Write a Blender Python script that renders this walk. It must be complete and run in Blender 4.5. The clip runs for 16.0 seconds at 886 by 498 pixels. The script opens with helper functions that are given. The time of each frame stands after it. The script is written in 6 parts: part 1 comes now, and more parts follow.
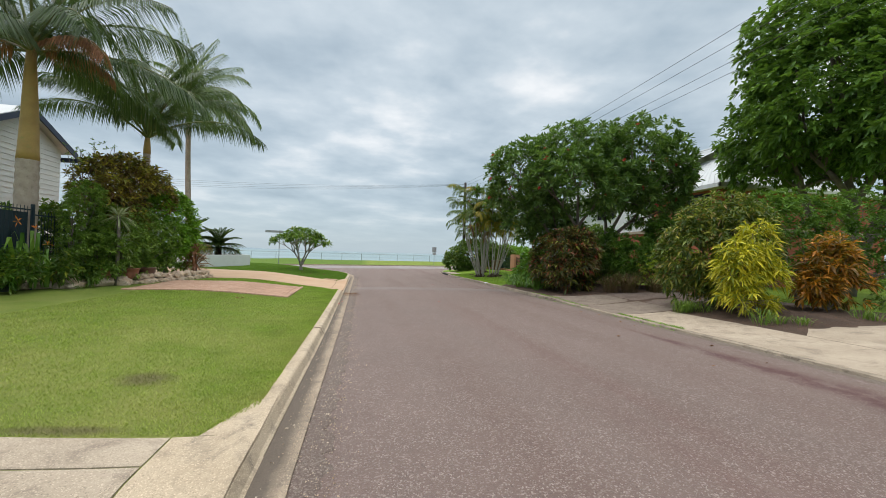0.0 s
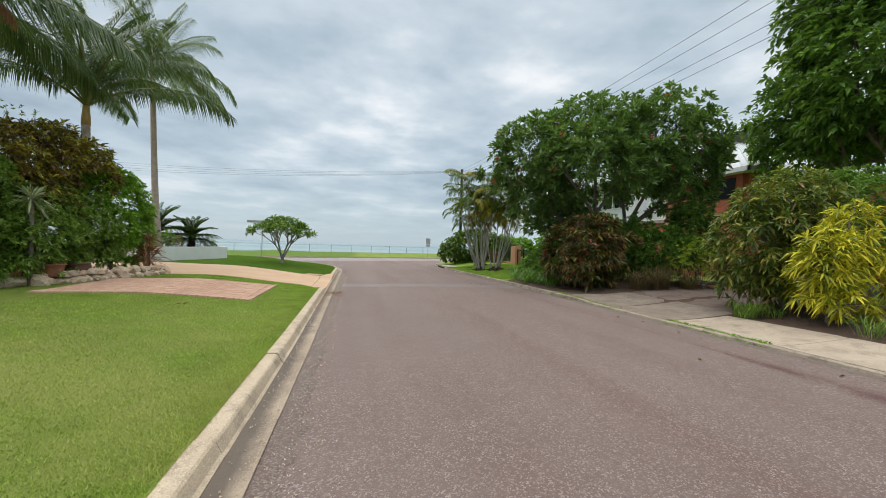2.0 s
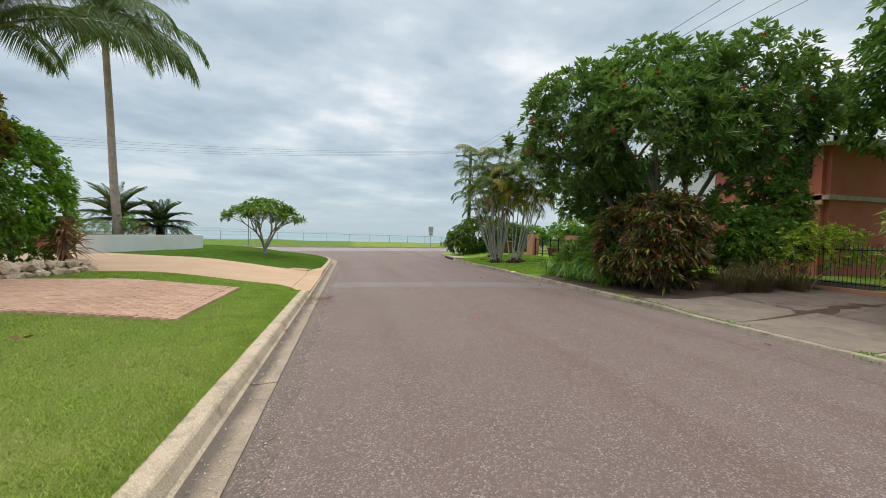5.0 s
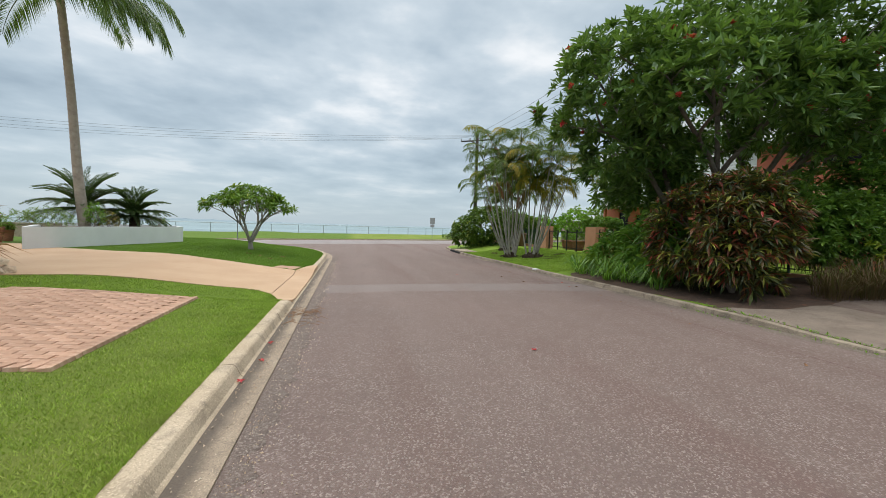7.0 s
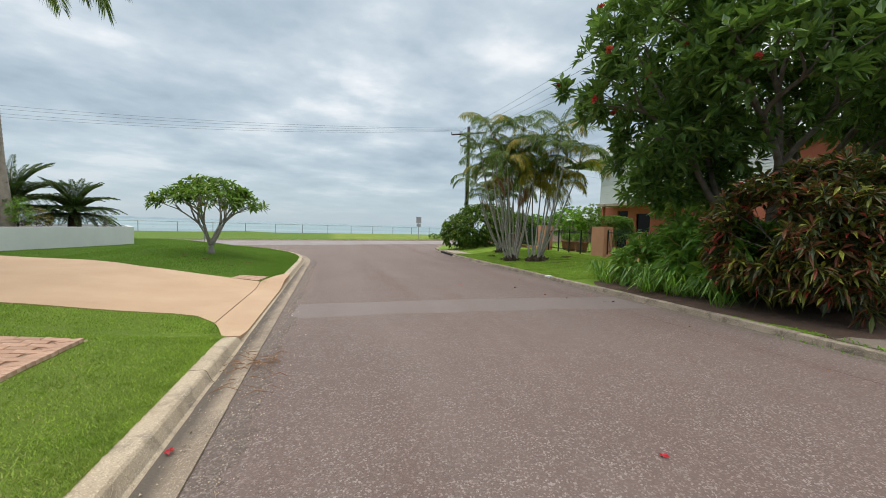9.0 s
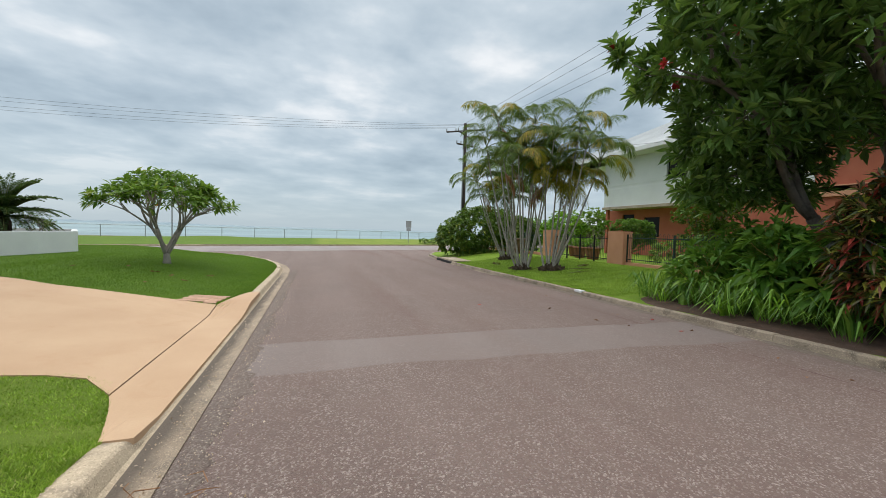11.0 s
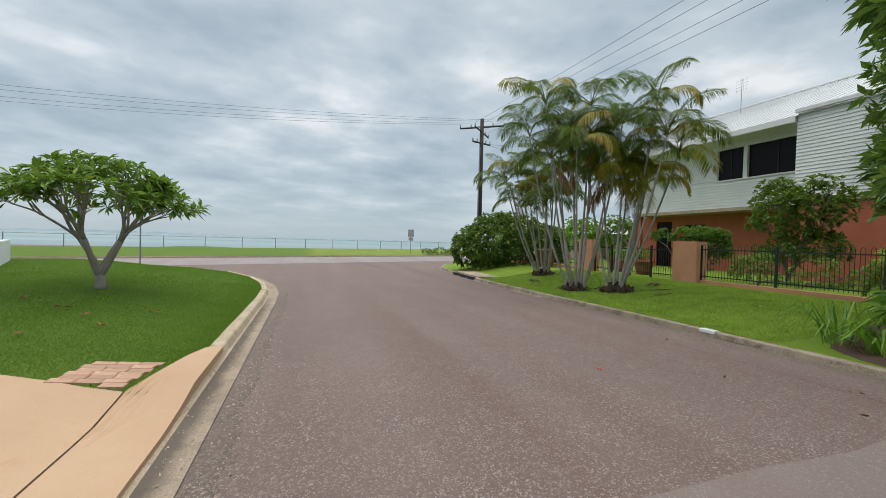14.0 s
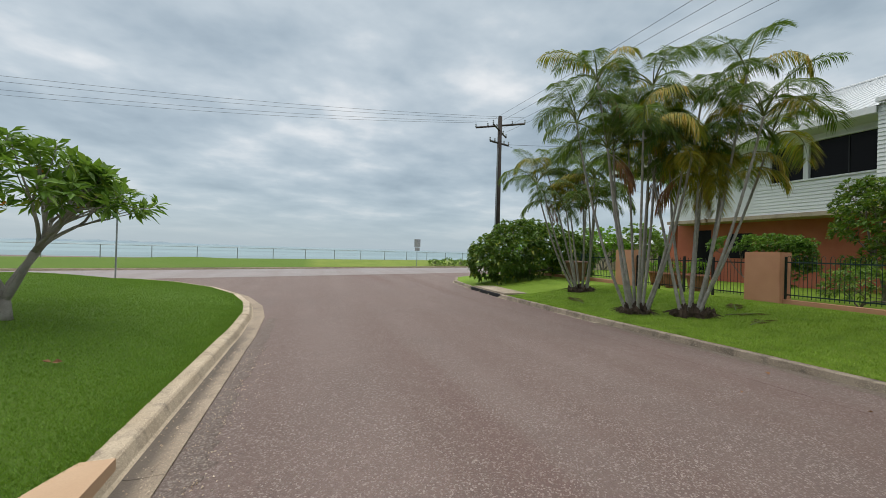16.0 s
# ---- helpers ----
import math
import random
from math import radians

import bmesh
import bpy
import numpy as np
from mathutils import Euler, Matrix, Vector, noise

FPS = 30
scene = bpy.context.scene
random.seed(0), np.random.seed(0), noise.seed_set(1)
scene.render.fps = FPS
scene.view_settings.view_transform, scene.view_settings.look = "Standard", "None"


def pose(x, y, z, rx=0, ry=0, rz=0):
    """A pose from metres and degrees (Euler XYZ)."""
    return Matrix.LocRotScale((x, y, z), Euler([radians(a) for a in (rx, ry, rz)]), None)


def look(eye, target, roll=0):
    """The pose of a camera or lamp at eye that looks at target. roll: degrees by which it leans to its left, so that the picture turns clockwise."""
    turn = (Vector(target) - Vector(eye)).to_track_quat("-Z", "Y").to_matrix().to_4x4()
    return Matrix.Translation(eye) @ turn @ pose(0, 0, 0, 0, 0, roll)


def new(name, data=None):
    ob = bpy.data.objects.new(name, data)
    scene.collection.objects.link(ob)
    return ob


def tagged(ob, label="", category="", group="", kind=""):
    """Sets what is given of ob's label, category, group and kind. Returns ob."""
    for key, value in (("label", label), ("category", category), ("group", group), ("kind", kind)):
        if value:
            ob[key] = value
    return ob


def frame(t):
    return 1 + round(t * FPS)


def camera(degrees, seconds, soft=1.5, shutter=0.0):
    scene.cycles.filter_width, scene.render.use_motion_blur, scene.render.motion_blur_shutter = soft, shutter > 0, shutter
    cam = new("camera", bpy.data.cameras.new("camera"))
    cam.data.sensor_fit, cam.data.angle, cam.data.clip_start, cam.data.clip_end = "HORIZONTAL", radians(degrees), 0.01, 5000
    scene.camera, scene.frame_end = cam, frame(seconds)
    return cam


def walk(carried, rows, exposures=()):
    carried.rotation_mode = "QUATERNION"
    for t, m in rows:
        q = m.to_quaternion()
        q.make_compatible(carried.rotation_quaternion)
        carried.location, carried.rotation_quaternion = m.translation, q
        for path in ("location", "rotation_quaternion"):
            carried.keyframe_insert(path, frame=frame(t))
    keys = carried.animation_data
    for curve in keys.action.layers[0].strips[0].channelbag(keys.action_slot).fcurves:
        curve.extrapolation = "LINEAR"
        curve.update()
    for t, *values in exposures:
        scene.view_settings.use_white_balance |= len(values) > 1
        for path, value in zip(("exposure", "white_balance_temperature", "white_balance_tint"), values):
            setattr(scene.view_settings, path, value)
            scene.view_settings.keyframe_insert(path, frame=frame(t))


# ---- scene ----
cam = camera(96.4, 16.0, 0.8)
METRES, EYE, TILT, LEAN, TURN = 20.0, 1.55, 8.2, 0.0, -11.7
ROWS = [
    (0.0, 0.0, 0.0, 0.0, 0.23, -7.44, -1.77),
    (0.5, -0.0018, 0.0315, -0.0051, -0.0, -8.0, -1.75),
    (1.0, -0.0065, 0.0622, -0.009, -0.39, -8.49, -1.77),
    (1.5, -0.0095, 0.0923, -0.0133, -0.68, -8.64, -1.81),
    (2.0, -0.0145, 0.1218, -0.0182, -0.89, -8.62, -1.85),
    (2.5, -0.0186, 0.1517, -0.0229, -0.98, -8.65, -1.91),
    (3.0, -0.0234, 0.1824, -0.0284, -1.08, -8.75, -1.96),
    (3.5, -0.03, 0.2134, -0.0339, -1.23, -9.05, -1.98),
    (4.0, -0.0354, 0.2447, -0.0385, -1.23, -9.54, -1.95),
    (6.5, -0.0655, 0.3951, -0.0637, -1.05, -10.94, -1.95),
    (7.0, -0.0701, 0.4243, -0.0667, -1.38, -11.36, -1.88),
    (7.5, -0.0739, 0.4531, -0.0702, -1.8, -11.51, -1.9),
    (8.0, -0.0789, 0.4824, -0.074, -2.39, -11.56, -2.01),
    (8.5, -0.0836, 0.512, -0.0781, -3.04, -11.51, -2.12),
    (9.0, -0.0908, 0.5411, -0.0826, -3.82, -11.4, -2.22),
    (11.5, -0.1191, 0.6907, -0.1053, -5.99, -10.45, -2.53),
    (12.0, -0.1254, 0.7216, -0.1093, -6.09, -10.24, -2.53),
    (12.5, -0.1338, 0.7519, -0.1133, -6.33, -10.01, -2.62),
    (13.0, -0.1409, 0.7826, -0.1183, -6.54, -9.74, -2.68),
    (13.5, -0.1506, 0.8122, -0.122, -6.83, -9.56, -2.66),
    (14.0, -0.158, 0.8426, -0.1266, -6.79, -9.31, -2.59),
    (14.5, -0.1643, 0.8748, -0.1323, -6.61, -9.03, -2.56),
    (15.0, -0.1659, 0.9077, -0.137, -6.39, -8.74, -2.52),
    (15.5, -0.1716, 0.9398, -0.1409, -6.45, -8.4, -2.51),
    (16.0, -0.1765, 0.9718, -0.1458, -6.55, -7.84, -2.59),
]
walk(cam, [(t, pose(0, 0, EYE, TILT, LEAN, TURN) @ pose(METRES * x, METRES * y, METRES * z, 90 + pitch, roll, yaw)) for t, x, y, z, yaw, pitch, roll in ROWS],
     [(0.0, 0.06), (4.0, 0.08), (9.0, 0.06), (12.5, 0.0), (14.0, -0.05), (16.0, -0.11)])

# ---- light ----
SUN_EL, SUN_AZ = radians(52), radians(-25)
scene.view_settings.exposure = 0.0
world = bpy.data.worlds.new("overcast_sky")
scene.world = world
world.use_nodes = True


def node_tools(tree):
    nodes, links = tree.nodes, tree.links

    def add(kind, inputs=None, operation=""):
        n = nodes.new(kind)
        if operation:
            n.operation = operation
        for key, value in (inputs or {}).items():
            if hasattr(value, "is_output"):
                links.new(value, n.inputs[key])
            else:
                n.inputs[key].default_value = value
        return n

    def maths(op, a, b=0.0, clamp=False):
        n = nodes.new("ShaderNodeMath")
        n.operation, n.use_clamp = op, clamp
        for i, v in enumerate((a, b)):
            if hasattr(v, "is_output"):
                links.new(v, n.inputs[i])
            else:
                n.inputs[i].default_value = v
        return n.outputs[0]

    def mix(fac, a, b, blend="MIX"):
        n = nodes.new("ShaderNodeMix")
        n.data_type, n.blend_type, n.clamp_factor = "RGBA", blend, True
        for i, v in ((0, fac), (6, a), (7, b)):
            if hasattr(v, "is_output"):
                links.new(v, n.inputs[i])
            elif i == 0:
                n.inputs[i].default_value = v
            else:
                n.inputs[i].default_value = (*v, 1)
        return n.outputs[2]

    def ramp(fac, stops):
        n = nodes.new("ShaderNodeValToRGB")
        els = n.color_ramp.elements
        while len(els) < len(stops):
            els.new(0.5)
        for el, (p, c) in zip(els, stops):
            el.position = p
            el.color = (*c, 1) if len(c) == 3 else c
        links.new(fac, n.inputs[0])
        return n.outputs[0]

    return add, maths, mix, ramp, links


def build_sky():
    tree = world.node_tree
    add, maths, mix, ramp, links = node_tools(tree)
    back = tree.nodes["Background"]
    sky = add("ShaderNodeTexSky")
    sky.sky_type, sky.sun_disc, sky.sun_elevation, sky.sun_rotation = "NISHITA", False, SUN_EL, SUN_AZ
    way = add("ShaderNodeTexCoord").outputs["Generated"]
    sep = add("ShaderNodeSeparateXYZ", {0: way})
    up = maths("MAXIMUM", sep.outputs[2], 0.0)
    high = maths("ADD", up, 0.13)
    flat = add("ShaderNodeCombineXYZ", {0: maths("DIVIDE", sep.outputs[0], high), 1: maths("DIVIDE", sep.outputs[1], high), 2: 0.0})
    big = add("ShaderNodeTexNoise", {"Vector": flat.outputs[0], "Scale": 0.62, "Detail": 5.0, "Roughness": 0.5, "Distortion": 0.25})
    small = add("ShaderNodeTexNoise", {"Vector": flat.outputs[0], "Scale": 1.9, "Detail": 5.0, "Roughness": 0.55})
    n = maths("ADD", maths("MULTIPLY", big.outputs[0], 0.66), maths("MULTIPLY", small.outputs[0], 0.34))
    cloud = ramp(n, [(0.37, (0.345, 0.44, 0.525)), (0.45, (0.485, 0.59, 0.675)), (0.525, (0.66, 0.755, 0.825)), (0.60, (1.0, 1.03, 1.05))])
    haze = mix(maths("POWER", maths("SUBTRACT", 1.0, maths("MULTIPLY", up, 3.2), True), 1.6), cloud, (0.50, 0.62, 0.70))
    lift = maths("ADD", 1.0, maths("MULTIPLY", maths("MAXIMUM", maths("SUBTRACT", up, 0.57), 0.0), 12.5))
    warm = mix(maths("MULTIPLY", maths("MAXIMUM", maths("SUBTRACT", up, 0.55), 0.0), 3.0, True), haze, (0.53, 0.53, 0.51))
    lifted = add("ShaderNodeVectorMath", {0: warm, 3: lift}, operation="SCALE")
    clear = add("ShaderNodeVectorMath", {0: sky.outputs[0], 3: 0.10}, operation="SCALE")
    out = mix(0.10, lifted.outputs[0], clear.outputs[0])
    links.new(out, back.inputs[0])
    back.inputs[1].default_value = 0.92


build_sky()
sun_data = bpy.data.lights.new("sun", "SUN")
sun_data.energy, sun_data.angle, sun_data.color = 1.0, radians(25), (1.0, 0.96, 0.9)
sun = new("sun", sun_data)
sun_way = Vector((math.sin(SUN_AZ) * math.cos(SUN_EL), math.cos(SUN_AZ) * math.cos(SUN_EL), math.sin(SUN_EL)))
sun.matrix_world = look(sun_way * 60, (0, 0, 0))


# ---- materials ----
def material(name):
    m = bpy.data.materials.new(name)
    m.use_nodes = True
    return m, m.node_tree.nodes["Principled BSDF"], *node_tools(m.node_tree)


def noise_of(add, scale, detail=4.0, rough=0.55, vector=None, distort=0.0):
    ins = {"Scale": scale, "Detail": detail, "Roughness": rough, "Distortion": distort}
    ins["Vector"] = vector if vector is not None else add("ShaderNodeTexCoord").outputs["Object"]
    return add("ShaderNodeTexNoise", ins).outputs[0]


def surface(name, low, high, fine=40.0, coarse=1.2, rough=0.8, bump=0.3, depth=0.01, metal=0.0, dark=None, dark_at=(0.55, 0.7), per_piece=0.0, spec=0.4, speck=0.0):
    """A mottled solid surface: two scales of colour change, stains and fine relief."""
    m, bsdf, add, maths, mix, ramp, links = material(name)
    a, b = noise_of(add, coarse), noise_of(add, fine, 6.0, 0.65)
    col = mix(ramp(a, [(0.3, (0, 0, 0)), (0.7, (1, 1, 1))]), low, high)
    col = mix(maths("MULTIPLY", b, 0.55), col, tuple(c * 0.62 for c in low))
    if dark:
        stain = ramp(noise_of(add, coarse * 2.3, 7.0, 0.7, None, 0.6), [(dark_at[0], (0, 0, 0)), (dark_at[1], (1, 1, 1))])
        col = mix(maths("MULTIPLY", stain, 0.75), col, dark)
    if speck:
        cells = add("ShaderNodeTexVoronoi", {"Vector": add("ShaderNodeTexCoord").outputs["Object"], "Scale": 150.0})
        tone = add("ShaderNodeSeparateColor", {0: cells.outputs["Color"]})
        spots = ramp(tone.outputs[0], [(0.62, (0, 0, 0)), (0.7, (1, 1, 1))])
        col = mix(maths("MULTIPLY", spots, speck), col, mix(tone.outputs[1], tuple(c * 0.35 for c in low), tuple(min(1, c * 1.35) for c in high)))
    if per_piece:
        r = add("ShaderNodeObjectInfo").outputs["Random"]
        col = mix(maths("MULTIPLY", r, per_piece), col, tuple(c * 0.5 for c in low))
    links.new(col, bsdf.inputs["Base Color"])
    bsdf.inputs["Roughness"].default_value, bsdf.inputs["Metallic"].default_value = rough, metal
    bsdf.inputs["Specular IOR Level"].default_value = spec
    bp = add("ShaderNodeBump", {"Height": maths("ADD", b, maths("MULTIPLY", a, 0.4)), "Strength": bump, "Distance": depth})
    links.new(bp.outputs[0], bsdf.inputs["Normal"])
    return m


def worn_turf(add, maths, mix, ramp, col, co):
    """The lawn beside the old apron is drier and paler, with two bare brown patches."""
    sep = add("ShaderNodeSeparateXYZ", {0: co})
    x, y = sep.outputs[0], sep.outputs[1]
    side = maths("SUBTRACT", 1.0, maths("MULTIPLY", maths("MAXIMUM", x, 0.0), 1.0), True)
    near = maths("MULTIPLY", maths("SUBTRACT", 1.5, maths("MULTIPLY", y, 0.085), True), side)
    blotch = ramp(noise_of(add, 0.9, 5.0, 0.62, co, 0.4), [(0.34, (0.25, 0.25, 0.25)), (0.62, (1, 1, 1))])
    col = mix(maths("MULTIPLY", maths("MULTIPLY", near, blotch), 0.72), col, (0.45, 0.43, 0.14))
    lush = maths("MULTIPLY", maths("MULTIPLY", maths("SUBTRACT", y, 19.0), 0.25, True), side)
    col = mix(maths("MULTIPLY", lush, 0.76), col, (0.08, 0.175, 0.012))
    rag = maths("MULTIPLY", maths("SUBTRACT", noise_of(add, 5.0, 5.0, 0.65, co), 0.5), 1.3)
    for cx, cy, rx, ry in ((-2.2, 4.8, 0.34, 0.28), (-2.2, 3.55, 0.55, 0.10)):
        dx = maths("POWER", maths("ABSOLUTE", maths("DIVIDE", maths("SUBTRACT", x, cx), rx)), 2.0)
        dy = maths("POWER", maths("ABSOLUTE", maths("DIVIDE", maths("SUBTRACT", y, cy), ry)), 2.0)
        bare = maths("SUBTRACT", 1.0, maths("ADD", maths("ADD", dx, dy), rag), True)
        col = mix(maths("MULTIPLY", bare, 0.85), col, (0.20, 0.15, 0.085))
    return col


def foliage(name, stops, glow=0.3, rough=0.42, patch=0.5, lawn=False):
    """Leaves: a colour for each leaf out of a range, some light passing through."""
    m, bsdf, add, maths, mix, ramp, links = material(name)
    geo = add("ShaderNodeNewGeometry")
    col = ramp(geo.outputs["Random Per Island"], stops)
    clump = ramp(noise_of(add, 1.7, 4.0, 0.65), [(0.38, (0, 0, 0)), (0.66, (1, 1, 1))])
    col = mix(maths("MULTIPLY", clump, patch), col, tuple(min(1.0, c * 1.5 + 0.012) for c in stops[-2][1]))
    col = mix(ramp(noise_of(add, 2.6, 3.0), [(0.5, (0, 0, 0)), (0.75, (0.6, 0.6, 0.6))]), col, tuple(c * 0.6 for c in stops[0][1]))
    if lawn:
        col = worn_turf(add, maths, mix, ramp, col, add("ShaderNodeTexCoord").outputs["Object"])
    links.new(col, bsdf.inputs["Base Color"])
    bsdf.inputs["Roughness"].default_value = rough
    bsdf.inputs["Specular IOR Level"].default_value = 0.35
    tl = add("ShaderNodeBsdfTranslucent", {"Color": mix(0.5, col, (0.25, 0.42, 0.04))})
    blend = add("ShaderNodeMixShader", {0: glow, 1: bsdf.outputs[0], 2: tl.outputs[0]})
    out = next(n for n in m.node_tree.nodes if n.type == "OUTPUT_MATERIAL")
    links.new(blend.outputs[0], out.inputs[0])
    return m


def asphalt(name, base, chips, chip_amount, bump, red=0.0):
    m, bsdf, add, maths, mix, ramp, links = material(name)
    co = add("ShaderNodeTexCoord").outputs["Object"]
    big = noise_of(add, 0.35, 5.0, 0.6, co)
    mid = noise_of(add, 3.0, 6.0, 0.65, co)
    vor = add("ShaderNodeTexVoronoi", {"Vector": co, "Scale": 84.0})
    grain = noise_of(add, 170.0, 2.0, 0.6, co)
    stretch = add("ShaderNodeMapping", {"Vector": co, "Scale": (1.1, 0.06, 1.0)})
    lane = noise_of(add, 1.0, 4.0, 0.5, stretch.outputs[0])
    col = mix(ramp(big, [(0.35, (0, 0, 0)), (0.65, (1, 1, 1))]), tuple(c * 0.86 for c in base), tuple(c * 1.12 for c in base))
    col = mix(ramp(lane, [(0.42, (0, 0, 0)), (0.62, (1, 1, 1))]), col, tuple(c * f for c, f in zip(base, (0.86, 0.8, 0.78))))
    col = mix(maths("MULTIPLY", mid, 0.35), col, tuple(c * 0.6 for c in base))
    stone = add("ShaderNodeSeparateColor", {0: vor.outputs["Color"]})
    tone = mix(stone.outputs[1], tuple(c * 0.55 for c in base), chips)
    show = ramp(stone.outputs[0], [(1.0 - chip_amount - 0.05, (0, 0, 0)), (1.0 - chip_amount, (1, 1, 1))])
    patchy = ramp(mid, [(0.36, (0.5, 0.5, 0.5)), (0.62, (1, 1, 1))])
    col = mix(maths("MULTIPLY", maths("MULTIPLY", show, patchy), 0.78), col, tone)
    col = mix(maths("MULTIPLY", grain, 0.6), col, tuple(c * 0.5 for c in base))
    if red:
        col = mix(maths("MULTIPLY", ramp(noise_of(add, 0.5, 6.0, 0.6, stretch.outputs[0], 0.4), [(0.52, (0, 0, 0)), (0.66, (1, 1, 1))]), red), col, (0.12, 0.035, 0.032))
        sep = add("ShaderNodeSeparateXYZ", {0: co})
        off = maths("ABSOLUTE", maths("SUBTRACT", sep.outputs[0], 6.18))
        wide = maths("MAXIMUM", maths("SUBTRACT", 0.72, maths("MULTIPLY", maths("ABSOLUTE", maths("SUBTRACT", sep.outputs[1], 2.8)), 0.125)), 0.02)
        rag = ramp(noise_of(add, 2.2, 6.0, 0.7, co), [(0.3, (0, 0, 0)), (0.62, (1, 1, 1))])
        soak = maths("MULTIPLY", maths("SUBTRACT", 1.0, maths("DIVIDE", off, wide), True), rag)
        col = mix(maths("MULTIPLY", maths("MULTIPLY", soak, 1.5, True), 0.75), col, (0.085, 0.03, 0.03))
    links.new(col, bsdf.inputs["Base Color"])
    bsdf.inputs["Roughness"].default_value = 0.82
    bsdf.inputs["Specular IOR Level"].default_value = 0.3
    height = maths("ADD", maths("MULTIPLY", vor.outputs["Distance"], -1.0), maths("MULTIPLY", grain, 0.5))
    bp = add("ShaderNodeBump", {"Height": height, "Strength": bump, "Distance": 0.009})
    links.new(bp.outputs[0], bsdf.inputs["Normal"])
    return m


def shaded_silt_concrete():
    """Gutter concrete with a ragged dark band painted along the foot of the straight kerb: shade and silt."""
    m = surface("stained_shaded_gutter_concrete", (0.27, 0.21, 0.155), (0.46, 0.365, 0.27), 70, 1.4, 0.9, 0.8, 0.012, dark=(0.14, 0.115, 0.095), dark_at=(0.5, 0.68), speck=0.6)
    add, maths, mix, ramp, links = node_tools(m.node_tree)
    bsdf = m.node_tree.nodes["Principled BSDF"]
    paint = bsdf.inputs["Base Color"].links[0].from_socket
    co = add("ShaderNodeTexCoord").outputs["Object"]
    sep = add("ShaderNodeSeparateXYZ", {0: co})
    rag = maths("MULTIPLY", maths("SUBTRACT", noise_of(add, 2.4, 7.0, 0.7, co), 0.5), 1.5)
    band = maths("ADD", maths("MULTIPLY", maths("SUBTRACT", -0.45, sep.outputs[0]), 8.5), rag)
    near = maths("MULTIPLY", maths("SUBTRACT", 29.5, sep.outputs[1]), 0.4, True)
    mask = maths("MULTIPLY", maths("MAXIMUM", maths("MINIMUM", band, 1.0), 0.0), near)
    links.new(mix(maths("MULTIPLY", mask, 0.88), paint, (0.095, 0.076, 0.062)), bsdf.inputs["Base Color"])
    return m


def turf(name, low, high, dry):
    m, bsdf, add, maths, mix, ramp, links = material(name)
    co = add("ShaderNodeTexCoord").outputs["Object"]
    big, mid, fine = noise_of(add, 0.55, 4.0, 0.6, co), noise_of(add, 6.0, 5.0, 0.65, co), noise_of(add, 130.0, 4.0, 0.7, co)
    col = mix(ramp(big, [(0.35, (0, 0, 0)), (0.68, (1, 1, 1))]), low, high)
    col = mix(ramp(mid, [(0.5, (0, 0, 0)), (0.8, (0.5, 0.5, 0.5))]), col, dry)
    col = worn_turf(add, maths, mix, ramp, col, co)
    col = mix(maths("MULTIPLY", fine, 0.75), col, tuple(c * 0.4 for c in low))
    links.new(col, bsdf.inputs["Base Color"])
    bsdf.inputs["Roughness"].default_value = 0.85
    bsdf.inputs["Specular IOR Level"].default_value = 0.2
    bp = add("ShaderNodeBump", {"Height": maths("ADD", fine, maths("MULTIPLY", mid, 0.6)), "Strength": 0.8, "Distance": 0.03})
    links.new(bp.outputs[0], bsdf.inputs["Normal"])
    return m


def plain(name, colour, rough=0.5, metal=0.0, fine=60.0):
    return surface(name, tuple(c * 0.92 for c in colour), colour, fine, 2.0, rough, 0.08, 0.003, metal)


def sea_water():
    m, bsdf, add, maths, mix, ramp, links = material("sea_water")
    co = add("ShaderNodeTexCoord").outputs["Object"]
    st = add("ShaderNodeMapping", {"Vector": co, "Scale": (0.02, 0.09, 1.0)})
    a = noise_of(add, 1.0, 6.0, 0.6, st.outputs[0])
    bands = add("ShaderNodeMapping", {"Vector": co, "Scale": (0.0006, 0.006, 1.0)})
    b = noise_of(add, 1.0, 4.0, 0.6, bands.outputs[0])
    col = mix(ramp(b, [(0.4, (0, 0, 0)), (0.62, (1, 1, 1))]), (0.15, 0.225, 0.245), (0.22, 0.31, 0.33))
    links.new(col, bsdf.inputs["Base Color"])
    bsdf.inputs["Roughness"].default_value = 0.35
    bsdf.inputs["Specular IOR Level"].default_value = 0.25
    bp = add("ShaderNodeBump", {"Height": a, "Strength": 0.35, "Distance": 0.4})
    links.new(bp.outputs[0], bsdf.inputs["Normal"])
    return m


def black_sheet(name, tint, rough=0.04):
    m, bsdf, add, maths, mix, ramp, links = material(name)
    bsdf.inputs["Base Color"].default_value = (*tint, 1)
    bsdf.inputs["Roughness"].default_value = rough
    bsdf.inputs["Specular IOR Level"].default_value = 0.12
    return m


M_ROAD = asphalt("worn_reddish_asphalt", (0.222, 0.160, 0.141), (0.54, 0.455, 0.41), 0.34, 1.0, 0.2)
M_PATCH = asphalt("newer_asphalt_patch", (0.250, 0.200, 0.184), (0.36, 0.31, 0.29), 0.25, 0.5)
M_STREET = asphalt("pale_cross_street_asphalt", (0.33, 0.29, 0.285), (0.5, 0.47, 0.45), 0.3, 0.5)
M_KERB = surface("weathered_kerb_concrete", (0.44, 0.345, 0.24), (0.60, 0.49, 0.36), 60, 1.6, 0.88, 0.6, 0.012, dark=(0.15, 0.125, 0.10), dark_at=(0.5, 0.68), speck=0.6)
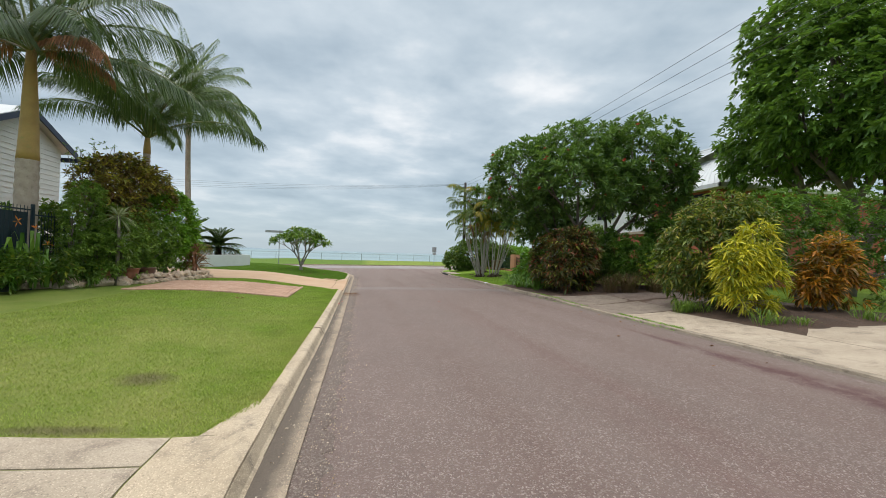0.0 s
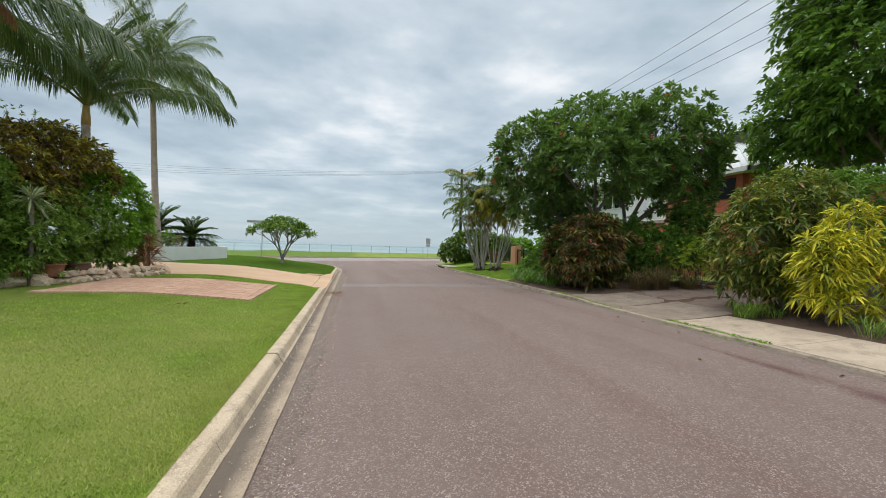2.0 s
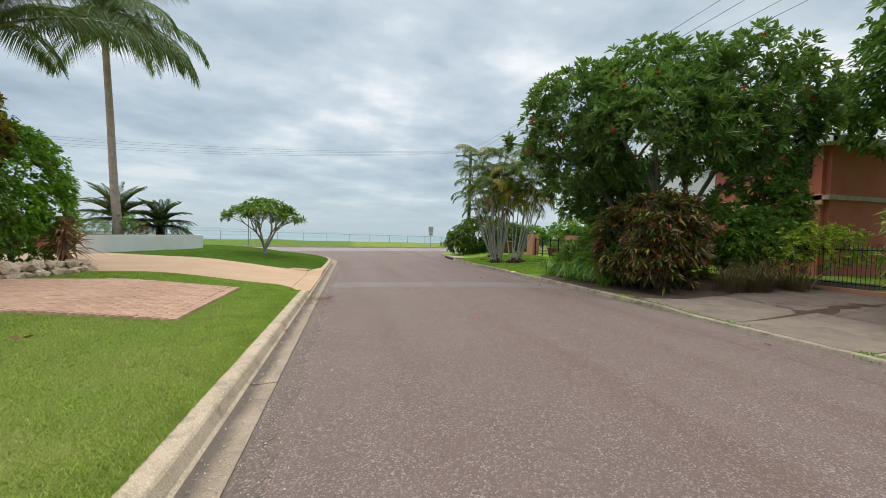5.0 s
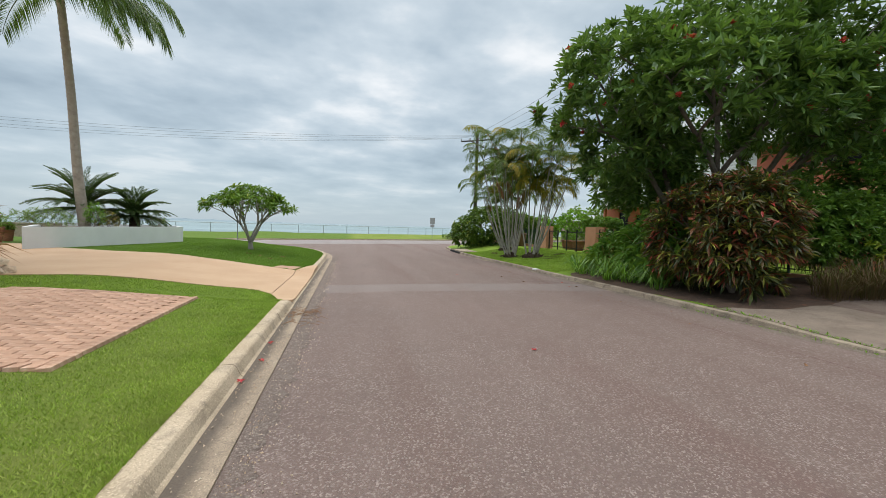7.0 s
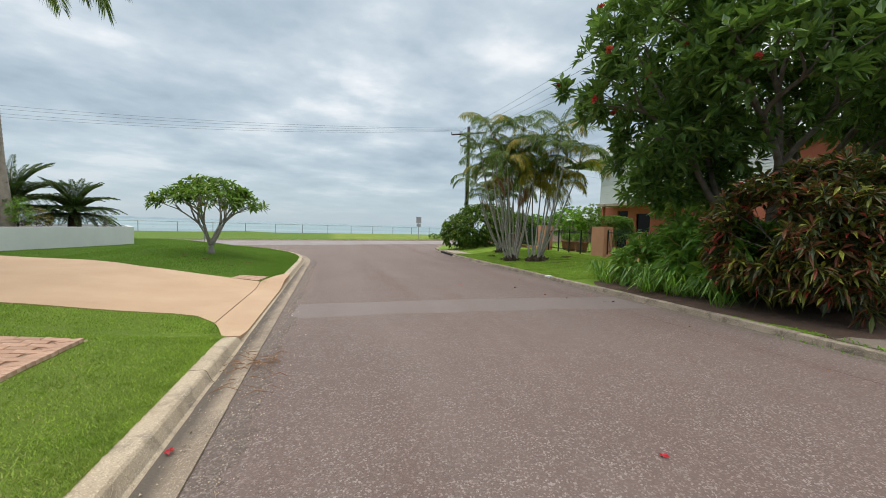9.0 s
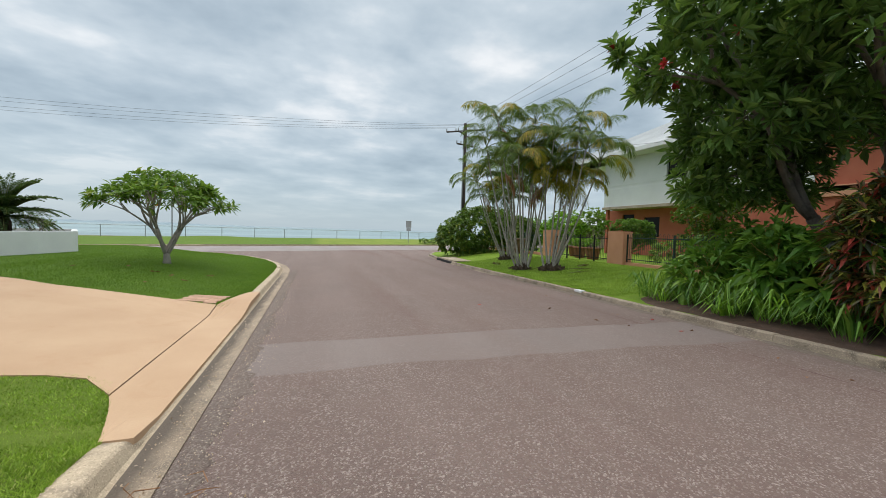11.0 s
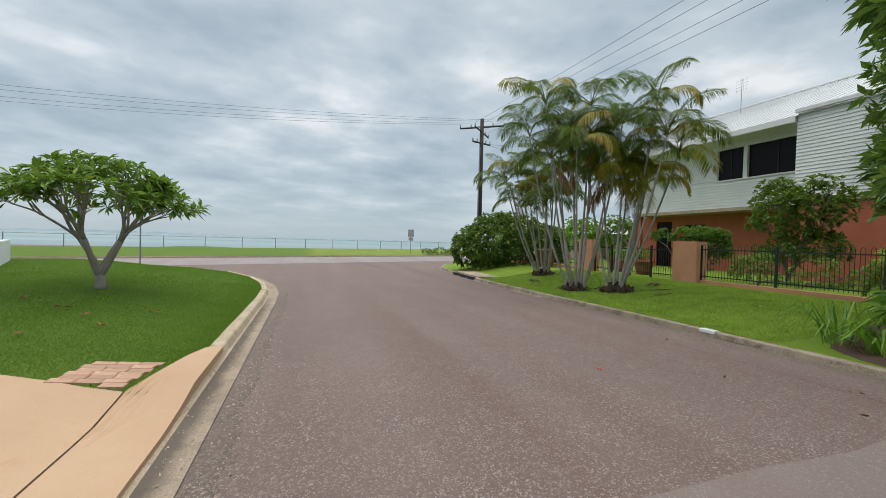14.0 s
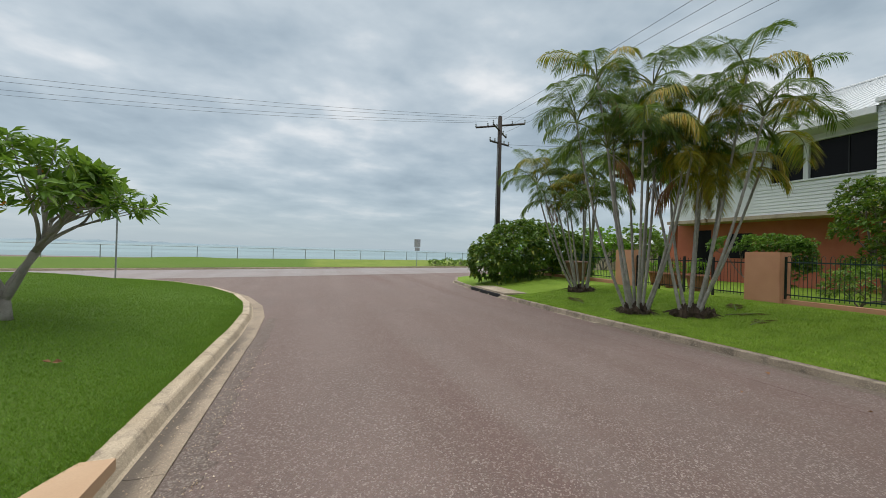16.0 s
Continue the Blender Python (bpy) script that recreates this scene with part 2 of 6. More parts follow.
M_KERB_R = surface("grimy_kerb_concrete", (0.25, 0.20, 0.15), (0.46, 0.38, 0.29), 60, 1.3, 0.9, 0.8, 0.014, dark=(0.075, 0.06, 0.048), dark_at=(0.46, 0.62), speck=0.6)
M_GUTTER = shaded_silt_concrete()
M_EDGE = asphalt("coarse_asphalt_edge", (0.190, 0.142, 0.122), (0.50, 0.43, 0.37), 0.46, 1.0)
M_SHADE_SILT = asphalt("gutter_grit", (0.20, 0.16, 0.132), (0.42, 0.36, 0.30), 0.4, 0.9)
M_SLAB = surface("old_path_concrete", (0.35, 0.28, 0.21), (0.52, 0.43, 0.33), 55, 1.1, 0.9, 0.6, 0.012, dark=(0.16, 0.125, 0.10), dark_at=(0.5, 0.68), speck=0.6)
# next two: stained concrete, base darkened further for the tree's shade
M_WORN_SHADED = surface("grimy_shaded_path_concrete", (0.19, 0.15, 0.12), (0.31, 0.25, 0.20), 55, 1.1, 0.9, 0.6, 0.012, dark=(0.12, 0.085, 0.07), dark_at=(0.45, 0.66), speck=0.6)
M_DIRTY_SHADED = surface("stained_shaded_driveway_concrete", (0.15, 0.11, 0.095), (0.25, 0.195, 0.16), 55, 1.1, 0.92, 0.6, 0.012, dark=(0.085, 0.05, 0.045), dark_at=(0.45, 0.65), speck=0.6)
M_TAN = surface("tan_sealed_driveway_concrete", (0.49, 0.315, 0.19), (0.58, 0.395, 0.25), 90, 0.8, 0.75, 0.25, 0.006, dark=(0.42, 0.25, 0.14), dark_at=(0.58, 0.78))
M_BRICK = surface("salmon_clay_paver", (0.49, 0.285, 0.19), (0.63, 0.40, 0.285), 70, 3.0, 0.85, 0.4, 0.006, dark=(0.66, 0.47, 0.36), dark_at=(0.5, 0.66), per_piece=0.5)
M_SAND = surface("joint_sand", (0.30, 0.22, 0.15), (0.40, 0.30, 0.21), 120, 3.0, 0.95, 0.5, 0.006)
M_TURF = turf("mown_lawn", (0.145, 0.24, 0.024), (0.23, 0.33, 0.038), (0.33, 0.33, 0.10))
M_TURF_R = turf("bright_green_lawn", (0.18, 0.30, 0.025), (0.26, 0.39, 0.035), (0.32, 0.38, 0.06))
M_VERGE = turf("coastal_verge_grass", (0.19, 0.27, 0.035), (0.27, 0.33, 0.06), (0.32, 0.32, 0.09))
M_SOIL = surface("mulched_garden_soil", (0.07, 0.045, 0.032), (0.14, 0.085, 0.06), 60, 3.0, 0.95, 1.0, 0.03, dark=(0.2, 0.09, 0.05), dark_at=(0.58, 0.66))
M_EARTH = surface("dry_earth", (0.2, 0.16, 0.10), (0.28, 0.23, 0.14), 12, 0.4, 0.95, 0.6, 0.05)
M_BARK = surface("grey_bark", (0.16, 0.13, 0.11), (0.30, 0.26, 0.22), 50, 4.0, 0.9, 0.9, 0.02, dark=(0.08, 0.065, 0.055))
M_PALE_BARK = surface("pale_palm_trunk", (0.36, 0.30, 0.25), (0.52, 0.45, 0.38), 40, 5.0, 0.9, 0.7, 0.015, dark=(0.22, 0.18, 0.15))
M_CANE = surface("grey_cane_stem", (0.27, 0.25, 0.225), (0.47, 0.44, 0.40), 40, 7.0, 0.75, 0.4, 0.008, dark=(0.2, 0.19, 0.16))
M_SHAFT = surface("golden_crownshaft", (0.38, 0.25, 0.085), (0.50, 0.345, 0.125), 30, 3.0, 0.6, 0.2, 0.008, dark=(0.26, 0.27, 0.09))
M_LIMB = surface("pale_grey_frangipani_bark", (0.26, 0.235, 0.21), (0.44, 0.41, 0.37), 45, 5.0, 0.85, 0.6, 0.012, dark=(0.17, 0.14, 0.115))
M_FIBRE = surface("dark_root_fibre", (0.045, 0.03, 0.022), (0.13, 0.09, 0.062), 60, 6.0, 0.95, 1.0, 0.03)
M_WHITE = surface("white_painted_render", (0.70, 0.72, 0.72), (0.80, 0.82, 0.82), 60, 1.2, 0.7, 0.15, 0.004, dark=(0.55, 0.56, 0.55), dark_at=(0.62, 0.85))
M_TERRA = surface("terracotta_render", (0.42, 0.115, 0.068), (0.50, 0.16, 0.095), 60, 1.2, 0.85, 0.3, 0.006, dark=(0.42, 0.16, 0.1), dark_at=(0.6, 0.8))
M_PILLAR = surface("peach_terracotta_render", (0.56, 0.27, 0.17), (0.66, 0.34, 0.22), 80, 1.5, 0.88, 0.35, 0.006, dark=(0.40, 0.19, 0.12), dark_at=(0.6, 0.8))
M_CLAD = surface("white_weatherboard", (0.66, 0.68, 0.67), (0.76, 0.78, 0.77), 30, 0.7, 0.6, 0.1, 0.003, dark=(0.55, 0.56, 0.55), dark_at=(0.6, 0.85))
M_ROOF = surface("off_white_metal_roof", (0.56, 0.58, 0.59), (0.66, 0.68, 0.69), 20, 0.5, 0.5, 0.1, 0.003, dark=(0.58, 0.59, 0.6), dark_at=(0.58, 0.8))
M_TRIMW = plain("white_trim_paint", (0.74, 0.75, 0.75), 0.5)
M_NAVY = plain("navy_fascia_paint", (0.03, 0.045, 0.085), 0.4)
M_GREEN = plain("dark_green_fence_paint", (0.018, 0.045, 0.045), 0.4)
M_BLUEF = plain("dark_blue_green_fence_paint", (0.012, 0.03, 0.042), 0.4)
M_BLACK = plain("black_cable", (0.02, 0.02, 0.022), 0.6)
M_POLE = surface("dark_timber_pole", (0.035, 0.026, 0.022), (0.075, 0.058, 0.048), 40, 3.0, 0.85, 0.6, 0.01)
M_GALV = plain("galvanised_steel", (0.36, 0.38, 0.39), 0.45, 0.7)
M_SIGN = plain("grey_sign_back", (0.42, 0.43, 0.44), 0.5, 0.4)
# near black in place of the shade inside hollows
M_SHADE_BLACK = plain("painted_shade_black", (0.012, 0.012, 0.014), 0.8)
# opaque near black, painted as the darkness inside the openings
M_OPENING = black_sheet("unlit_opening_black", (0.004, 0.004, 0.005), 0.3)
M_POT = surface("terracotta_pot", (0.30, 0.12, 0.075), (0.42, 0.19, 0.12), 40, 3.0, 0.8, 0.3, 0.005, dark=(0.2, 0.09, 0.06))
M_POTD = surface("brown_glazed_pot", (0.13, 0.07, 0.05), (0.2, 0.11, 0.08), 40, 3.0, 0.5, 0.2, 0.005)
M_ROCK = surface("pale_garden_rock", (0.60, 0.42, 0.27), (0.88, 0.79, 0.66), 25, 4.0, 0.9, 0.9, 0.03, dark=(0.22, 0.14, 0.09), dark_at=(0.5, 0.68), per_piece=0.45)
M_SEA = sea_water()
M_LAND = plain("hazy_far_land", (0.30, 0.38, 0.43), 1.0)
M_RIB = surface("green_frond_rib", (0.10, 0.13, 0.03), (0.18, 0.19, 0.05), 30, 3.0, 0.6, 0.2, 0.005)
M_DRY = surface("dry_frond", (0.24, 0.12, 0.06), (0.38, 0.20, 0.10), 30, 5.0, 0.9, 0.3, 0.01)

F_PALM = foliage("palm_leaflet", [(0.0, (0.022, 0.05, 0.017)), (0.5, (0.036, 0.075, 0.022)), (1.0, (0.075, 0.125, 0.04))], 0.18, 0.4, 0.2)
F_COCO = foliage("coconut_leaflet", [(0.0, (0.06, 0.115, 0.03)), (0.6, (0.11, 0.17, 0.05)), (1.0, (0.20, 0.24, 0.09))], 0.25, 0.42, 0.2)
F_CANE = foliage("cane_palm_leaflet", [(0.0, (0.045, 0.09, 0.016)), (0.6, (0.095, 0.155, 0.026)), (1.0, (0.21, 0.235, 0.04))], 0.28, 0.5, 0.25)
F_GOLD = foliage("yellowing_palm_leaflet", [(0.0, (0.09, 0.13, 0.016)), (0.5, (0.24, 0.23, 0.02)), (0.8, (0.42, 0.30, 0.02)), (1.0, (0.48, 0.20, 0.02))])
F_RUST = foliage("rusty_dead_leaflet", [(0.0, (0.16, 0.06, 0.035)), (0.6, (0.26, 0.11, 0.06)), (1.0, (0.40, 0.2, 0.08))], 0.15, 0.7)
F_FRANGI = foliage("frangipani_leaf", [(0.0, (0.045, 0.115, 0.015)), (0.5, (0.09, 0.18, 0.024)), (0.9, (0.16, 0.26, 0.034)), (1.0, (0.34, 0.34, 0.05))])
F_PLUM = foliage("glossy_dark_leaf", [(0.0, (0.036, 0.085, 0.022)), (0.5, (0.075, 0.15, 0.034)), (0.9, (0.14, 0.24, 0.055)), (1.0, (0.27, 0.38, 0.08))], 0.25, 0.34, 0.35)
F_DARK = foliage("shade_tree_leaf", [(0.0, (0.035, 0.09, 0.017)), (0.6, (0.07, 0.15, 0.024)), (0.95, (0.14, 0.26, 0.035)), (1.0, (0.26, 0.40, 0.045))])
F_BUSH = foliage("bright_shrub_leaf", [(0.0, (0.07, 0.18, 0.014)), (0.6, (0.15, 0.32, 0.02)), (1.0, (0.30, 0.50, 0.04))])
F_MID = foliage("mid_green_shrub_leaf", [(0.0, (0.075, 0.14, 0.024)), (0.6, (0.15, 0.255, 0.04)), (1.0, (0.32, 0.43, 0.07))], 0.3, 0.42, 0.4)
F_YELLOW = foliage("yellow_croton_leaf", [(0.0, (0.10, 0.17, 0.015)), (0.22, (0.22, 0.26, 0.015)), (0.35, (0.50, 0.46, 0.02)), (0.9, (0.72, 0.60, 0.03)), (1.0, (0.85, 0.72, 0.06))], 0.25, 0.4, 0.15)
F_MIXED = foliage("variegated_croton_leaf", [(0.0, (0.025, 0.055, 0.012)), (0.5, (0.07, 0.125, 0.017)), (0.74, (0.18, 0.22, 0.025)), (0.9, (0.42, 0.38, 0.06)), (1.0, (0.36, 0.19, 0.09))], 0.22, 0.38, 0.1)
F_ORANGE = foliage("orange_croton_leaf", [(0.0, (0.07, 0.05, 0.012)), (0.3, (0.16, 0.07, 0.012)), (0.6, (0.42, 0.14, 0.012)), (0.9, (0.66, 0.27, 0.025)), (1.0, (0.15, 0.17, 0.03))], 0.25, 0.4, 0.1)
F_RED = foliage("red_and_dark_croton_leaf", [(0.0, (0.014, 0.024, 0.01)), (0.32, (0.04, 0.065, 0.018)), (0.42, (0.20, 0.22, 0.03)), (0.5, (0.36, 0.36, 0.05)), (0.58, (0.05, 0.08, 0.02)), (0.68, (0.22, 0.05, 0.03)), (0.8, (0.07, 0.085, 0.022)), (0.9, (0.15, 0.05, 0.025)), (1.0, (0.46, 0.05, 0.045))], 0.12, 0.4, 0.06)
F_CORNER = foliage("corner_hedge_leaf", [(0.0, (0.03, 0.075, 0.012)), (0.55, (0.065, 0.135, 0.018)), (0.85, (0.13, 0.21, 0.025)), (1.0, (0.36, 0.36, 0.035))], 0.25, 0.38, 0.35)
F_BROWN = foliage("bronze_croton_leaf", [(0.0, (0.05, 0.03, 0.02)), (0.45, (0.15, 0.055, 0.038)), (0.62, (0.22, 0.12, 0.05)), (0.78, (0.55, 0.45, 0.05)), (1.0, (0.15, 0.22, 0.04))], 0.25, 0.42, 0.2)
F_LILY = foliage("broad_ginger_leaf", [(0.0, (0.05, 0.14, 0.018)), (0.6, (0.10, 0.22, 0.025)), (1.0, (0.2, 0.32, 0.04))])
F_PINE = foliage("pineapple_plant_leaf", [(0.0, (0.24, 0.28, 0.14)), (1.0, (0.44, 0.46, 0.28))], 0.2)
F_LIME = foliage("lime_hedge_leaf", [(0.0, (0.22, 0.32, 0.03)), (1.0, (0.5, 0.55, 0.05))])
F_GRASS = foliage("grass_blade", [(0.0, (0.12, 0.215, 0.018)), (0.55, (0.235, 0.365, 0.033)), (0.9, (0.34, 0.47, 0.06)), (1.0, (0.50, 0.47, 0.19))], 0.3, 0.6, 0.3, True)
F_SEDGE = foliage("dry_sedge_blade", [(0.0, (0.05, 0.028, 0.016)), (0.6, (0.13, 0.07, 0.036)), (1.0, (0.07, 0.07, 0.022))], 0.2, 0.7)
F_PETAL = foliage("crimson_petal", [(0.0, (0.42, 0.012, 0.03)), (1.0, (0.62, 0.04, 0.07))], 0.2)
F_WHITE = foliage("white_petal", [(0.0, (0.7, 0.72, 0.65)), (1.0, (0.85, 0.85, 0.8))], 0.2)
F_ORPETAL = foliage("orange_petal", [(0.0, (0.7, 0.2, 0.03)), (1.0, (0.85, 0.32, 0.08))], 0.2)


# ---- mesh tools ----
def put(name, verts, faces, mat, parent=None, label="", smooth=False):
    """One mesh object from arrays of corners and faces."""
    me = bpy.data.meshes.new(name)
    me.from_pydata([tuple(v) for v in verts], [], [tuple(int(i) for i in f) for f in faces])
    if smooth:
        me.shade_smooth()
    me.materials.append(mat)
    ob = new(name, me)
    ob.parent = parent
    return tagged(ob, label)


def part(name, bm, mat, parent=None, label="", smooth=False):
    me = bpy.data.meshes.new(name)
    bm.to_mesh(me)
    bm.free()
    if smooth:
        me.shade_smooth()
    me.materials.append(mat)
    ob = new(name, me)
    ob.parent = parent
    return tagged(ob, label)


def thing(name, x, y, z, label, category, group="", turn=0.0):
    ob = new(name)
    ob.empty_display_size = 0.2
    ob.matrix_basis = pose(x, y, z, 0, 0, turn)
    return tagged(ob, label, category, group)


def box_bm(x0, x1, y0, y1, z0, z1, bevel=0.0):
    bm = bmesh.new()
    bmesh.ops.create_cube(bm, size=1.0)
    bmesh.ops.scale(bm, vec=(x1 - x0, y1 - y0, z1 - z0), verts=bm.verts)
    bmesh.ops.translate(bm, vec=((x0 + x1) / 2, (y0 + y1) / 2, (z0 + z1) / 2), verts=bm.verts)
    if bevel:
        bmesh.ops.bevel(bm, geom=bm.edges[:], offset=bevel, segments=2, affect="EDGES")
    return bm


class Soup:
    """Collects many small pieces of geometry for one mesh."""

    def __init__(self):
        self.v, self.f, self.n = [], [], 0

    def add(self, verts, faces):
        self.v.append(np.asarray(verts, float))
        self.f.extend([tuple(i + self.n for i in f) for f in faces])
        self.n += len(verts)

    def leaves(self, pos, way, length, width, droop=0.25, fold=0.12, rng=None):
        """Folded, drooping leaves; pos and way are N x 3, length and width N."""
        pos, way = np.asarray(pos, float), np.asarray(way, float)
        n = len(pos)
        if not n:
            return
        way = way / (np.linalg.norm(way, axis=1, keepdims=True) + 1e-9)
        ref = rng.normal(size=(n, 3)) * 0.35 + [0, 0, 1]
        side = np.cross(way, ref)
        side /= np.linalg.norm(side, axis=1, keepdims=True) + 1e-9
        up = np.cross(side, way)
        L, W = np.broadcast_to(length, n)[:, None], np.broadcast_to(width, n)[:, None]
        sag = np.array([0, 0, -1.0]) * L * droop
        mid = pos + way * L * 0.5 + sag * 0.22
        quad = np.stack([pos, mid + side * W * 0.5 + up * W * fold, mid - up * W * fold, mid - side * W * 0.5 + up * W * fold, pos + way * L * 0.96 + sag], 1).reshape(-1, 3)
        base = self.n + np.arange(n)[:, None] * 5
        for tri in ((0, 1, 2), (0, 2, 3), (1, 4, 2), (2, 4, 3)):
            self.f.extend(map(tuple, base + np.array(tri)))
        self.v.append(quad)
        self.n += n * 5

    def whorls(self, centre, axis, count, length, width, rng, spread=(0.35, 1.25), droop=0.25, fold=0.12):
        """Rosettes of leaves round each axis."""
        centre, axis = np.asarray(centre, float), np.asarray(axis, float)
        axis = axis / (np.linalg.norm(axis, axis=1, keepdims=True) + 1e-9)
        n = len(centre)
        t = np.cross(axis, rng.normal(size=(n, 3)))
        t /= np.linalg.norm(t, axis=1, keepdims=True) + 1e-9
        b = np.cross(axis, t)
        a = (np.arange(count)[None] * 2.39996 + rng.uniform(0, 6.28, (n, 1)))[..., None]
        open_ = rng.uniform(*spread, (n, count, 1))
        way = axis[:, None] * np.cos(open_) + (t[:, None] * np.cos(a) + b[:, None] * np.sin(a)) * np.sin(open_)
        start = centre[:, None] + axis[:, None] * rng.uniform(-0.3, 0.1, (n, count, 1)) * length
        size = rng.uniform(0.65, 1.12, n * count)
        self.leaves(start.reshape(-1, 3), way.reshape(-1, 3), size * length, size * width, droop, fold, rng)

    def tube(self, pts, radii, sides=6, cap=True):
        pts = [Vector(p) for p in pts]
        rings = []
        for i, p in enumerate(pts):
            d = (pts[min(i + 1, len(pts) - 1)] - pts[max(i - 1, 0)])
            d = d.normalized() if d.length > 1e-6 else Vector((0, 0, 1))
            s = d.cross(Vector((0.31, 0.95, 0.05)))
            s = s.normalized() if s.length > 1e-4 else Vector((1, 0, 0))
            u = s.cross(d)
            rings.append([p + (s * math.cos(k * 2 * math.pi / sides) + u * math.sin(k * 2 * math.pi / sides)) * radii[i] for k in range(sides)])
        verts = [v for ring in rings for v in ring]
        faces = []
        for i in range(len(pts) - 1):
            for k in range(sides):
                j = (k + 1) % sides
                faces.append((i * sides + k, i * sides + j, (i + 1) * sides + j, (i + 1) * sides + k))
        if cap:
            faces.append(tuple(range(sides))[::-1])
            faces.append(tuple(range((len(pts) - 1) * sides, len(pts) * sides)))
        self.add([tuple(v) for v in verts], faces)

    def box(self, x0, x1, y0, y1, z0, z1):
        v = [(x, y, z) for x in (x0, x1) for y in (y0, y1) for z in (z0, z1)]
        self.add(v, [(0, 1, 3, 2), (4, 6, 7, 5), (0, 4, 5, 1), (2, 3, 7, 6), (0, 2, 6, 4), (1, 5, 7, 3)])

    def put(self, name, mat, parent=None, label="", smooth=False):
        verts = np.concatenate(self.v) if self.v else np.zeros((0, 3))
        return put(name, verts.tolist(), self.f, mat, parent, label, smooth)


def crown(blobs, n, rng, shell=(0.72, 1.03), low=-0.55):
    """Points near the skin of a lumpy crown made of ellipsoids (x, y, z, rx, ry, rz), with outward ways."""
    blobs = np.array(blobs, float)
    weight = blobs[:, 3] * blobs[:, 4] + blobs[:, 3] * blobs[:, 5]
    got_p, got_d, have = [], [], 0
    while have < n:
        k = rng.choice(len(blobs), size=n * 2, p=weight / weight.sum())
        d = rng.normal(size=(n * 2, 3))
        d /= np.linalg.norm(d, axis=1, keepdims=True)
        keep = d[:, 2] > low + rng.uniform(-0.2, 0.2, n * 2)
        r = rng.uniform(*shell, (n * 2, 1))
        p = blobs[k, :3] + d * blobs[k, 3:] * r
        q = (p[:, None] - blobs[None, :, :3]) / blobs[None, :, 3:]
        inside = np.linalg.norm(q, axis=2)
        inside[np.arange(n * 2), k] = 9
        keep &= inside.min(1) > shell[0] * 0.93
        lump = np.array([noise.noise(Vector(v) * 0.9) for v in p])
        keep &= lump > -0.32
        got_p.append(p[keep])
        got_d.append(d[keep] / blobs[k[keep], 3:] * blobs[k[keep], 3:].mean(1, keepdims=True))
        have += keep.sum()
    return np.concatenate(got_p)[:n], np.concatenate(got_d)[:n]


def limb(soup, p, q, way, r0, r1, rng, sides):
    """A bent limb from p to q that leaves p along way."""
    p, q = np.asarray(p, float), np.asarray(q, float)
    reach = np.linalg.norm(q - p)
    c = p + way * reach * 0.32 + rng.normal(size=3) * 0.05 * reach
    pts = [p * (1 - t) ** 2 + c * 2 * t * (1 - t) + q * t * t for t in (0, 0.25, 0.5, 0.75, 1.0)]
    soup.tube(pts, [r0 + (r1 - r0) * k / 4 for k in range(5)], sides)
    end = q - c
    return end / (np.linalg.norm(end) + 1e-9)


def grow(soup, p, targets, radius, rng, split=3, reach=0.42, tip=0.008, way=(0.0, 0.0, 1.0)):
    """Limbs that fork from p until every target is reached."""
    targets, p, way = np.asarray(targets, float), np.asarray(p, float), np.asarray(way, float)
    if len(targets) <= 2:
        for t in targets:
            limb(soup, p, t, way, max(radius * 0.8, tip), tip, rng, 5)
        return
    k = min(split, len(targets))
    seeds = targets[rng.choice(len(targets), k, replace=False)]
    for _ in range(5):
        near = np.linalg.norm(targets[:, None] - seeds[None], axis=2).argmin(1)
        seeds = np.array([targets[near == i].mean(0) if (near == i).any() else seeds[i] for i in range(k)])
    for i in range(k):
        group = targets[near == i]
        if not len(group):
            continue
        share = math.sqrt(len(group) / len(targets))
        q = p + (group.mean(0) - p) * reach
        r = max(radius * (0.35 + 0.6 * share), tip)
        end = limb(soup, p, q, way, min(radius, r * 1.2), r * 0.88, rng, 8 if r > 0.03 else 6)
        grow(soup, q, group, r * 0.85, rng, split, reach + 0.06, tip, end)


# ---- ground plan ----
ROAD_Y = [-60, 0, 12, 24, 35, 45, 90]
ROAD_H = [-0.05, -0.06, -0.11, -0.19, -0.31, -0.34, -0.34]
LEFT = [(-0.94, -40), (-0.93, 3), (-0.88, 9), (-0.88, 28), (-0.95, 30.2), (-1.2, 32.2), (-1.85, 34.6), (-3.0, 37.0), (-4.8, 39.4), (-6.6, 40.9), (-8.4, 41.7), (-10.5, 41.6), (-13.5, 40.6), (-20, 38.0), (-70, 18.0)]
RIGHT = [(7.3, -40), (7.3, 28), (7.45, 33), (7.75, 37), (8.3, 41), (9.5, 44), (11.5, 46.2), (15, 48.3), (25, 52.6), (80, 76.0)]


def road_z(x, y):
    crown_ = np.clip(1 - ((np.asarray(x, float) - 3.4) / 3.9) ** 2, 0, 1) * 0.045 * np.clip((38 - np.asarray(y, float)) / 8, 0, 1)
    return np.interp(y, ROAD_Y, ROAD_H) + crown_


def smoothstep(t):
    t = np.clip(t, 0, 1)
    return t * t * (3 - 2 * t)


def kerb_height(y):
    """How high the left kerb stands over the gutter: it drops at the driveways."""
    y = np.asarray(y, float)
    full = np.ones_like(y)
    for a, b in ((16.7, 21.35), (-6.0, 2.3)):
        full = np.minimum(full, np.maximum(smoothstep((a + 0.35 - y) / 0.7), smoothstep((y - b + 0.35) / 0.9)))
    return 0.035 + 0.105 * full


def low_kerb(y):
    """The right kerb, which is laid low along the driveway."""
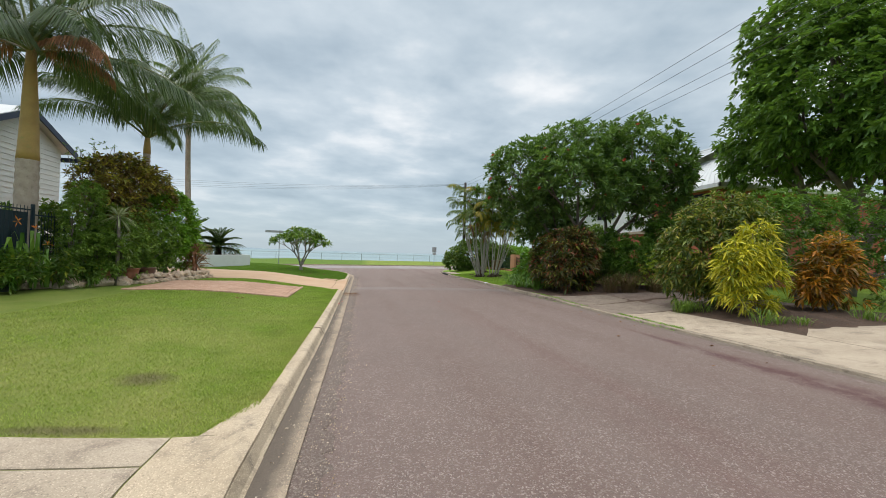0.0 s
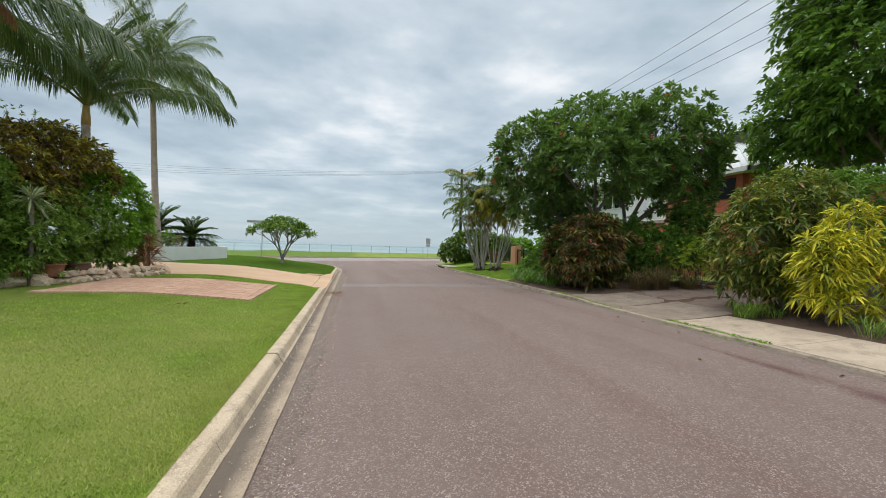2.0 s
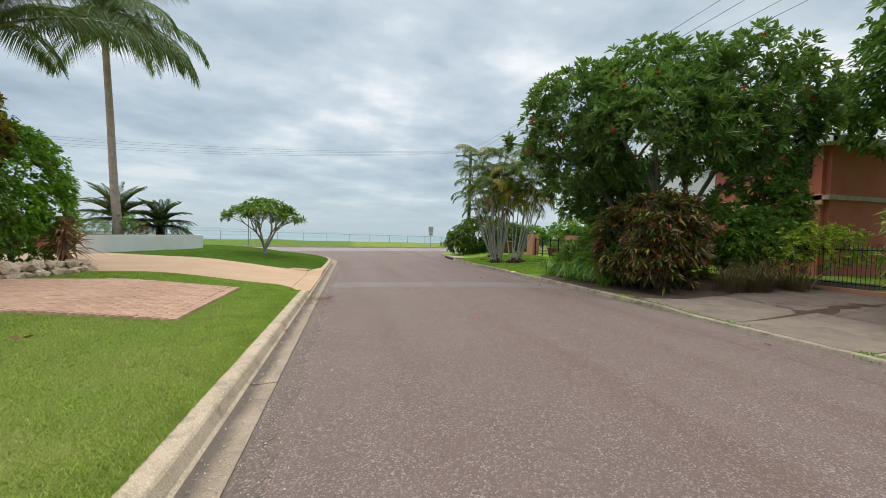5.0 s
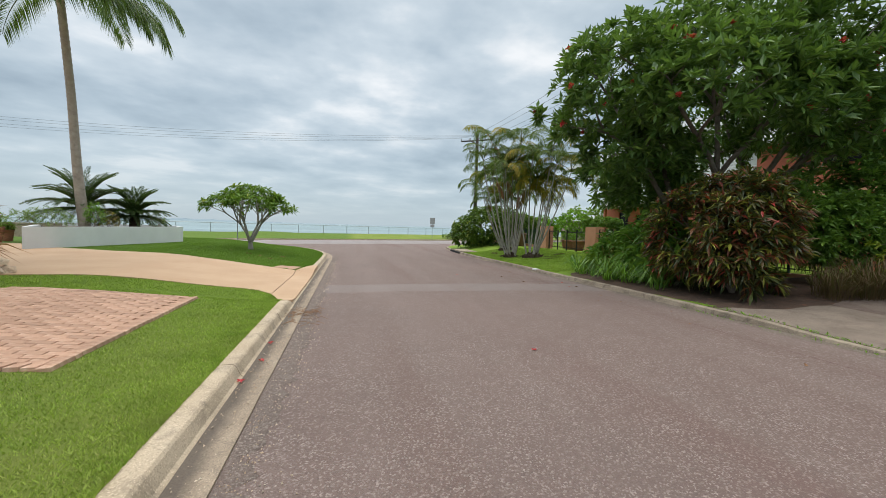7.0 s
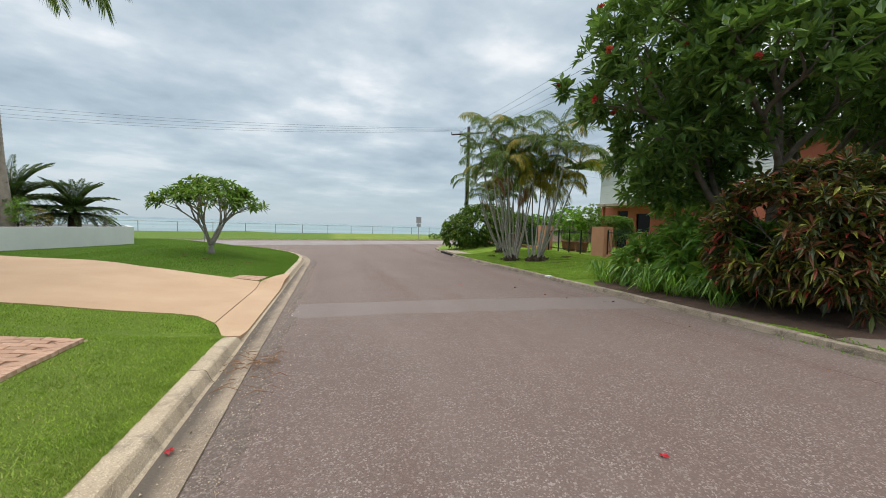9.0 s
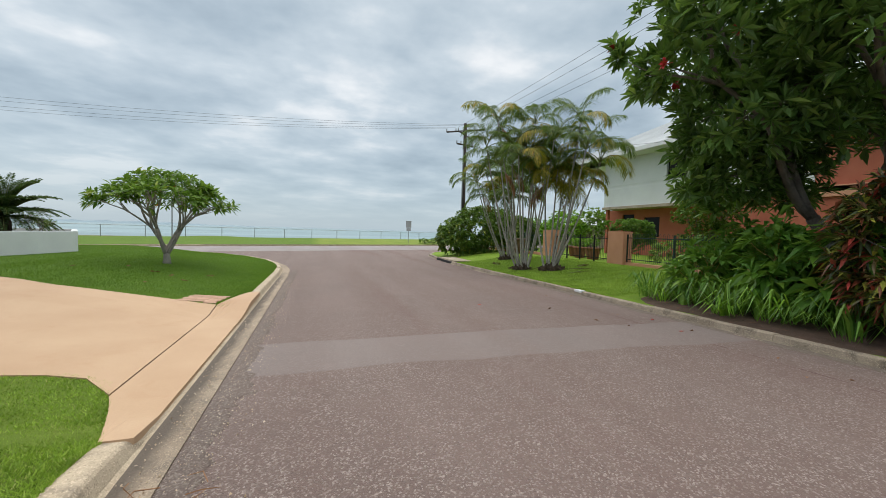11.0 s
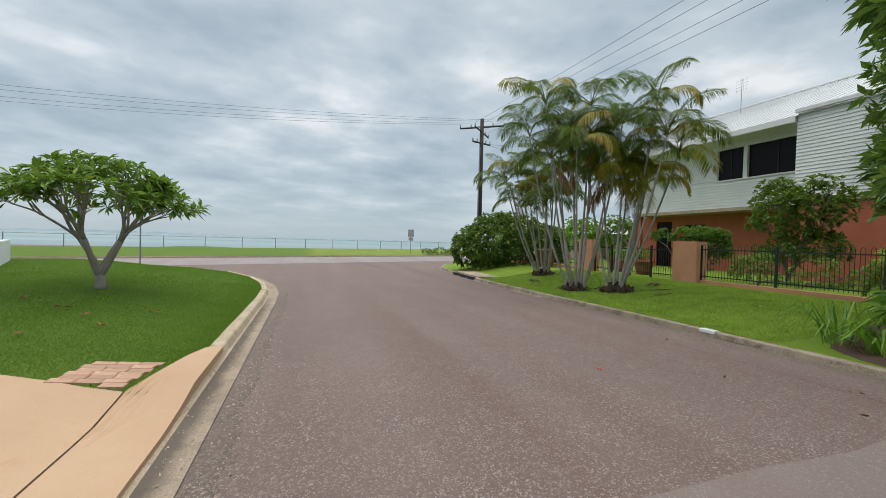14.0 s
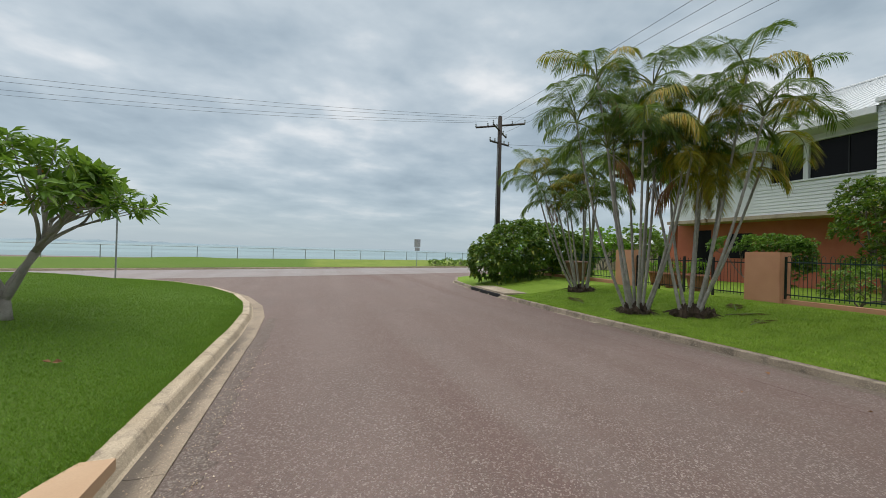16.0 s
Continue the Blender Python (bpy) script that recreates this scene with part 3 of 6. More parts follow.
    return 0.125 - 0.065 * smoothstep((14.5 - np.asarray(y, float)) / 2.0)


def dist_to(line, x, y):
    """Distance of points from a line of corners, and the place y of the nearest spot on it."""
    best, at = np.full(np.shape(x), 1e9), np.zeros(np.shape(x))
    for (ax, ay), (bx, by) in zip(line, line[1:]):
        ex, ey = bx - ax, by - ay
        t = np.clip(((x - ax) * ex + (y - ay) * ey) / (ex * ex + ey * ey), 0, 1)
        d = np.hypot(x - ax - t * ex, y - ay - t * ey)
        at = np.where(d < best, ay + t * ey, at)
        best = np.minimum(best, d)
    return best, at


def lawn_z(x, y):
    x, y = np.asarray(x, float), np.asarray(y, float)
    d, at = dist_to(LEFT, x, y)
    edge = np.interp(at, ROAD_Y, ROAD_H) + kerb_height(at)
    return edge + (0.30 - edge) * smoothstep(d / 4.2) * 0.95


def verge_z(x, y):
    x, y = np.asarray(x, float), np.asarray(y, float)
    d, at = dist_to(RIGHT, x, y)
    edge = np.interp(at, ROAD_Y, ROAD_H) + low_kerb(at) - 0.008
    return edge + (0.20 - edge) * smoothstep((d - 0.17) / 4.0)


def sheet(name, rows, mat, label, zf, lift=0.0, kind="structure", category=""):
    """A surface from rows of (x, y), all of one length, lying at the height zf."""
    a = np.array(rows, float)
    z = zf(a[..., 0], a[..., 1]) + lift
    verts = np.concatenate([a, z[..., None]], 2).reshape(-1, 3)
    r, c = a.shape[:2]
    faces = [(i * c + j, i * c + j + 1, (i + 1) * c + j + 1, (i + 1) * c + j) for i in range(r - 1) for j in range(c - 1)]
    ob = put(name, verts, faces, mat, None, label, True)
    return tagged(ob, "", category or name, "", kind)


def line_x(line, y):
    return float(np.interp(y, [p[1] for p in line], [p[0] for p in line]))


steps_y = np.unique(np.concatenate([np.arange(-40, 0, 4), np.arange(0, 34, 0.4), np.arange(34, 78, 1.0)]))
sheet("road", [[(x, y) for x in np.concatenate([[-70, -40, -20, -12, -6], [-2, -1, -0.5, -0.43], np.linspace(0, 9, 19), [12, 16, 25, 45, 80]])] for y in steps_y], M_ROAD, "worn reddish grey asphalt road with exposed chips", lambda x, y: road_z(x, y) - 0.06 * (x < -0.48) * (y < 28.5))

# left lawn: rows across, out to the street edge
left_kerb = [p for p in LEFT if p[1] <= 41.7 and p[0] > -9]
cols = np.concatenate([np.linspace(0, 1, 22) ** 2.2])
rows = []
for y in np.unique(np.concatenate([np.arange(-40, 0, 4), np.arange(0, 41.6, 0.35), [41.65]])):
    x1 = line_x(left_kerb, y)
    x0 = max(-60.0, float(np.interp(y, [18, 38, 40.6, 41.6, 41.7], [-70, -20, -13.5, -10.5, -9.0])))
    rows.append([(x1 + (x0 - x1) * t, y) for t in cols])
rows_edge = [[(-0.376 + float(np.interp(y, [3, 9], [-0.055, 0.0])) + (0.22 + 0.12 * noise.noise(Vector((0.0, y * 1.1, 2.0))) + 0.12 * noise.noise(Vector((0.0, y * 6.0, 5.0))) + 0.08 * noise.noise(Vector((0.0, y * 17.0, 5.0)))) * t, y) for t in (0, 0.15, 0.6, 0.96, 1)] for y in np.arange(1.0, 30.0, 0.06)]
sheet("road_edge", rows_edge, M_EDGE, "coarse broken asphalt edge strewn with chips", lambda x, y: road_z(x, y) + np.array([0.0, 0.008, 0.007, 0.005, -0.004])[None])
# dark strip: the right kerb's shade and its dirt in one colour
grit = [[(7.29 - (0.15 + 0.14 * noise.noise(Vector((3.0, y * 1.3, 2.0))) + 0.07 * noise.noise(Vector((1.0, y * 6.0, 5.0)))) * t, y) for t in (0, 0.3, 0.8, 0.97, 1)] for y in np.arange(1.0, 36.0, 0.08) if y < 28.0]
sheet("gutter_grit", grit, M_SHADE_SILT, "dark strip of painted shade and litter along the kerb", lambda x, y: road_z(x, y) + np.array([0.016, 0.012, 0.007, 0.004, -0.004])[None])
sheet("lawn", rows, M_TURF, "mown green lawn sloping to the kerb", lawn_z)
rows = []
for y in np.unique(np.concatenate([np.arange(-40, 0, 4), np.arange(0, 50, 0.4), np.arange(50, 77, 2)])):
    x1 = line_x(RIGHT, y) + 0.16
    rows.append([(x1 + (82 - x1) * t, y) for t in np.linspace(0, 1, 24) ** 2.2])
sheet("nature_strip", rows, M_TURF_R, "bright green lawn strip behind the kerb", verge_z)

# far verge, rising to the fence, then the bank to the sea
FAR_A, FAR_D = Vector((1.5, 55.0)), Vector((0.925, 0.38)).normalized()
FAR_N = Vector((-FAR_D.y, FAR_D.x))


def far_point(s, d):
    p = FAR_A + FAR_D * s + FAR_N * d
    return p.x, p.y


def far_z(x, y):
    d = (np.asarray(x) - FAR_A.x) * FAR_N.x + (np.asarray(y) - FAR_A.y) * FAR_N.y
    s = (np.asarray(x) - FAR_A.x) * FAR_D.x + (np.asarray(y) - FAR_A.y) * FAR_D.y
    hump = 0.16 * np.exp(-((s + 9) / 2.5) ** 2 - ((d - 4.5) / 1.6) ** 2)
    return np.interp(d, [0, 5, 9, 20, 40], [-0.21, 0.28, 0.2, -3, -8]) + hump


sheet("far_verge", [[far_point(s, d) for s in np.linspace(-90, 90, 91)] for d in (0.16, 0.8, 1.8, 3, 4, 5, 6, 9, 20, 40)], M_VERGE, "coastal grass verge beyond the cross street", far_z)
sheet("cross_street", [[far_point(s, d) for s in np.linspace(-90, 90, 61)] for d in (-7.9, -4, -0.02)], M_STREET, "pale asphalt cross street along the shore", lambda x, y: road_z(x, y) + 0.006)
sea = put("sea", [(-4800, 50, -6.5), (4800, 50, -6.5), (4800, 4900, -6.5), (-4800, 4900, -6.5)], [(0, 1, 2, 3)], M_SEA, None, "pale turquoise sea under a grey sky")
tagged(sea, "", "sea", "", "structure")
base = put("ground", [(-600, -600, -1.2), (600, -600, -1.2), (600, 62, -1.2), (-600, 62, -1.2)], [(0, 1, 2, 3)], M_EARTH, None, "dry earth under the place")
tagged(base, "", "ground", "", "structure")


def kerb_run(name, line, profile, height, mat, label, side, spacing=2.4, seed=1):
    """A kerb cast in lengths: profile is (offset outwards from the line, height 0..1) points; side +1 to the right of travel."""
    pts = []
    for (ax, ay), (bx, by) in zip(line, line[1:]):
        n = max(1, int(math.hypot(bx - ax, by - ay) / 0.3))
        pts += [(ax + (bx - ax) * k / n, ay + (by - ay) * k / n) for k in range(n)]
    pts.append(line[-1])
    runs, now, acc = [], [pts[0]], 0.0
    for p in pts[1:]:
        acc += math.hypot(p[0] - now[-1][0], p[1] - now[-1][1])
        now.append(p)
        if acc > spacing:
            runs.append(now)
            now, acc = [p], 0.0
    if len(now) > 1:
        runs.append(now)
    root = thing(name, 0, 0, 0, label, "kerb")
    rng = np.random.default_rng(seed)
    for run in runs:
        jig, jz = rng.normal() * 0.004, rng.normal() * 0.004
        verts, c = [], len(profile)
        for i, (x, y) in enumerate(run):
            a, b = run[max(i - 1, 0)], run[min(i + 1, len(run) - 1)]
            d = Vector((b[0] - a[0], b[1] - a[1])).normalized()
            out = Vector((d.y, -d.x)) * side
            sx, sy = x, y
            if i == 0:
                sx, sy = x + d.x * 0.002, y + d.y * 0.002
            if i == len(run) - 1:
                sx, sy = x - d.x * 0.002, y - d.y * 0.002
            g, h = float(np.interp(y, ROAD_Y, ROAD_H)), float(height(y))
            for o, f in profile:
                wob = 0.004 * noise.noise(Vector((x * 3, y * 3, o * 9)))
                verts.append((sx + out.x * (o + jig + wob), sy + out.y * (o + jig + wob), g + (h * f if f > 0 else f) + (jz + wob if f > 0 else 0)))
        r = len(run)
        faces = [(i * c + j, i * c + j + 1, (i + 1) * c + j + 1, (i + 1) * c + j) for i in range(r - 1) for j in range(c - 1)]
        faces += [tuple(range(c)), tuple(range((r - 1) * c, r * c))[::-1]]
        put("kerb_length", verts, faces, mat, root, "", False)
    return tagged(root, "", "", "", "structure")


tagged(kerb_run("kerb_left", LEFT, [(0.0, -0.25), (0.0, 0.93), (0.012, 1.0), (0.135, 1.0), (0.162, 0.95), (0.18, 0.82), (0.22, 0.2), (0.25, 0.03), (0.255, -0.25)], kerb_height, M_KERB, "weathered pale concrete kerb with dark joints", 1, 2.4, 3), "", "kerb")
kerb_run("gutter", LEFT, [(0.246, -0.2), (0.25, 0.012), (0.29, 0.006), (0.36, 0.008), (0.47, 0.018), (0.505, 0.016), (0.508, -0.2)], lambda y: 1.0, M_GUTTER, "stained concrete gutter apron with kerb shade in its colour", 1, 4.2, 5)
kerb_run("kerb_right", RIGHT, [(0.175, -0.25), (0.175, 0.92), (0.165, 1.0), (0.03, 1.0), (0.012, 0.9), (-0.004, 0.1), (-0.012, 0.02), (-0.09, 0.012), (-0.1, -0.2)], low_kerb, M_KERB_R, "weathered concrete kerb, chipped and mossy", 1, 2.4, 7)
far_line = [far_point(s, 0) for s in (-90, 90)]
kerb_run("kerb_far", far_line, [(0.0, -0.25), (0.0, 0.95), (0.015, 1.0), (0.15, 1.0), (0.165, -0.2)], lambda y: 0.13, M_KERB, "dark-faced concrete kerb of the cross street", -1, 6.0, 9)


# ---- paving, driveways and beds ----
def prism_along(soup, a, b, thick, z0, z1):
    """A straight wall from a to b."""
    d = Vector((b[0] - a[0], b[1] - a[1]))
    n = Vector((-d.y, d.x)).normalized() * thick / 2
    v = [(a[0] - n.x, a[1] - n.y), (b[0] - n.x, b[1] - n.y), (b[0] + n.x, b[1] + n.y), (a[0] + n.x, a[1] + n.y)]
    soup.add([(x, y, z) for z in (z0, z1) for x, y in v], [(0, 3, 2, 1), (4, 5, 6, 7), (0, 1, 5, 4), (1, 2, 6, 5), (2, 3, 7, 6), (3, 0, 4, 7)])


def slab(name, corners, zf, mat, parent, thick=0.06, lift=0.012, n=8):
    """A flat piece of paving between four corners, laid on the ground and bevelled."""
    (ax, ay), (bx, by), (cx, cy), (dx, dy) = corners
    verts, faces = [], []
    for i in range(n + 1):
        for j in range(n + 1):
            u, v = i / n, j / n
            x = (ax * (1 - u) + bx * u) * (1 - v) + (dx * (1 - u) + cx * u) * v
            y = (ay * (1 - u) + by * u) * (1 - v) + (dy * (1 - u) + cy * u) * v
            edge = i in (0, n) or j in (0, n)
            verts.append((x, y, float(zf(x, y)) + lift - (0.006 if edge else 0)))
    w = n + 1
    faces = [(i * w + j, (i + 1) * w + j, (i + 1) * w + j + 1, i * w + j + 1) for i in range(n) for j in range(n)]
    rim = [i * w for i in range(w)] + [n * w + j for j in range(1, w)] + [i * w + n for i in range(n - 1, -1, -1)] + [j for j in range(n - 1, 0, -1)]
    k = len(verts)
    verts += [(verts[i][0], verts[i][1], verts[i][2] - thick) for i in rim]
    m = len(rim)
    faces += [(rim[(i + 1) % m], rim[i], k + i, k + (i + 1) % m) for i in range(m)]
    return put(name, verts, faces, mat, parent)


apron = tagged(thing("pavement_left", 0, 0, 0, "cracked old concrete driveway apron beside the kerb", "pavement"), "", "", "", "structure")
for c in ([(-1.366, -6), (-0.755, -6), (-0.755, 3.42), (-1.366, 3.4)], [(-3.9, 3.0), (-1.38, 2.99), (-1.38, 3.4), (-3.9, 3.46)], [(-3.9, 0.2), (-1.38, 0.2), (-1.38, 2.97), (-3.9, 2.98)],
          [(-6.5, 3.0), (-3.92, 3.0), (-3.92, 3.46), (-6.5, 3.48)], [(-6.5, 0.2), (-3.92, 0.2), (-3.92, 2.98), (-6.5, 2.98)], [(-6.5, -6), (-1.38, -6), (-1.38, 0.18), (-6.5, 0.18)]):
    slab("concrete_slab", c, lawn_z, M_KERB if c[1][0] == -0.755 else M_SLAB, apron, 0.16 if c[1][0] == -0.755 else 0.06, 0.016, 30)

slab("concrete_slab", [(-1.19, 3.425), (-0.755, 3.425), (-0.77, 4.3), (-0.93, 4.2)], lawn_z, M_KERB, apron, 0.12, 0.012, 6)
NEAR_X = [-30, -6, -3, -1.75, -1.35, -1.1, -0.88]
NEAR_Y = [17.9, 17.95, 18.1, 18.25, 18.0, 17.4, 16.7]
FAR_X = [-30, -12.2, -10.6, -7.5, -5.8, -4.2, -2.8, -2.1, -1.5, -1.23, -1.2, -1.1, -1.0, -0.88]
FAR_Y = [36.0, 28.0, 26.3, 24.6, 23.9, 22.7, 22.3, 22.1, 21.8, 21.7, 21.75, 22.35, 22.85, 23.2]
drive = tagged(thing("driveway", 0, 0, 0, "smooth tan sealed concrete driveway crossing the lawn", "driveway"), "", "", "", "structure")


def drive_piece(x0, x1, name, skirt=0.05):
    xs = np.linspace(x0, x1, max(9, int(abs(x1 - x0) / 0.35)))
    rows_ = [[(x, np.interp(x, NEAR_X, NEAR_Y) + (np.interp(x, FAR_X, FAR_Y) - np.interp(x, NEAR_X, NEAR_Y)) * t) for t in np.linspace(0, 1, 15)] for x in xs]
    a = np.array(rows_)
    z = lawn_z(a[..., 0], a[..., 1]) + 0.016
    v = np.concatenate([a, z[..., None]], 2)
    r, c = a.shape[:2]
    flat = v.reshape(-1, 3)
    faces = [(i * c + j, i * c + j + 1, (i + 1) * c + j + 1, (i + 1) * c + j) for i in range(r - 1) for j in range(c - 1)]
    rim = [i * c for i in range(r)] + [(r - 1) * c + j for j in range(1, c)] + [i * c + c - 1 for i in range(r - 2, -1, -1)] + list(range(c - 2, 0, -1))
    k, m = len(flat), len(rim)
    verts = flat.tolist() + [(flat[i][0], flat[i][1], flat[i][2] - skirt) for i in rim]
    faces += [(rim[i], rim[(i + 1) % m], k + (i + 1) % m, k + i) for i in range(m)]
    put(name, verts, faces, M_TAN, drive)


drive_piece(-1.212, -0.675, "driveway_edge_strip", 0.15)
slab("joint_soil", [(-1.25, 17.75), (-1.2, 17.75), (-1.2, 21.65), (-1.25, 21.65)], lawn_z, M_SOIL, drive, 0.03, 0.007, 8)
drive_piece(-1.23, -28, "driveway_slab")
pad = [(-6.5, 12.6), (-2.12, 12.75), (-2.16, 16.4), (-6.5, 16.15)]
base_pad = slab("paver_bed", pad, lawn_z, M_SAND, None, 0.05, 0.006, 14)
tagged(base_pad, "sandy bed under the clay pavers", "pavement", "", "structure")

path_r = tagged(thing("pavement_right", 0, 0, 0, "old concrete footpath slabs behind the low kerb", "pavement"), "", "", "", "structure")
slab("joint_soil", [(7.47, -9.0), (15.0, -9.0), (15.0, 15.25), (7.47, 15.25)], verge_z, M_SOIL, path_r, 0.02, 0.006, 60)
y0 = -9.0
for y1 in (-4.5, -0.3, 3.9, 7.9, 10.3):
    slab("concrete_slab", [(7.5, y0 + 0.012), (9.25, y0 + 0.012), (9.15 if y1 > 9 else 9.25, y1), (7.5, y1)], verge_z, M_SLAB, path_r)
    y0 = y1
for a, b in ((-4.0, 0.2), (0.22, 3.4), (3.42, 7.1)):
    slab("concrete_slab", [(9.27, a), (14.6, a), (14.6, b), (9.27, b)], verge_z, M_SLAB, path_r)
for a, b in ((10.32, 12.4), (12.42, 15.0)):
    slab("concrete_slab", [(7.5, a), (9.6, a + 0.1), (9.7, b), (7.5, b)], verge_z, M_WORN_SHADED, path_r)
    slab("stained_slab", [(9.62, a + 0.1), (15, a + 0.4), (15, b + 0.3), (9.72, b)], verge_z, M_DIRTY_SHADED, path_r)


def bed(name, cx, cy, rx, ry, zf, lift, label, seed, power=2.4):
    """A low mound of soil with an uneven edge."""
    n, m = 48, 9
    verts, faces = [], []
    for j in range(m):
        t = j / (m - 1)
        for i in range(n):
            a = i * 2 * math.pi / n
            k = (abs(math.cos(a)) ** power + abs(math.sin(a)) ** power) ** (-1 / power)
            w = 1 + 0.06 * noise.noise(Vector((math.cos(a) * 3, math.sin(a) * 3, seed)))
            x, y = cx + rx * k * w * t * math.cos(a), cy + ry * k * w * t * math.sin(a)
            verts.append((x, y, float(zf(x, y)) + lift * (1 - t ** 3) - 0.01 * t + 0.02 * noise.noise(Vector((x * 2, y * 2, seed)))))
    faces = [(j * n + i, j * n + (i + 1) % n, (j + 1) * n + (i + 1) % n, (j + 1) * n + i) for j in range(m - 1) for i in range(n)]
    ob = put(name, verts, faces, M_SOIL, None, label, True)
    return tagged(ob, "", "garden bed", "", "structure")


bed("garden_bed", -11.9, 13.0, 3.4, 5.2, lawn_z, 0.16, "mulched garden bed behind the fence plants", 1)
bed("garden_bed", -8.6, 16.1, 1.75, 2.3, lawn_z, 0.16, "mulched garden bed behind the rock edge", 5)
bed("garden_bed", 12.3, 8.75, 3.25, 1.9, verge_z, 0.10, "dark soil bed under the crotons", 2, 4)
bed("garden_bed", 10.25, 18.0, 2.82, 3.72, verge_z, 0.10, "dark soil bed behind the kerb with dry leaves", 3, 5)
bed("garden_bed", 15.0, 16.4, 3.2, 1.6, verge_z, 0.12, "dark soil bed under the tree", 4, 4)

# trench patch across the road
rows = [[(x, (17.95 if e == 0 else 19.25) + (1 if e else -1) * 0.10 * noise.noise(Vector((x * 0.9, e * 7.0, 0.3))) - (0.0 if e else 0.02 * (x - 3))) for x in np.linspace(-0.36, 7.15, 40)] for e in (0, 1)]
fine_rows = [[(a[0], a[1] + (b[1] - a[1]) * t) for a, b in zip(*rows)] for t in (0, 0.03, 0.5, 0.97, 1)]
sheet("road_patch", fine_rows, M_PATCH, "smoother grey asphalt trench patch across the road", lambda x, y: road_z(x, y) + np.array([-0.003, 0.005, 0.005, 0.005, -0.003])[:, None])


# ---- plants ----
def leafy(name, label, category, centre, blobs, count, per, length, width, leaf, seed, stems=30, stem_r=0.03, bark=M_BARK, spread=(0.35, 1.25), droop=0.25, low=-0.55, shell=(0.6, 1.03), group="", bole=0.0):
    """A shrub or tree: forking limbs and rosettes of leaves near the skin of its crown. Blobs are relative to its foot."""
    rng = np.random.default_rng(seed)
    root = thing(name, *centre, label, category, group)
    p, d = crown(blobs, count, rng, shell, low)
    limbs = Soup()
    pick = rng.choice(len(p), min(stems, len(p)), replace=False)
    if bole:
        limbs.tube([(0, 0, -0.08), (0.01, 0, 0.06), (0, 0.01, bole * 0.6), (0, 0, bole)], [stem_r * 1.5, stem_r * 1.2, stem_r * 1.08, stem_r], 12)
    grow(limbs, (0, 0, bole - 0.05), p[pick], stem_r, rng, 4 if bole else 3, 0.4, 0.006, (0, 0, 0.1 if bole else 1.0))
    limbs.put("trunk", bark, root, "", True)
    s = Soup()
    d = d + np.array([0, 0, 0.5]) + rng.normal(size=d.shape) * 0.25
    s.whorls(p, d, per, length, width, rng, spread, droop)
    s.put("foliage", leaf, root)
    return root, p, d, rng


def frond(length, pairs, leaflet, width, lift, arch, seed, leaf, stalk=0.16, vee=0.35, droop=0.35, forward=0.42):
    """One feather frond along +x from the origin: a tapering rib and two rows of leaflets. Returns the two meshes."""
    rng = np.random.default_rng(seed)
    n = 14
    pts, a, p = [], lift, Vector((0, 0, 0))
    for i in range(n + 1):
        pts.append(p.copy())
        t = i / n
        a -= arch / n * (0.5 + t)
        p = p + Vector((math.cos(a), 0.05 * math.sin(seed + t * 2), math.sin(a))) * (length / n)
    rib = Soup()
    rib.tube(pts, [0.028 * length / 3 * (1 - 0.85 * i / n) + 0.002 for i in range(n + 1)], 4)
    s = Soup()
    pos, way, L = [], [], []
    for k in range(pairs):
        t = stalk + (1 - stalk) * (k + rng.uniform(0, 0.5)) / pairs
        f = min(t, 0.999) * n
        i = int(f)
        q = pts[i].lerp(pts[i + 1], f - i)
        d = (pts[i + 1] - pts[i]).normalized()
        upn = Vector((-d.z, 0, d.x))
        size = leaflet * (0.35 + 0.65 * math.sin(math.pi * min(1, (t - stalk) / (1 - stalk) * 0.78 + 0.2))) * rng.uniform(0.88, 1.08)
        for side in (-1, 1):
            w = Vector((0, side, 0)) * 0.86 + d * (forward + 0.5 * t) + upn * (vee + rng.normal() * 0.12)
            pos.append(q)
            way.append(w)
            L.append(size)
    s.leaves(np.array([tuple(v) for v in pos]), np.array([tuple(v) for v in way]), np.array(L), width, droop, 0.15, rng)
    out = []
    for soup, nm, mat in ((rib, "rib", M_PALE_BARK if leaf is F_RUST else M_RIB), (s, "blade", leaf)):
        me = bpy.data.meshes.new(nm)
        me.from_pydata([tuple(v) for v in np.concatenate(soup.v).tolist()], [], [tuple(int(i) for i in f) for f in soup.f])
        me.materials.append(mat)
        out.append(me)
    return out


def set_frond(meshes, root, m, label=""):
    rib_me, leaf_me = meshes
    ob = new("frond", rib_me)
    ob.parent, ob.matrix_basis = root, m
    tagged(ob, label)
    lf = new("blade", leaf_me)
    lf.parent = ob
    return ob


def ringed_trunk(pts, radii, gap, sides=12, ridge=0.06):
    """A trunk with leaf-scar rings, through pts."""
    pts = [Vector(p) for p in pts]
    total = sum((b - a).length for a, b in zip(pts, pts[1:]))
    n = max(6, int(total / gap) * 2)
    line, rads = [], []
    for i in range(n + 1):
        f = i / n * (len(pts) - 1)
        k = min(int(f), len(pts) - 2)
        u = f - k
        p0, p1, p2, p3 = pts[max(k - 1, 0)], pts[k], pts[k + 1], pts[min(k + 2, len(pts) - 1)]
        q = 0.5 * ((2 * p1) + (p2 - p0) * u + (2 * p0 - 5 * p1 + 4 * p2 - p3) * u * u + (3 * p1 - p0 - 3 * p2 + p3) * u ** 3)
        r = radii[k] * (1 - u) + radii[k + 1] * u
        line.append(q)
        rads.append(r * (1 + (ridge if i % 2 else -ridge * 0.3)))
    s = Soup()
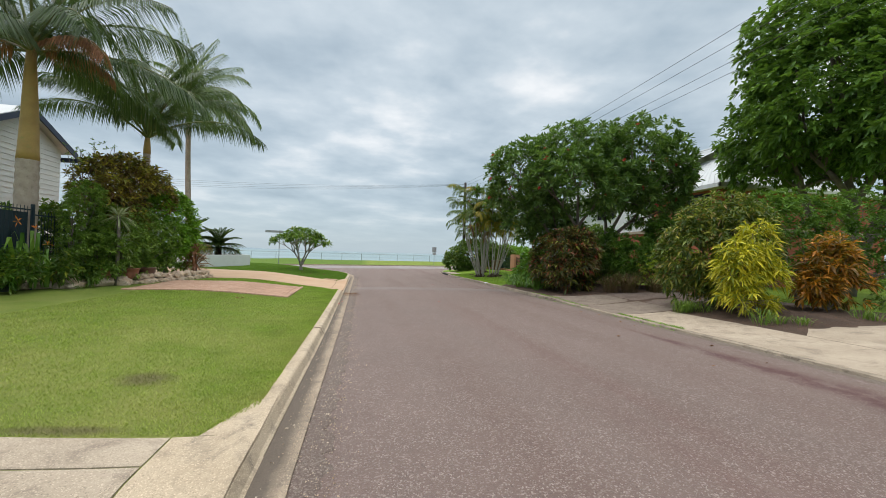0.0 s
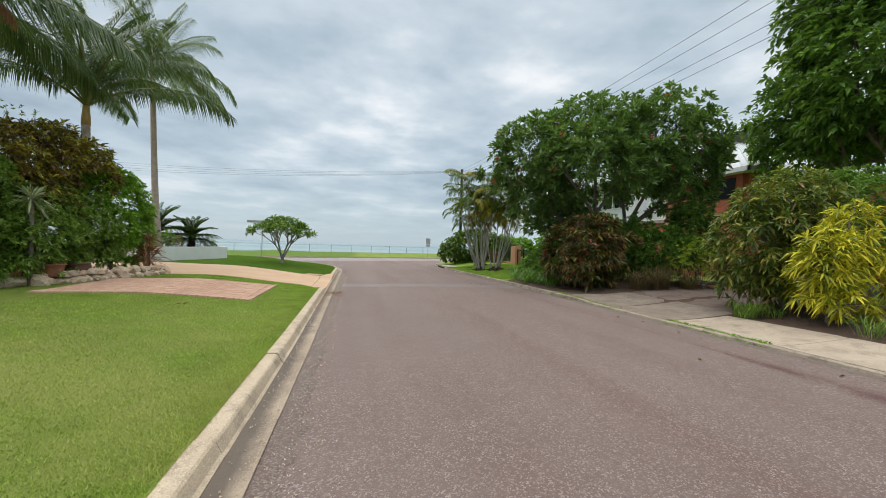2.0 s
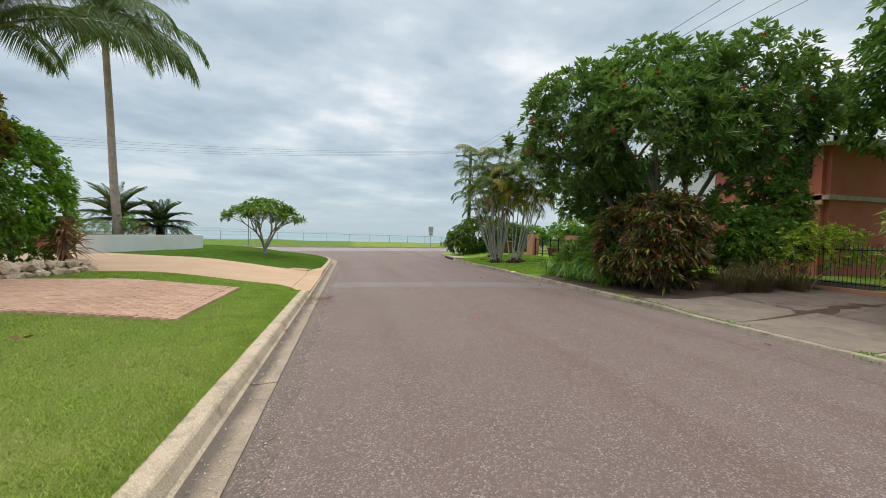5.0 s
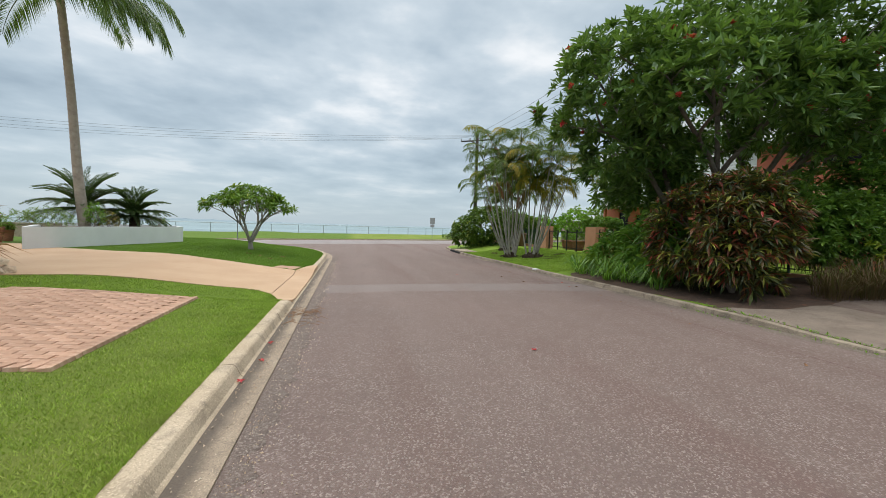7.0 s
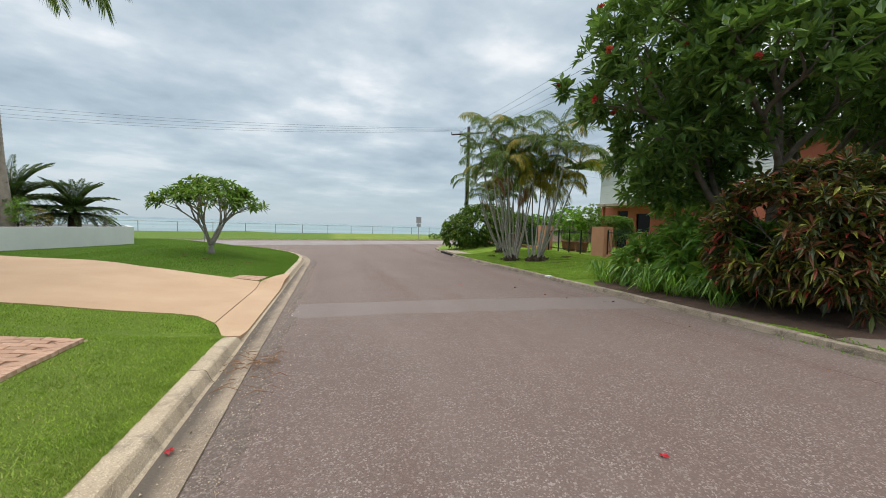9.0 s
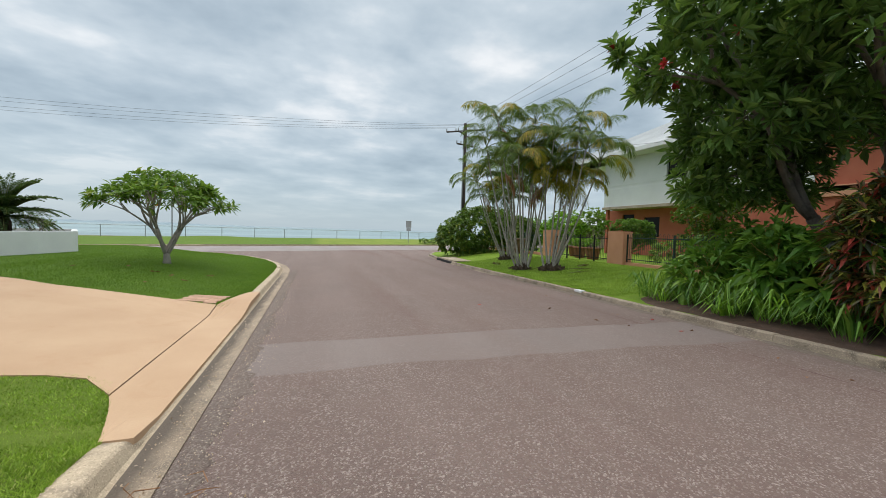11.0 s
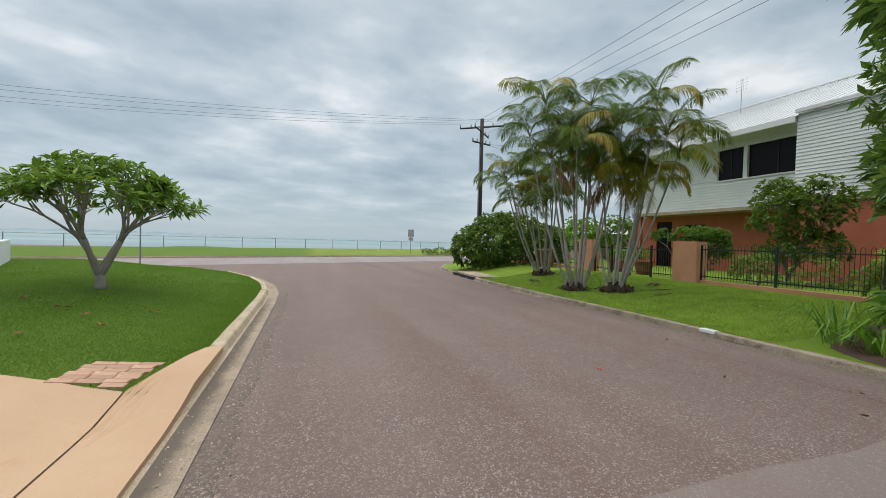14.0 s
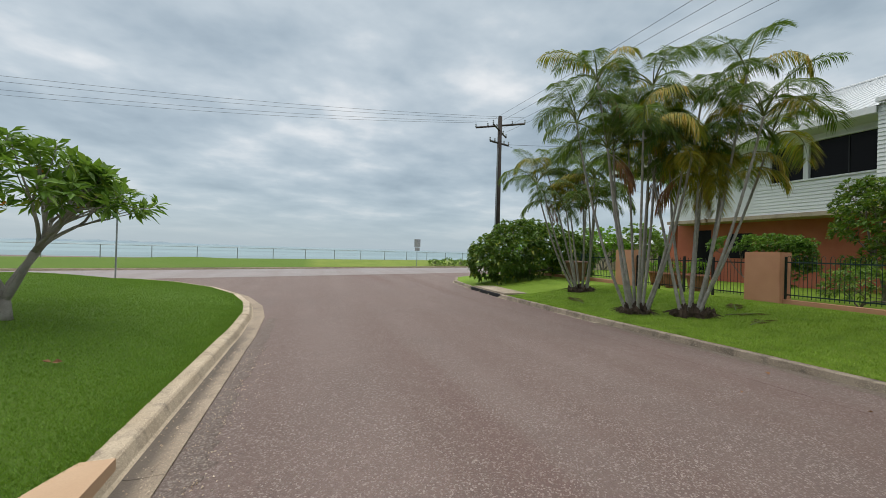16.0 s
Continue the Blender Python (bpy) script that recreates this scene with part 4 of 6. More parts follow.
    s.tube(line, rads, sides)
    return s


def palm(name, label, foot, trunk_pts, radii, gap, fronds, bark, leaf_sets, seed, shaft=None, group=""):
    """A palm: trunk, perhaps a crownshaft, and fronds given as (turn, tilt, which frond, scale)."""
    root = thing(name, *foot, label, "palm tree", group)
    ringed_trunk(trunk_pts, radii, gap).put("trunk", bark, root, "", True)
    if shaft:
        sp, sr = shaft
        s = Soup()
        s.tube(sp, sr, 14)
        s.put("crownshaft", M_SHAFT, root, "smooth golden green crownshaft", True)
        top = Vector(sp[-1])
    else:
        top = Vector(trunk_pts[-1])
    for turn, tilt, which, size in fronds:
        m = Matrix.Translation(top) @ Euler((0, 0, radians(turn))).to_matrix().to_4x4() @ Euler((0, radians(-tilt), 0)).to_matrix().to_4x4() @ Matrix.Scale(size, 4)
        set_frond(leaf_sets[which], root, m, "drooping dead brown frond" if which == "dead" else "")
    return root


# coconut palm in the white planter
coco_sets = {k: frond(4.4, 96, 0.95, 0.042, radians(a), radians(b), 20 + k, F_COCO, 0.14, 0.05, 0.75) for k, (a, b) in enumerate(((86, 35), (70, 62), (50, 85), (28, 95), (4, 80)))}
rng = np.random.default_rng(5)
coco_fronds = [(i * 137.5 + rng.uniform(-12, 12), 0, min(4, int(i / 24 * 5)), rng.uniform(0.85, 1.08)) for i in range(24)] + [(-28, 0, 3, 1.15), (14, 0, 3, 1.1), (-70, 0, 4, 1.05), (-38, 0, 4, 1.2), (-4, 0, 4, 1.15)]
coco = palm("coconut_palm", "tall coconut palm with a curved grey trunk in the planter", (-11.5, 30.4, 0.75), [(0, 0, -0.1), (-0.2, -0.1, 2.6), (-0.3, -0.3, 6.4), (0.25, -1.9, 10.4)], [0.24, 0.185, 0.16, 0.13], 0.16, coco_fronds, M_PALE_BARK, coco_sets, 5)
# two feather palms by the blue fence
royal_sets = {k: frond(4.1, 128, 0.9, 0.036, radians(a), radians(b), 40 + k, F_PALM, 0.12, 0.0, 0.85) for k, (a, b) in enumerate(((78, 60), (55, 80), (32, 85), (14, 60)))}
royal_sets["dead"] = frond(3.2, 84, 0.75, 0.042, radians(30), radians(85), 47, F_RUST, 0.12, -0.2, 0.9)
royal_fronds = [(i * 137.5 + 20 + rng.uniform(-10, 10), 0, min(3, int(i / 17 * 4)), rng.uniform(0.92, 1.06)) for i in range(17)] + [(-22, 0, "dead", 0.85), (18, -6, "dead", 0.62), (200, -8, "dead", 0.8)]
palm("royal_palm", "royal palm with a golden crownshaft and a dead hanging frond", (-8.72, 12.5, 0.3), [(0, 0, -0.1), (0, 0, 1.5), (0.0, 0, 3.45)], [0.25, 0.24, 0.225], 0.22, royal_fronds, M_PALE_BARK, royal_sets, 6,
     ([(0, 0, 3.4), (0, 0, 3.65), (0, 0, 4.4), (-0.02, 0, 5.4), (-0.03, 0, 6.3)], [0.235, 0.215, 0.19, 0.145, 0.1]))
tall_sets = {k: frond(4.9, 132, 0.95, 0.038, radians(a), radians(b), 50 + k, F_PALM, 0.2, 0.0, 0.8) for k, (a, b) in enumerate(((86, 45), (72, 70), (60, 85), (45, 80)))}
royal2_fronds = [(i * 137.5 + rng.uniform(-10, 10), 0, min(3, int(i / 20 * 4)), rng.uniform(0.82, 1.05)) for i in range(20)]
palm("royal_palm", "dark green feather palm rising behind the hedge", (-8.65, 18.3, 0.3), [(0, 0, -0.1), (0, -0.05, 2.6), (0.0, -0.1, 5.0)], [0.17, 0.14, 0.12], 0.2, royal2_fronds, M_PALE_BARK, tall_sets, 7,
     ([(0, -0.1, 4.95), (0, -0.1, 5.2), (0, -0.1, 5.6)], [0.13, 0.125, 0.09]))

# three clumps of golden cane palm
cane_sets = {}
for k, (a, b) in enumerate(((84, 92), (76, 125), (64, 138), (44, 120))):
    cane_sets[k] = frond(1.95, 62, 0.58, 0.025, radians(a), radians(b), 60 + k, F_CANE, 0.24, 0.12, 0.55, 0.2)
    cane_sets[k + 4] = frond(1.85, 58, 0.56, 0.027, radians(a - 10), radians(b + 10), 70 + k, F_GOLD, 0.24, 0.0, 0.75, 0.2)
fallen_set = frond(1.2, 34, 0.3, 0.02, radians(6), radians(10), 83, F_SEDGE, 0.2, 0.0, 0.12)
cane_sets["dead"] = frond(1.4, 34, 0.42, 0.026, radians(-35), radians(50), 79, F_RUST, 0.2, -0.2, 0.9)


def cane_clump(x, y, stems, height, lean, label, seed, gold):
    rng_ = np.random.default_rng(seed)
    z = float(verge_z(x, y))
    root = thing("cane_palm_clump", x, y, z, label, "palm clump", "cane palms on the lawn strip")
    s = Soup()
    for _ in range(130):
        a, r = rng_.uniform(0, 6.28), 0.42 * math.sqrt(rng_.random()) * (0.75 + 0.4 * math.sin(2 * rng_.random() + seed))
        p = Vector((math.cos(a) * r, math.sin(a) * r, -0.05))
        b = rng_.uniform(0, 6.28)
        o = Vector((math.cos(b) * rng_.uniform(0.0, 0.16), math.sin(b) * rng_.uniform(0.0, 0.16), rng_.uniform(0.08, 0.34) * (1.15 - r)))
        s.tube([p, p + o * 0.6 + Vector((0, 0, 0.03)), p + o], [0.065, 0.05, 0.018], 5)
    for _ in range(40):
        a = rng_.uniform(0, 6.28)
        r0, r1 = rng_.uniform(0.2, 0.4), rng_.uniform(0.45, 0.7)
        b = a + rng_.normal() * 0.5
        s.tube([(math.cos(a) * r0, math.sin(a) * r0, 0.12), (math.cos(b) * r1 * 0.8, math.sin(b) * r1 * 0.8, 0.06), (math.cos(b) * r1, math.sin(b) * r1, 0.015)], [0.012, 0.01, 0.004], 4)
    s.put("root_mass", M_FIBRE, root, "dark fibrous mass of old leaf bases")
    for i in range(stems):
        a = i * 2.4 + rng_.uniform(-0.3, 0.3)
        r = 0.06 + 0.24 * rng_.random()
        h = height * (1.0 - 0.5 * rng_.random() ** 1.5)
        out = rng_.uniform(0.15, 1.0) * h * (0.20 if h > 0.85 * height else 0.29)
        foot = Vector((math.cos(a) * r, math.sin(a) * r, 0.0))
        top = foot + Vector((math.cos(a) * out + lean[0] * h, math.sin(a) * out + lean[1] * h, h))
        bow = Vector((math.cos(a), math.sin(a), 0)) * rng_.uniform(-0.05, 0.16)
        mid = foot.lerp(top, 0.5) + bow
        ringed_trunk([foot, foot.lerp(mid, 0.5) + bow * 0.35, mid, mid.lerp(top, 0.5) + bow * 0.2, top], [0.044, 0.037, 0.031, 0.027, 0.022], 0.17, 7, 0.09).put("stem", M_CANE, root, "", True)
        for k in range(rng_.integers(6, 9)):
            which = int(rng_.choice([0, 1, 1, 2, 2, 3])) if rng_.random() > gold * (1.4 - h / height) else int(rng_.choice([4, 5, 6, 6, 7, 7]))
            m = Matrix.Translation(top) @ Euler((0, 0, k * 2.4 + rng_.uniform(0, 0.8))).to_matrix().to_4x4() @ Euler((0, rng_.uniform(-0.12, 0.15), 0)).to_matrix().to_4x4() @ Matrix.Scale(rng_.uniform(0.72, 1.08), 4)
            set_frond(cane_sets[which], root, m)
        if rng_.random() < 0.3:
            m = Matrix.Translation(top - Vector((0, 0, 0.1))) @ Euler((0, 0, rng_.uniform(0, 6.28))).to_matrix().to_4x4() @ Matrix.Scale(0.8, 4)
            set_frond(cane_sets["dead"], root, m, "hanging dead brown frond")


cane_clump(8.75, 28.3, 11, 6.1, (-0.06, 0.02), "tall clump of golden cane palms with grey ringed stems", 11, 0.2)
cane_clump(9.45, 27.2, 9, 5.7, (0.13, 0.02), "clump of golden cane palms with yellowing fronds", 12, 0.75)
cane_clump(10.2, 32.4, 10, 4.7, (-0.12, 0.0), "clump of cane palms before the corner hedge", 13, 0.25)

# small frangipani on the lawn
root, p, d, rng = leafy("frangipani_tree", "small spreading frangipani tree on the front lawn", "tree", (-3.88, 27.8, 0.25),
                        [(0, 0, 2.05, 1.2, 1.2, 0.72), (-1.0, -0.1, 1.75, 0.85, 0.95, 0.55), (1.0, 0.2, 1.75, 0.85, 0.9, 0.55), (0.1, 0.9, 1.85, 0.9, 0.8, 0.6), (0, -0.95, 1.85, 0.9, 0.8, 0.55)],
                        250, 11, 0.31, 0.09, F_FRANGI, 21, 150, 0.085, M_LIMB, (0.6, 1.55), 0.18, -0.1, (0.7, 1.07), bole=0.28)
s = Soup()
s.whorls(p[:6] * [0.95, 0.95, 0.9], d[:6], 7, 0.1, 0.06, rng, (0.5, 1.3))
s.put("blossom", F_ORPETAL, root, "small orange pink blossoms")

# the large red-flowered frangipani overhanging the kerb
big_blobs = [(0, 0, 5.5, 3.2, 2.6, 2.9), (-3.0, 0.4, 5.5, 2.0, 1.8, 1.9), (-4.0, 0.8, 4.6, 1.1, 1.0, 0.9), (-5.0, 1.1, 4.7, 0.5, 0.4, 0.3), (-3.1, 0.5, 3.4, 1.15, 1.1, 1.1), (2.3, -1.2, 6.1, 2.6, 2.3, 2.4), (3.6, -1.4, 5.6, 1.5, 1.5, 1.8), (-1.5, -1.5, 4.8, 2.3, 1.8, 1.8), (1.0, 2.0, 4.9, 2.4, 1.8, 2.0), (0.8, -2.0, 4.5, 1.8, 1.3, 1.5), (-2.0, 0.2, 3.5, 1.4, 1.2, 0.95), (-1.6, 1.6, 2.8, 1.2, 1.0, 1.1), (-0.2, 2.0, 2.7, 1.7, 1.2, 1.3), (4.0, -0.4, 3.7, 1.4, 1.4, 1.2), (4.2, -0.8, 4.9, 1.2, 1.3, 1.2)]
root, p, d, rng = leafy("frangipani_tree", "large dense frangipani tree with red blossoms over the kerb", "tree", (11.2, 18.7, 0.15), big_blobs, 3600, 10, 0.35, 0.118, F_PLUM, 31, 300, 0.2, M_BARK, (0.6, 1.45), 0.06, -0.5, (0.6, 1.08))
s = Soup()
top = p[p[:, 2] > 3.6]
pick = rng.choice(len(top), 60, replace=False)
s.whorls(top[pick] * 1.02, d[p[:, 2] > 3.6][pick], 12, 0.14, 0.09, rng, (0.4, 1.4))
s.put("blossom", F_PETAL, root, "clusters of crimson blossoms")

leafy("shade_tree", "tall dense dark green shade tree behind the shrubs", "tree", (22.2, 14.2, 0.2),
      [(0, 0, 9.2, 4.6, 4.2, 4.4), (-2.9, -0.8, 8.6, 2.7, 2.6, 3.4), (-2.9, -0.5, 7.4, 2.0, 2.0, 1.5), (-1.5, -3.2, 7.2, 3.0, 2.6, 3.0), (2.5, -1, 8.4, 3.6, 3.6, 3.6), (-2.6, 0.3, 11.5, 2.4, 2.6, 2.4), (-1, 2.5, 7.5, 2.8, 2.6, 2.8)],
      6500, 8, 0.36, 0.17, F_DARK, 41, 260, 0.34, M_BARK, (0.5, 1.5), 0.3, -0.75, (0.6, 1.06))

crotons = "croton shrubs along the footpath"
leafy("croton_shrub", "bright yellow croton with long narrow leaves", "shrub", (9.95, 8.75, 0.12), [(0, 0, 1.0, 0.62, 0.6, 0.95), (0.3, -0.1, 1.85, 0.45, 0.45, 0.7), (-0.35, -0.2, 1.35, 0.42, 0.42, 0.75), (0.1, -0.4, 0.55, 0.75, 0.5, 0.5), (0.65, -0.2, 1.0, 0.4, 0.4, 0.7)], 330, 11, 0.31, 0.052, F_YELLOW, 51, 60, 0.04, M_BARK, (0.4, 1.5), 0.4, -0.8, (0.55, 1.08), crotons)
leafy("croton_shrub", "large mottled green and cream croton shrub", "shrub", (11.0, 10.4, 0.12), [(0, 0, 1.9, 1.5, 1.25, 1.7), (-0.9, 0.1, 1.5, 0.95, 1.0, 1.35), (0.9, 0, 2.1, 1.0, 1.0, 1.4), (-0.2, -0.5, 1.1, 1.2, 0.9, 1.0)], 1350, 10, 0.27, 0.068, F_MIXED, 52, 110, 0.06, M_BARK, (0.4, 1.5), 0.35, -0.8, (0.6, 1.06), crotons)
leafy("croton_shrub", "orange and bronze croton shrub", "shrub", (13.0, 8.8, 0.12), [(0, 0, 1.2, 0.75, 0.7, 1.0), (0.4, 0.0, 1.75, 0.5, 0.5, 0.7), (-0.55, -0.1, 0.9, 0.5, 0.5, 0.55), (0.6, -0.1, 0.8, 0.5, 0.5, 0.6)], 270, 11, 0.3, 0.075, F_ORANGE, 53, 60, 0.04, M_BARK, (0.4, 1.5), 0.3, -0.8, (0.55, 1.06), crotons)
leafy("croton_shrub", "dark red and green croton bush at the kerb", "shrub", (8.95, 15.95, 0.12), [(0, 0, 1.4, 1.25, 1.1, 1.35), (0.5, 0.1, 1.9, 0.9, 0.95, 0.95), (-0.5, 0.8, 1.3, 0.85, 0.9, 1.15), (0.1, -0.5, 0.8, 1.05, 0.7, 0.85)], 1150, 12, 0.3, 0.062, F_RED, 54, 90, 0.05, M_BARK, (0.45, 1.4), 0.3, -0.8, (0.6, 1.06), crotons)
leafy("shrub", "dense dark green hedge shrub behind the crotons", "shrub", (15.2, 11.2, 0.15), [(0, 0, 2.2, 2.3, 1.3, 1.9), (2.2, -0.6, 2.2, 2.0, 1.5, 2.0), (-0.9, 0.4, 2.4, 1.4, 1.3, 1.6), (4.2, -1.5, 2.0, 1.9, 1.6, 1.9)], 2600, 9, 0.18, 0.07, F_DARK, 55, 120, 0.07, M_BARK, (0.4, 1.4), 0.25, -0.6, (0.75, 1.05))
leafy("shrub", "green leafy shrub with pale flowers in the bed", "shrub", (15.2, 8.3, 0.12), [(0, 0, 0.6, 0.9, 0.8, 0.75), (1.3, 0.2, 0.7, 0.9, 0.8, 0.8)], 260, 9, 0.16, 0.06, F_MID, 56, 40, 0.03)
leafy("hedge", "clipped lime green hedge in the garden", "hedge", (13.3, 14.95, 0.15), [(0, 0, 1.2, 1.5, 0.6, 0.85), (1.4, 0.2, 1.1, 1.2, 0.7, 0.9)], 420, 8, 0.14, 0.07, F_LIME, 57, 50, 0.03)
leafy("shrub", "dark leafy shrub under the tree", "shrub", (12.5, 16.0, 0.15), [(0, 0, 1.2, 1.5, 0.8, 1.25), (-0.9, 0.6, 1.6, 0.8, 0.9, 1.3), (1.0, 0.2, 1.1, 1.0, 0.8, 1.0), (1.9, 0.8, 2.2, 1.0, 0.9, 1.4)], 1400, 9, 0.24, 0.08, F_DARK, 58, 50, 0.03)
leafy("shrub", "low dark green shrubs filling the shaded bed", "shrub", (11.3, 17.6, 0.15), [(0, 0, 0.6, 1.3, 0.9, 0.75), (-1.2, 1.2, 0.7, 0.9, 1.1, 0.8), (1.0, 1.4, 0.8, 1.2, 1.2, 1.0), (-0.9, 2.6, 0.7, 0.9, 0.9, 0.8)], 1100, 9, 0.24, 0.08, F_CORNER, 571, 50, 0.03)
leafy("shrub", "large dense glossy hedge bush on the street corner", "shrub", (11.4, 38.4, -0.02), [(-0.3, 0, 1.5, 2.1, 1.7, 1.75), (-1.9, -0.3, 1.05, 1.5, 1.4, 1.3), (1.4, 0.1, 1.4, 1.8, 1.5, 1.6), (2.9, 0.3, 1.3, 1.4, 1.4, 1.3)], 1900, 9, 0.28, 0.12, F_CORNER, 59, 90, 0.06, M_BARK, (0.4, 1.4), 0.35, -0.7, (0.75, 1.05))


def strap_plant(name, label, x, y, z, n, height, width, leaf, seed, spread=0.5, radius=0.3, category="plant", group="", bend=0.5):
    """A tuft of arching strap leaves."""
    rng_ = np.random.default_rng(seed)
    root_ = thing(name, x, y, z, label, category, group)
    s_ = Soup()
    for _ in range(n):
        a, r = rng_.uniform(0, 6.28), radius * math.sqrt(rng_.random())
        p_ = Vector((math.cos(a) * r, math.sin(a) * r, -0.03))
        b_ = a + rng_.normal() * 0.6
        h, o = height * rng_.uniform(0.55, 1.05), spread * height * rng_.uniform(0.4, 1.2)
        side = Vector((-math.sin(b_), math.cos(b_), 0)) * width / 2 * rng_.uniform(0.7, 1.2)
        out_ = Vector((math.cos(b_), math.sin(b_), 0))
        pts_ = [p_, p_ + out_ * o * 0.22 + Vector((0, 0, h * 0.55)), p_ + out_ * o * 0.62 + Vector((0, 0, h * 0.92)), p_ + out_ * o * 1.1 + Vector((0, 0, h * (1 - bend * 0.6)))]
        w_ = (0.45, 1.0, 0.85, 0.04)
        v = []
        for q, k in zip(pts_, w_):
            v += [tuple(q - side * k), tuple(q + side * k)]
        s_.add(v, [(0, 1, 3, 2), (2, 3, 5, 4), (4, 5, 7, 6)])
    s_.put("foliage", leaf, root_)
    return root_


rng = np.random.default_rng(77)
for i in range(11):
    x, y = rng.uniform(8.35, 10.4), rng.uniform(17.4, 21.0)
    k = rng.uniform(0.8, 1.15)
    leafy("ginger_plant", "broad-leaved green ginger plant in the kerbside bed", "plant", (x, y, float(verge_z(x, y)) + 0.05), [(0, 0, 0.75 * k, 0.6, 0.6, 0.75 * k), (0.1, 0.1, 1.2 * k, 0.45, 0.45, 0.5 * k)], 48, 6, 0.5, 0.14, F_LILY, 100 + i, 30, 0.02, M_SHAFT, (0.3, 1.3), 0.4, -0.7, (0.5, 1.05), "ginger plants in the kerbside bed")
for i in range(18):
    x, y = rng.uniform(7.95, 8.7), rng.uniform(17.0, 21.4)
    strap_plant("lily_tuft", "low arching strap-leaved lily behind the kerb", x, y, float(verge_z(x, y)) + 0.03, 34, rng.uniform(0.4, 0.75), 0.035, F_LILY if i % 3 else F_BUSH, 130 + i, 1.1, 0.2, "plant", "lilies behind the kerb", 1.1)
for i in range(9):
    x, y = rng.uniform(10.1, 12.8), rng.uniform(14.55, 15.1)
    strap_plant("sedge_tuft", "dry brown grass tuft beside the driveway", x, y, float(verge_z(x, y)) + 0.02, 90, rng.uniform(0.5, 0.95), 0.014, F_SEDGE, 170 + i, 0.7, 0.25, "plant", "dry grass tufts")
for i in range(18):
    x, y = rng.uniform(9.3, 15), rng.uniform(7.1, 7.9) if i % 3 else rng.uniform(9.5, 10.2)
    x = x if i % 3 else rng.uniform(9.2, 9.7)
    strap_plant("grass_tuft", "low dark green grass tuft at the bed's edge", x, y, float(verge_z(x, y)) + 0.03, 40, rng.uniform(0.22, 0.45), 0.016, F_MID, 190 + i, 0.8, 0.18, "plant", "grass tufts at the bed's edge")


# ---- left garden ----
hedge_l = "shrubs of the left garden"
leafy("croton_shrub", "bronze and yellow croton hedge above the fence", "shrub", (-8.45, 14.9, 0.3), [(0.0, 0.1, 3.2, 0.8, 0.8, 0.95), (0.25, 1.1, 3.35, 0.9, 1.0, 1.1), (0.2, 0.8, 2.3, 0.9, 1.5, 1.2), (0.6, 2.0, 3.2, 0.8, 0.9, 0.95)], 1300, 9, 0.24, 0.075, F_BROWN, 81, 90, 0.06, M_BARK, (0.4, 1.4), 0.3, -0.7, (0.65, 1.05), hedge_l)
leafy("shrub", "rounded bright green shrub beside the driveway", "shrub", (-7.85, 18.2, 0.28), [(0, 0, 2.0, 1.15, 1.1, 1.6), (0.1, 0.3, 1.3, 1.05, 0.9, 1.15), (0.15, -0.7, 2.4, 0.95, 1.0, 1.2), (0.3, -0.9, 1.5, 0.85, 0.9, 1.1)], 2000, 8, 0.16, 0.07, F_BUSH, 82, 80, 0.05, M_BARK, (0.4, 1.4), 0.25, -0.8, (0.75, 1.05), hedge_l)
leafy("shrub", "loose mid green shrub behind the rocks", "shrub", (-7.55, 15.6, 0.28), [(0, -0.9, 1.0, 0.8, 1.2, 1.0), (0, 0.9, 1.2, 0.85, 1.2, 1.2), (-0.3, 0, 1.7, 0.9, 1.4, 1.0)], 2300, 8, 0.13, 0.05, F_MID, 83, 80, 0.04, M_BARK, (0.4, 1.4), 0.2, -0.8, (0.6, 1.06), hedge_l)
leafy("shrub", "sprawling green shrub at the fence", "shrub", (-7.75, 13.75, 0.28), [(0, 0.1, 0.85, 0.65, 0.9, 0.85), (-0.2, 0.6, 1.7, 0.6, 0.7, 0.8), (0.0, -0.7, 0.5, 0.5, 0.5, 0.5)], 1300, 8, 0.14, 0.05, F_MID, 84, 60, 0.04, M_BARK, (0.4, 1.4), 0.2, -0.8, (0.6, 1.08), hedge_l)
leafy("shrub", "wispy tall shrub with bare twigs", "shrub", (-9.0, 15.2, 0.3), [(0.2, 0.6, 3.9, 0.6, 1.6, 0.75)], 110, 6, 0.1, 0.03, F_MID, 85, 45, 0.05, M_BARK, (0.4, 1.2), 0.1, -0.4, (0.7, 1.15), hedge_l)
root, p, d, rng = leafy("shrub", "green shrub dotted with white blossoms", "shrub", (-8.05, 13.2, 0.3), [(0, 0, 1.7, 0.3, 0.4, 0.9), (0, 0.5, 2.5, 0.45, 0.55, 0.6)], 330, 8, 0.14, 0.05, F_MID, 86, 40, 0.03, group=hedge_l)
s = Soup()
s.whorls(p[:26] * 1.04, d[:26], 5, 0.06, 0.04, rng, (0.6, 1.4))
s.put("blossom", F_WHITE, root, "small white blossoms")
for i, (x, y, z, h) in enumerate(((-7.3, 13.9, 2.4, 0.95), (-7.35, 14.2, 1.6, 0.8))):
    r_ = strap_plant("yucca", "spiky pale striped yucca rosette on a stem", x, y, 0.3, 1, 0.1, 0.03, F_PINE, 210 + i, 0.5, 0.01, "plant")
    s = Soup()
    n_ = 60
    g = np.random.default_rng(220 + i)
    dd = g.normal(size=(n_, 3)) + [0, 0, 0.35]
    s.leaves(np.tile([[0, 0, z - 0.3]], (n_, 1)), dd, g.uniform(0.6, 1.0, n_) * h * 0.75, 0.05, 0.25, 0.1, g)
    s.put("rosette", F_PINE, r_)
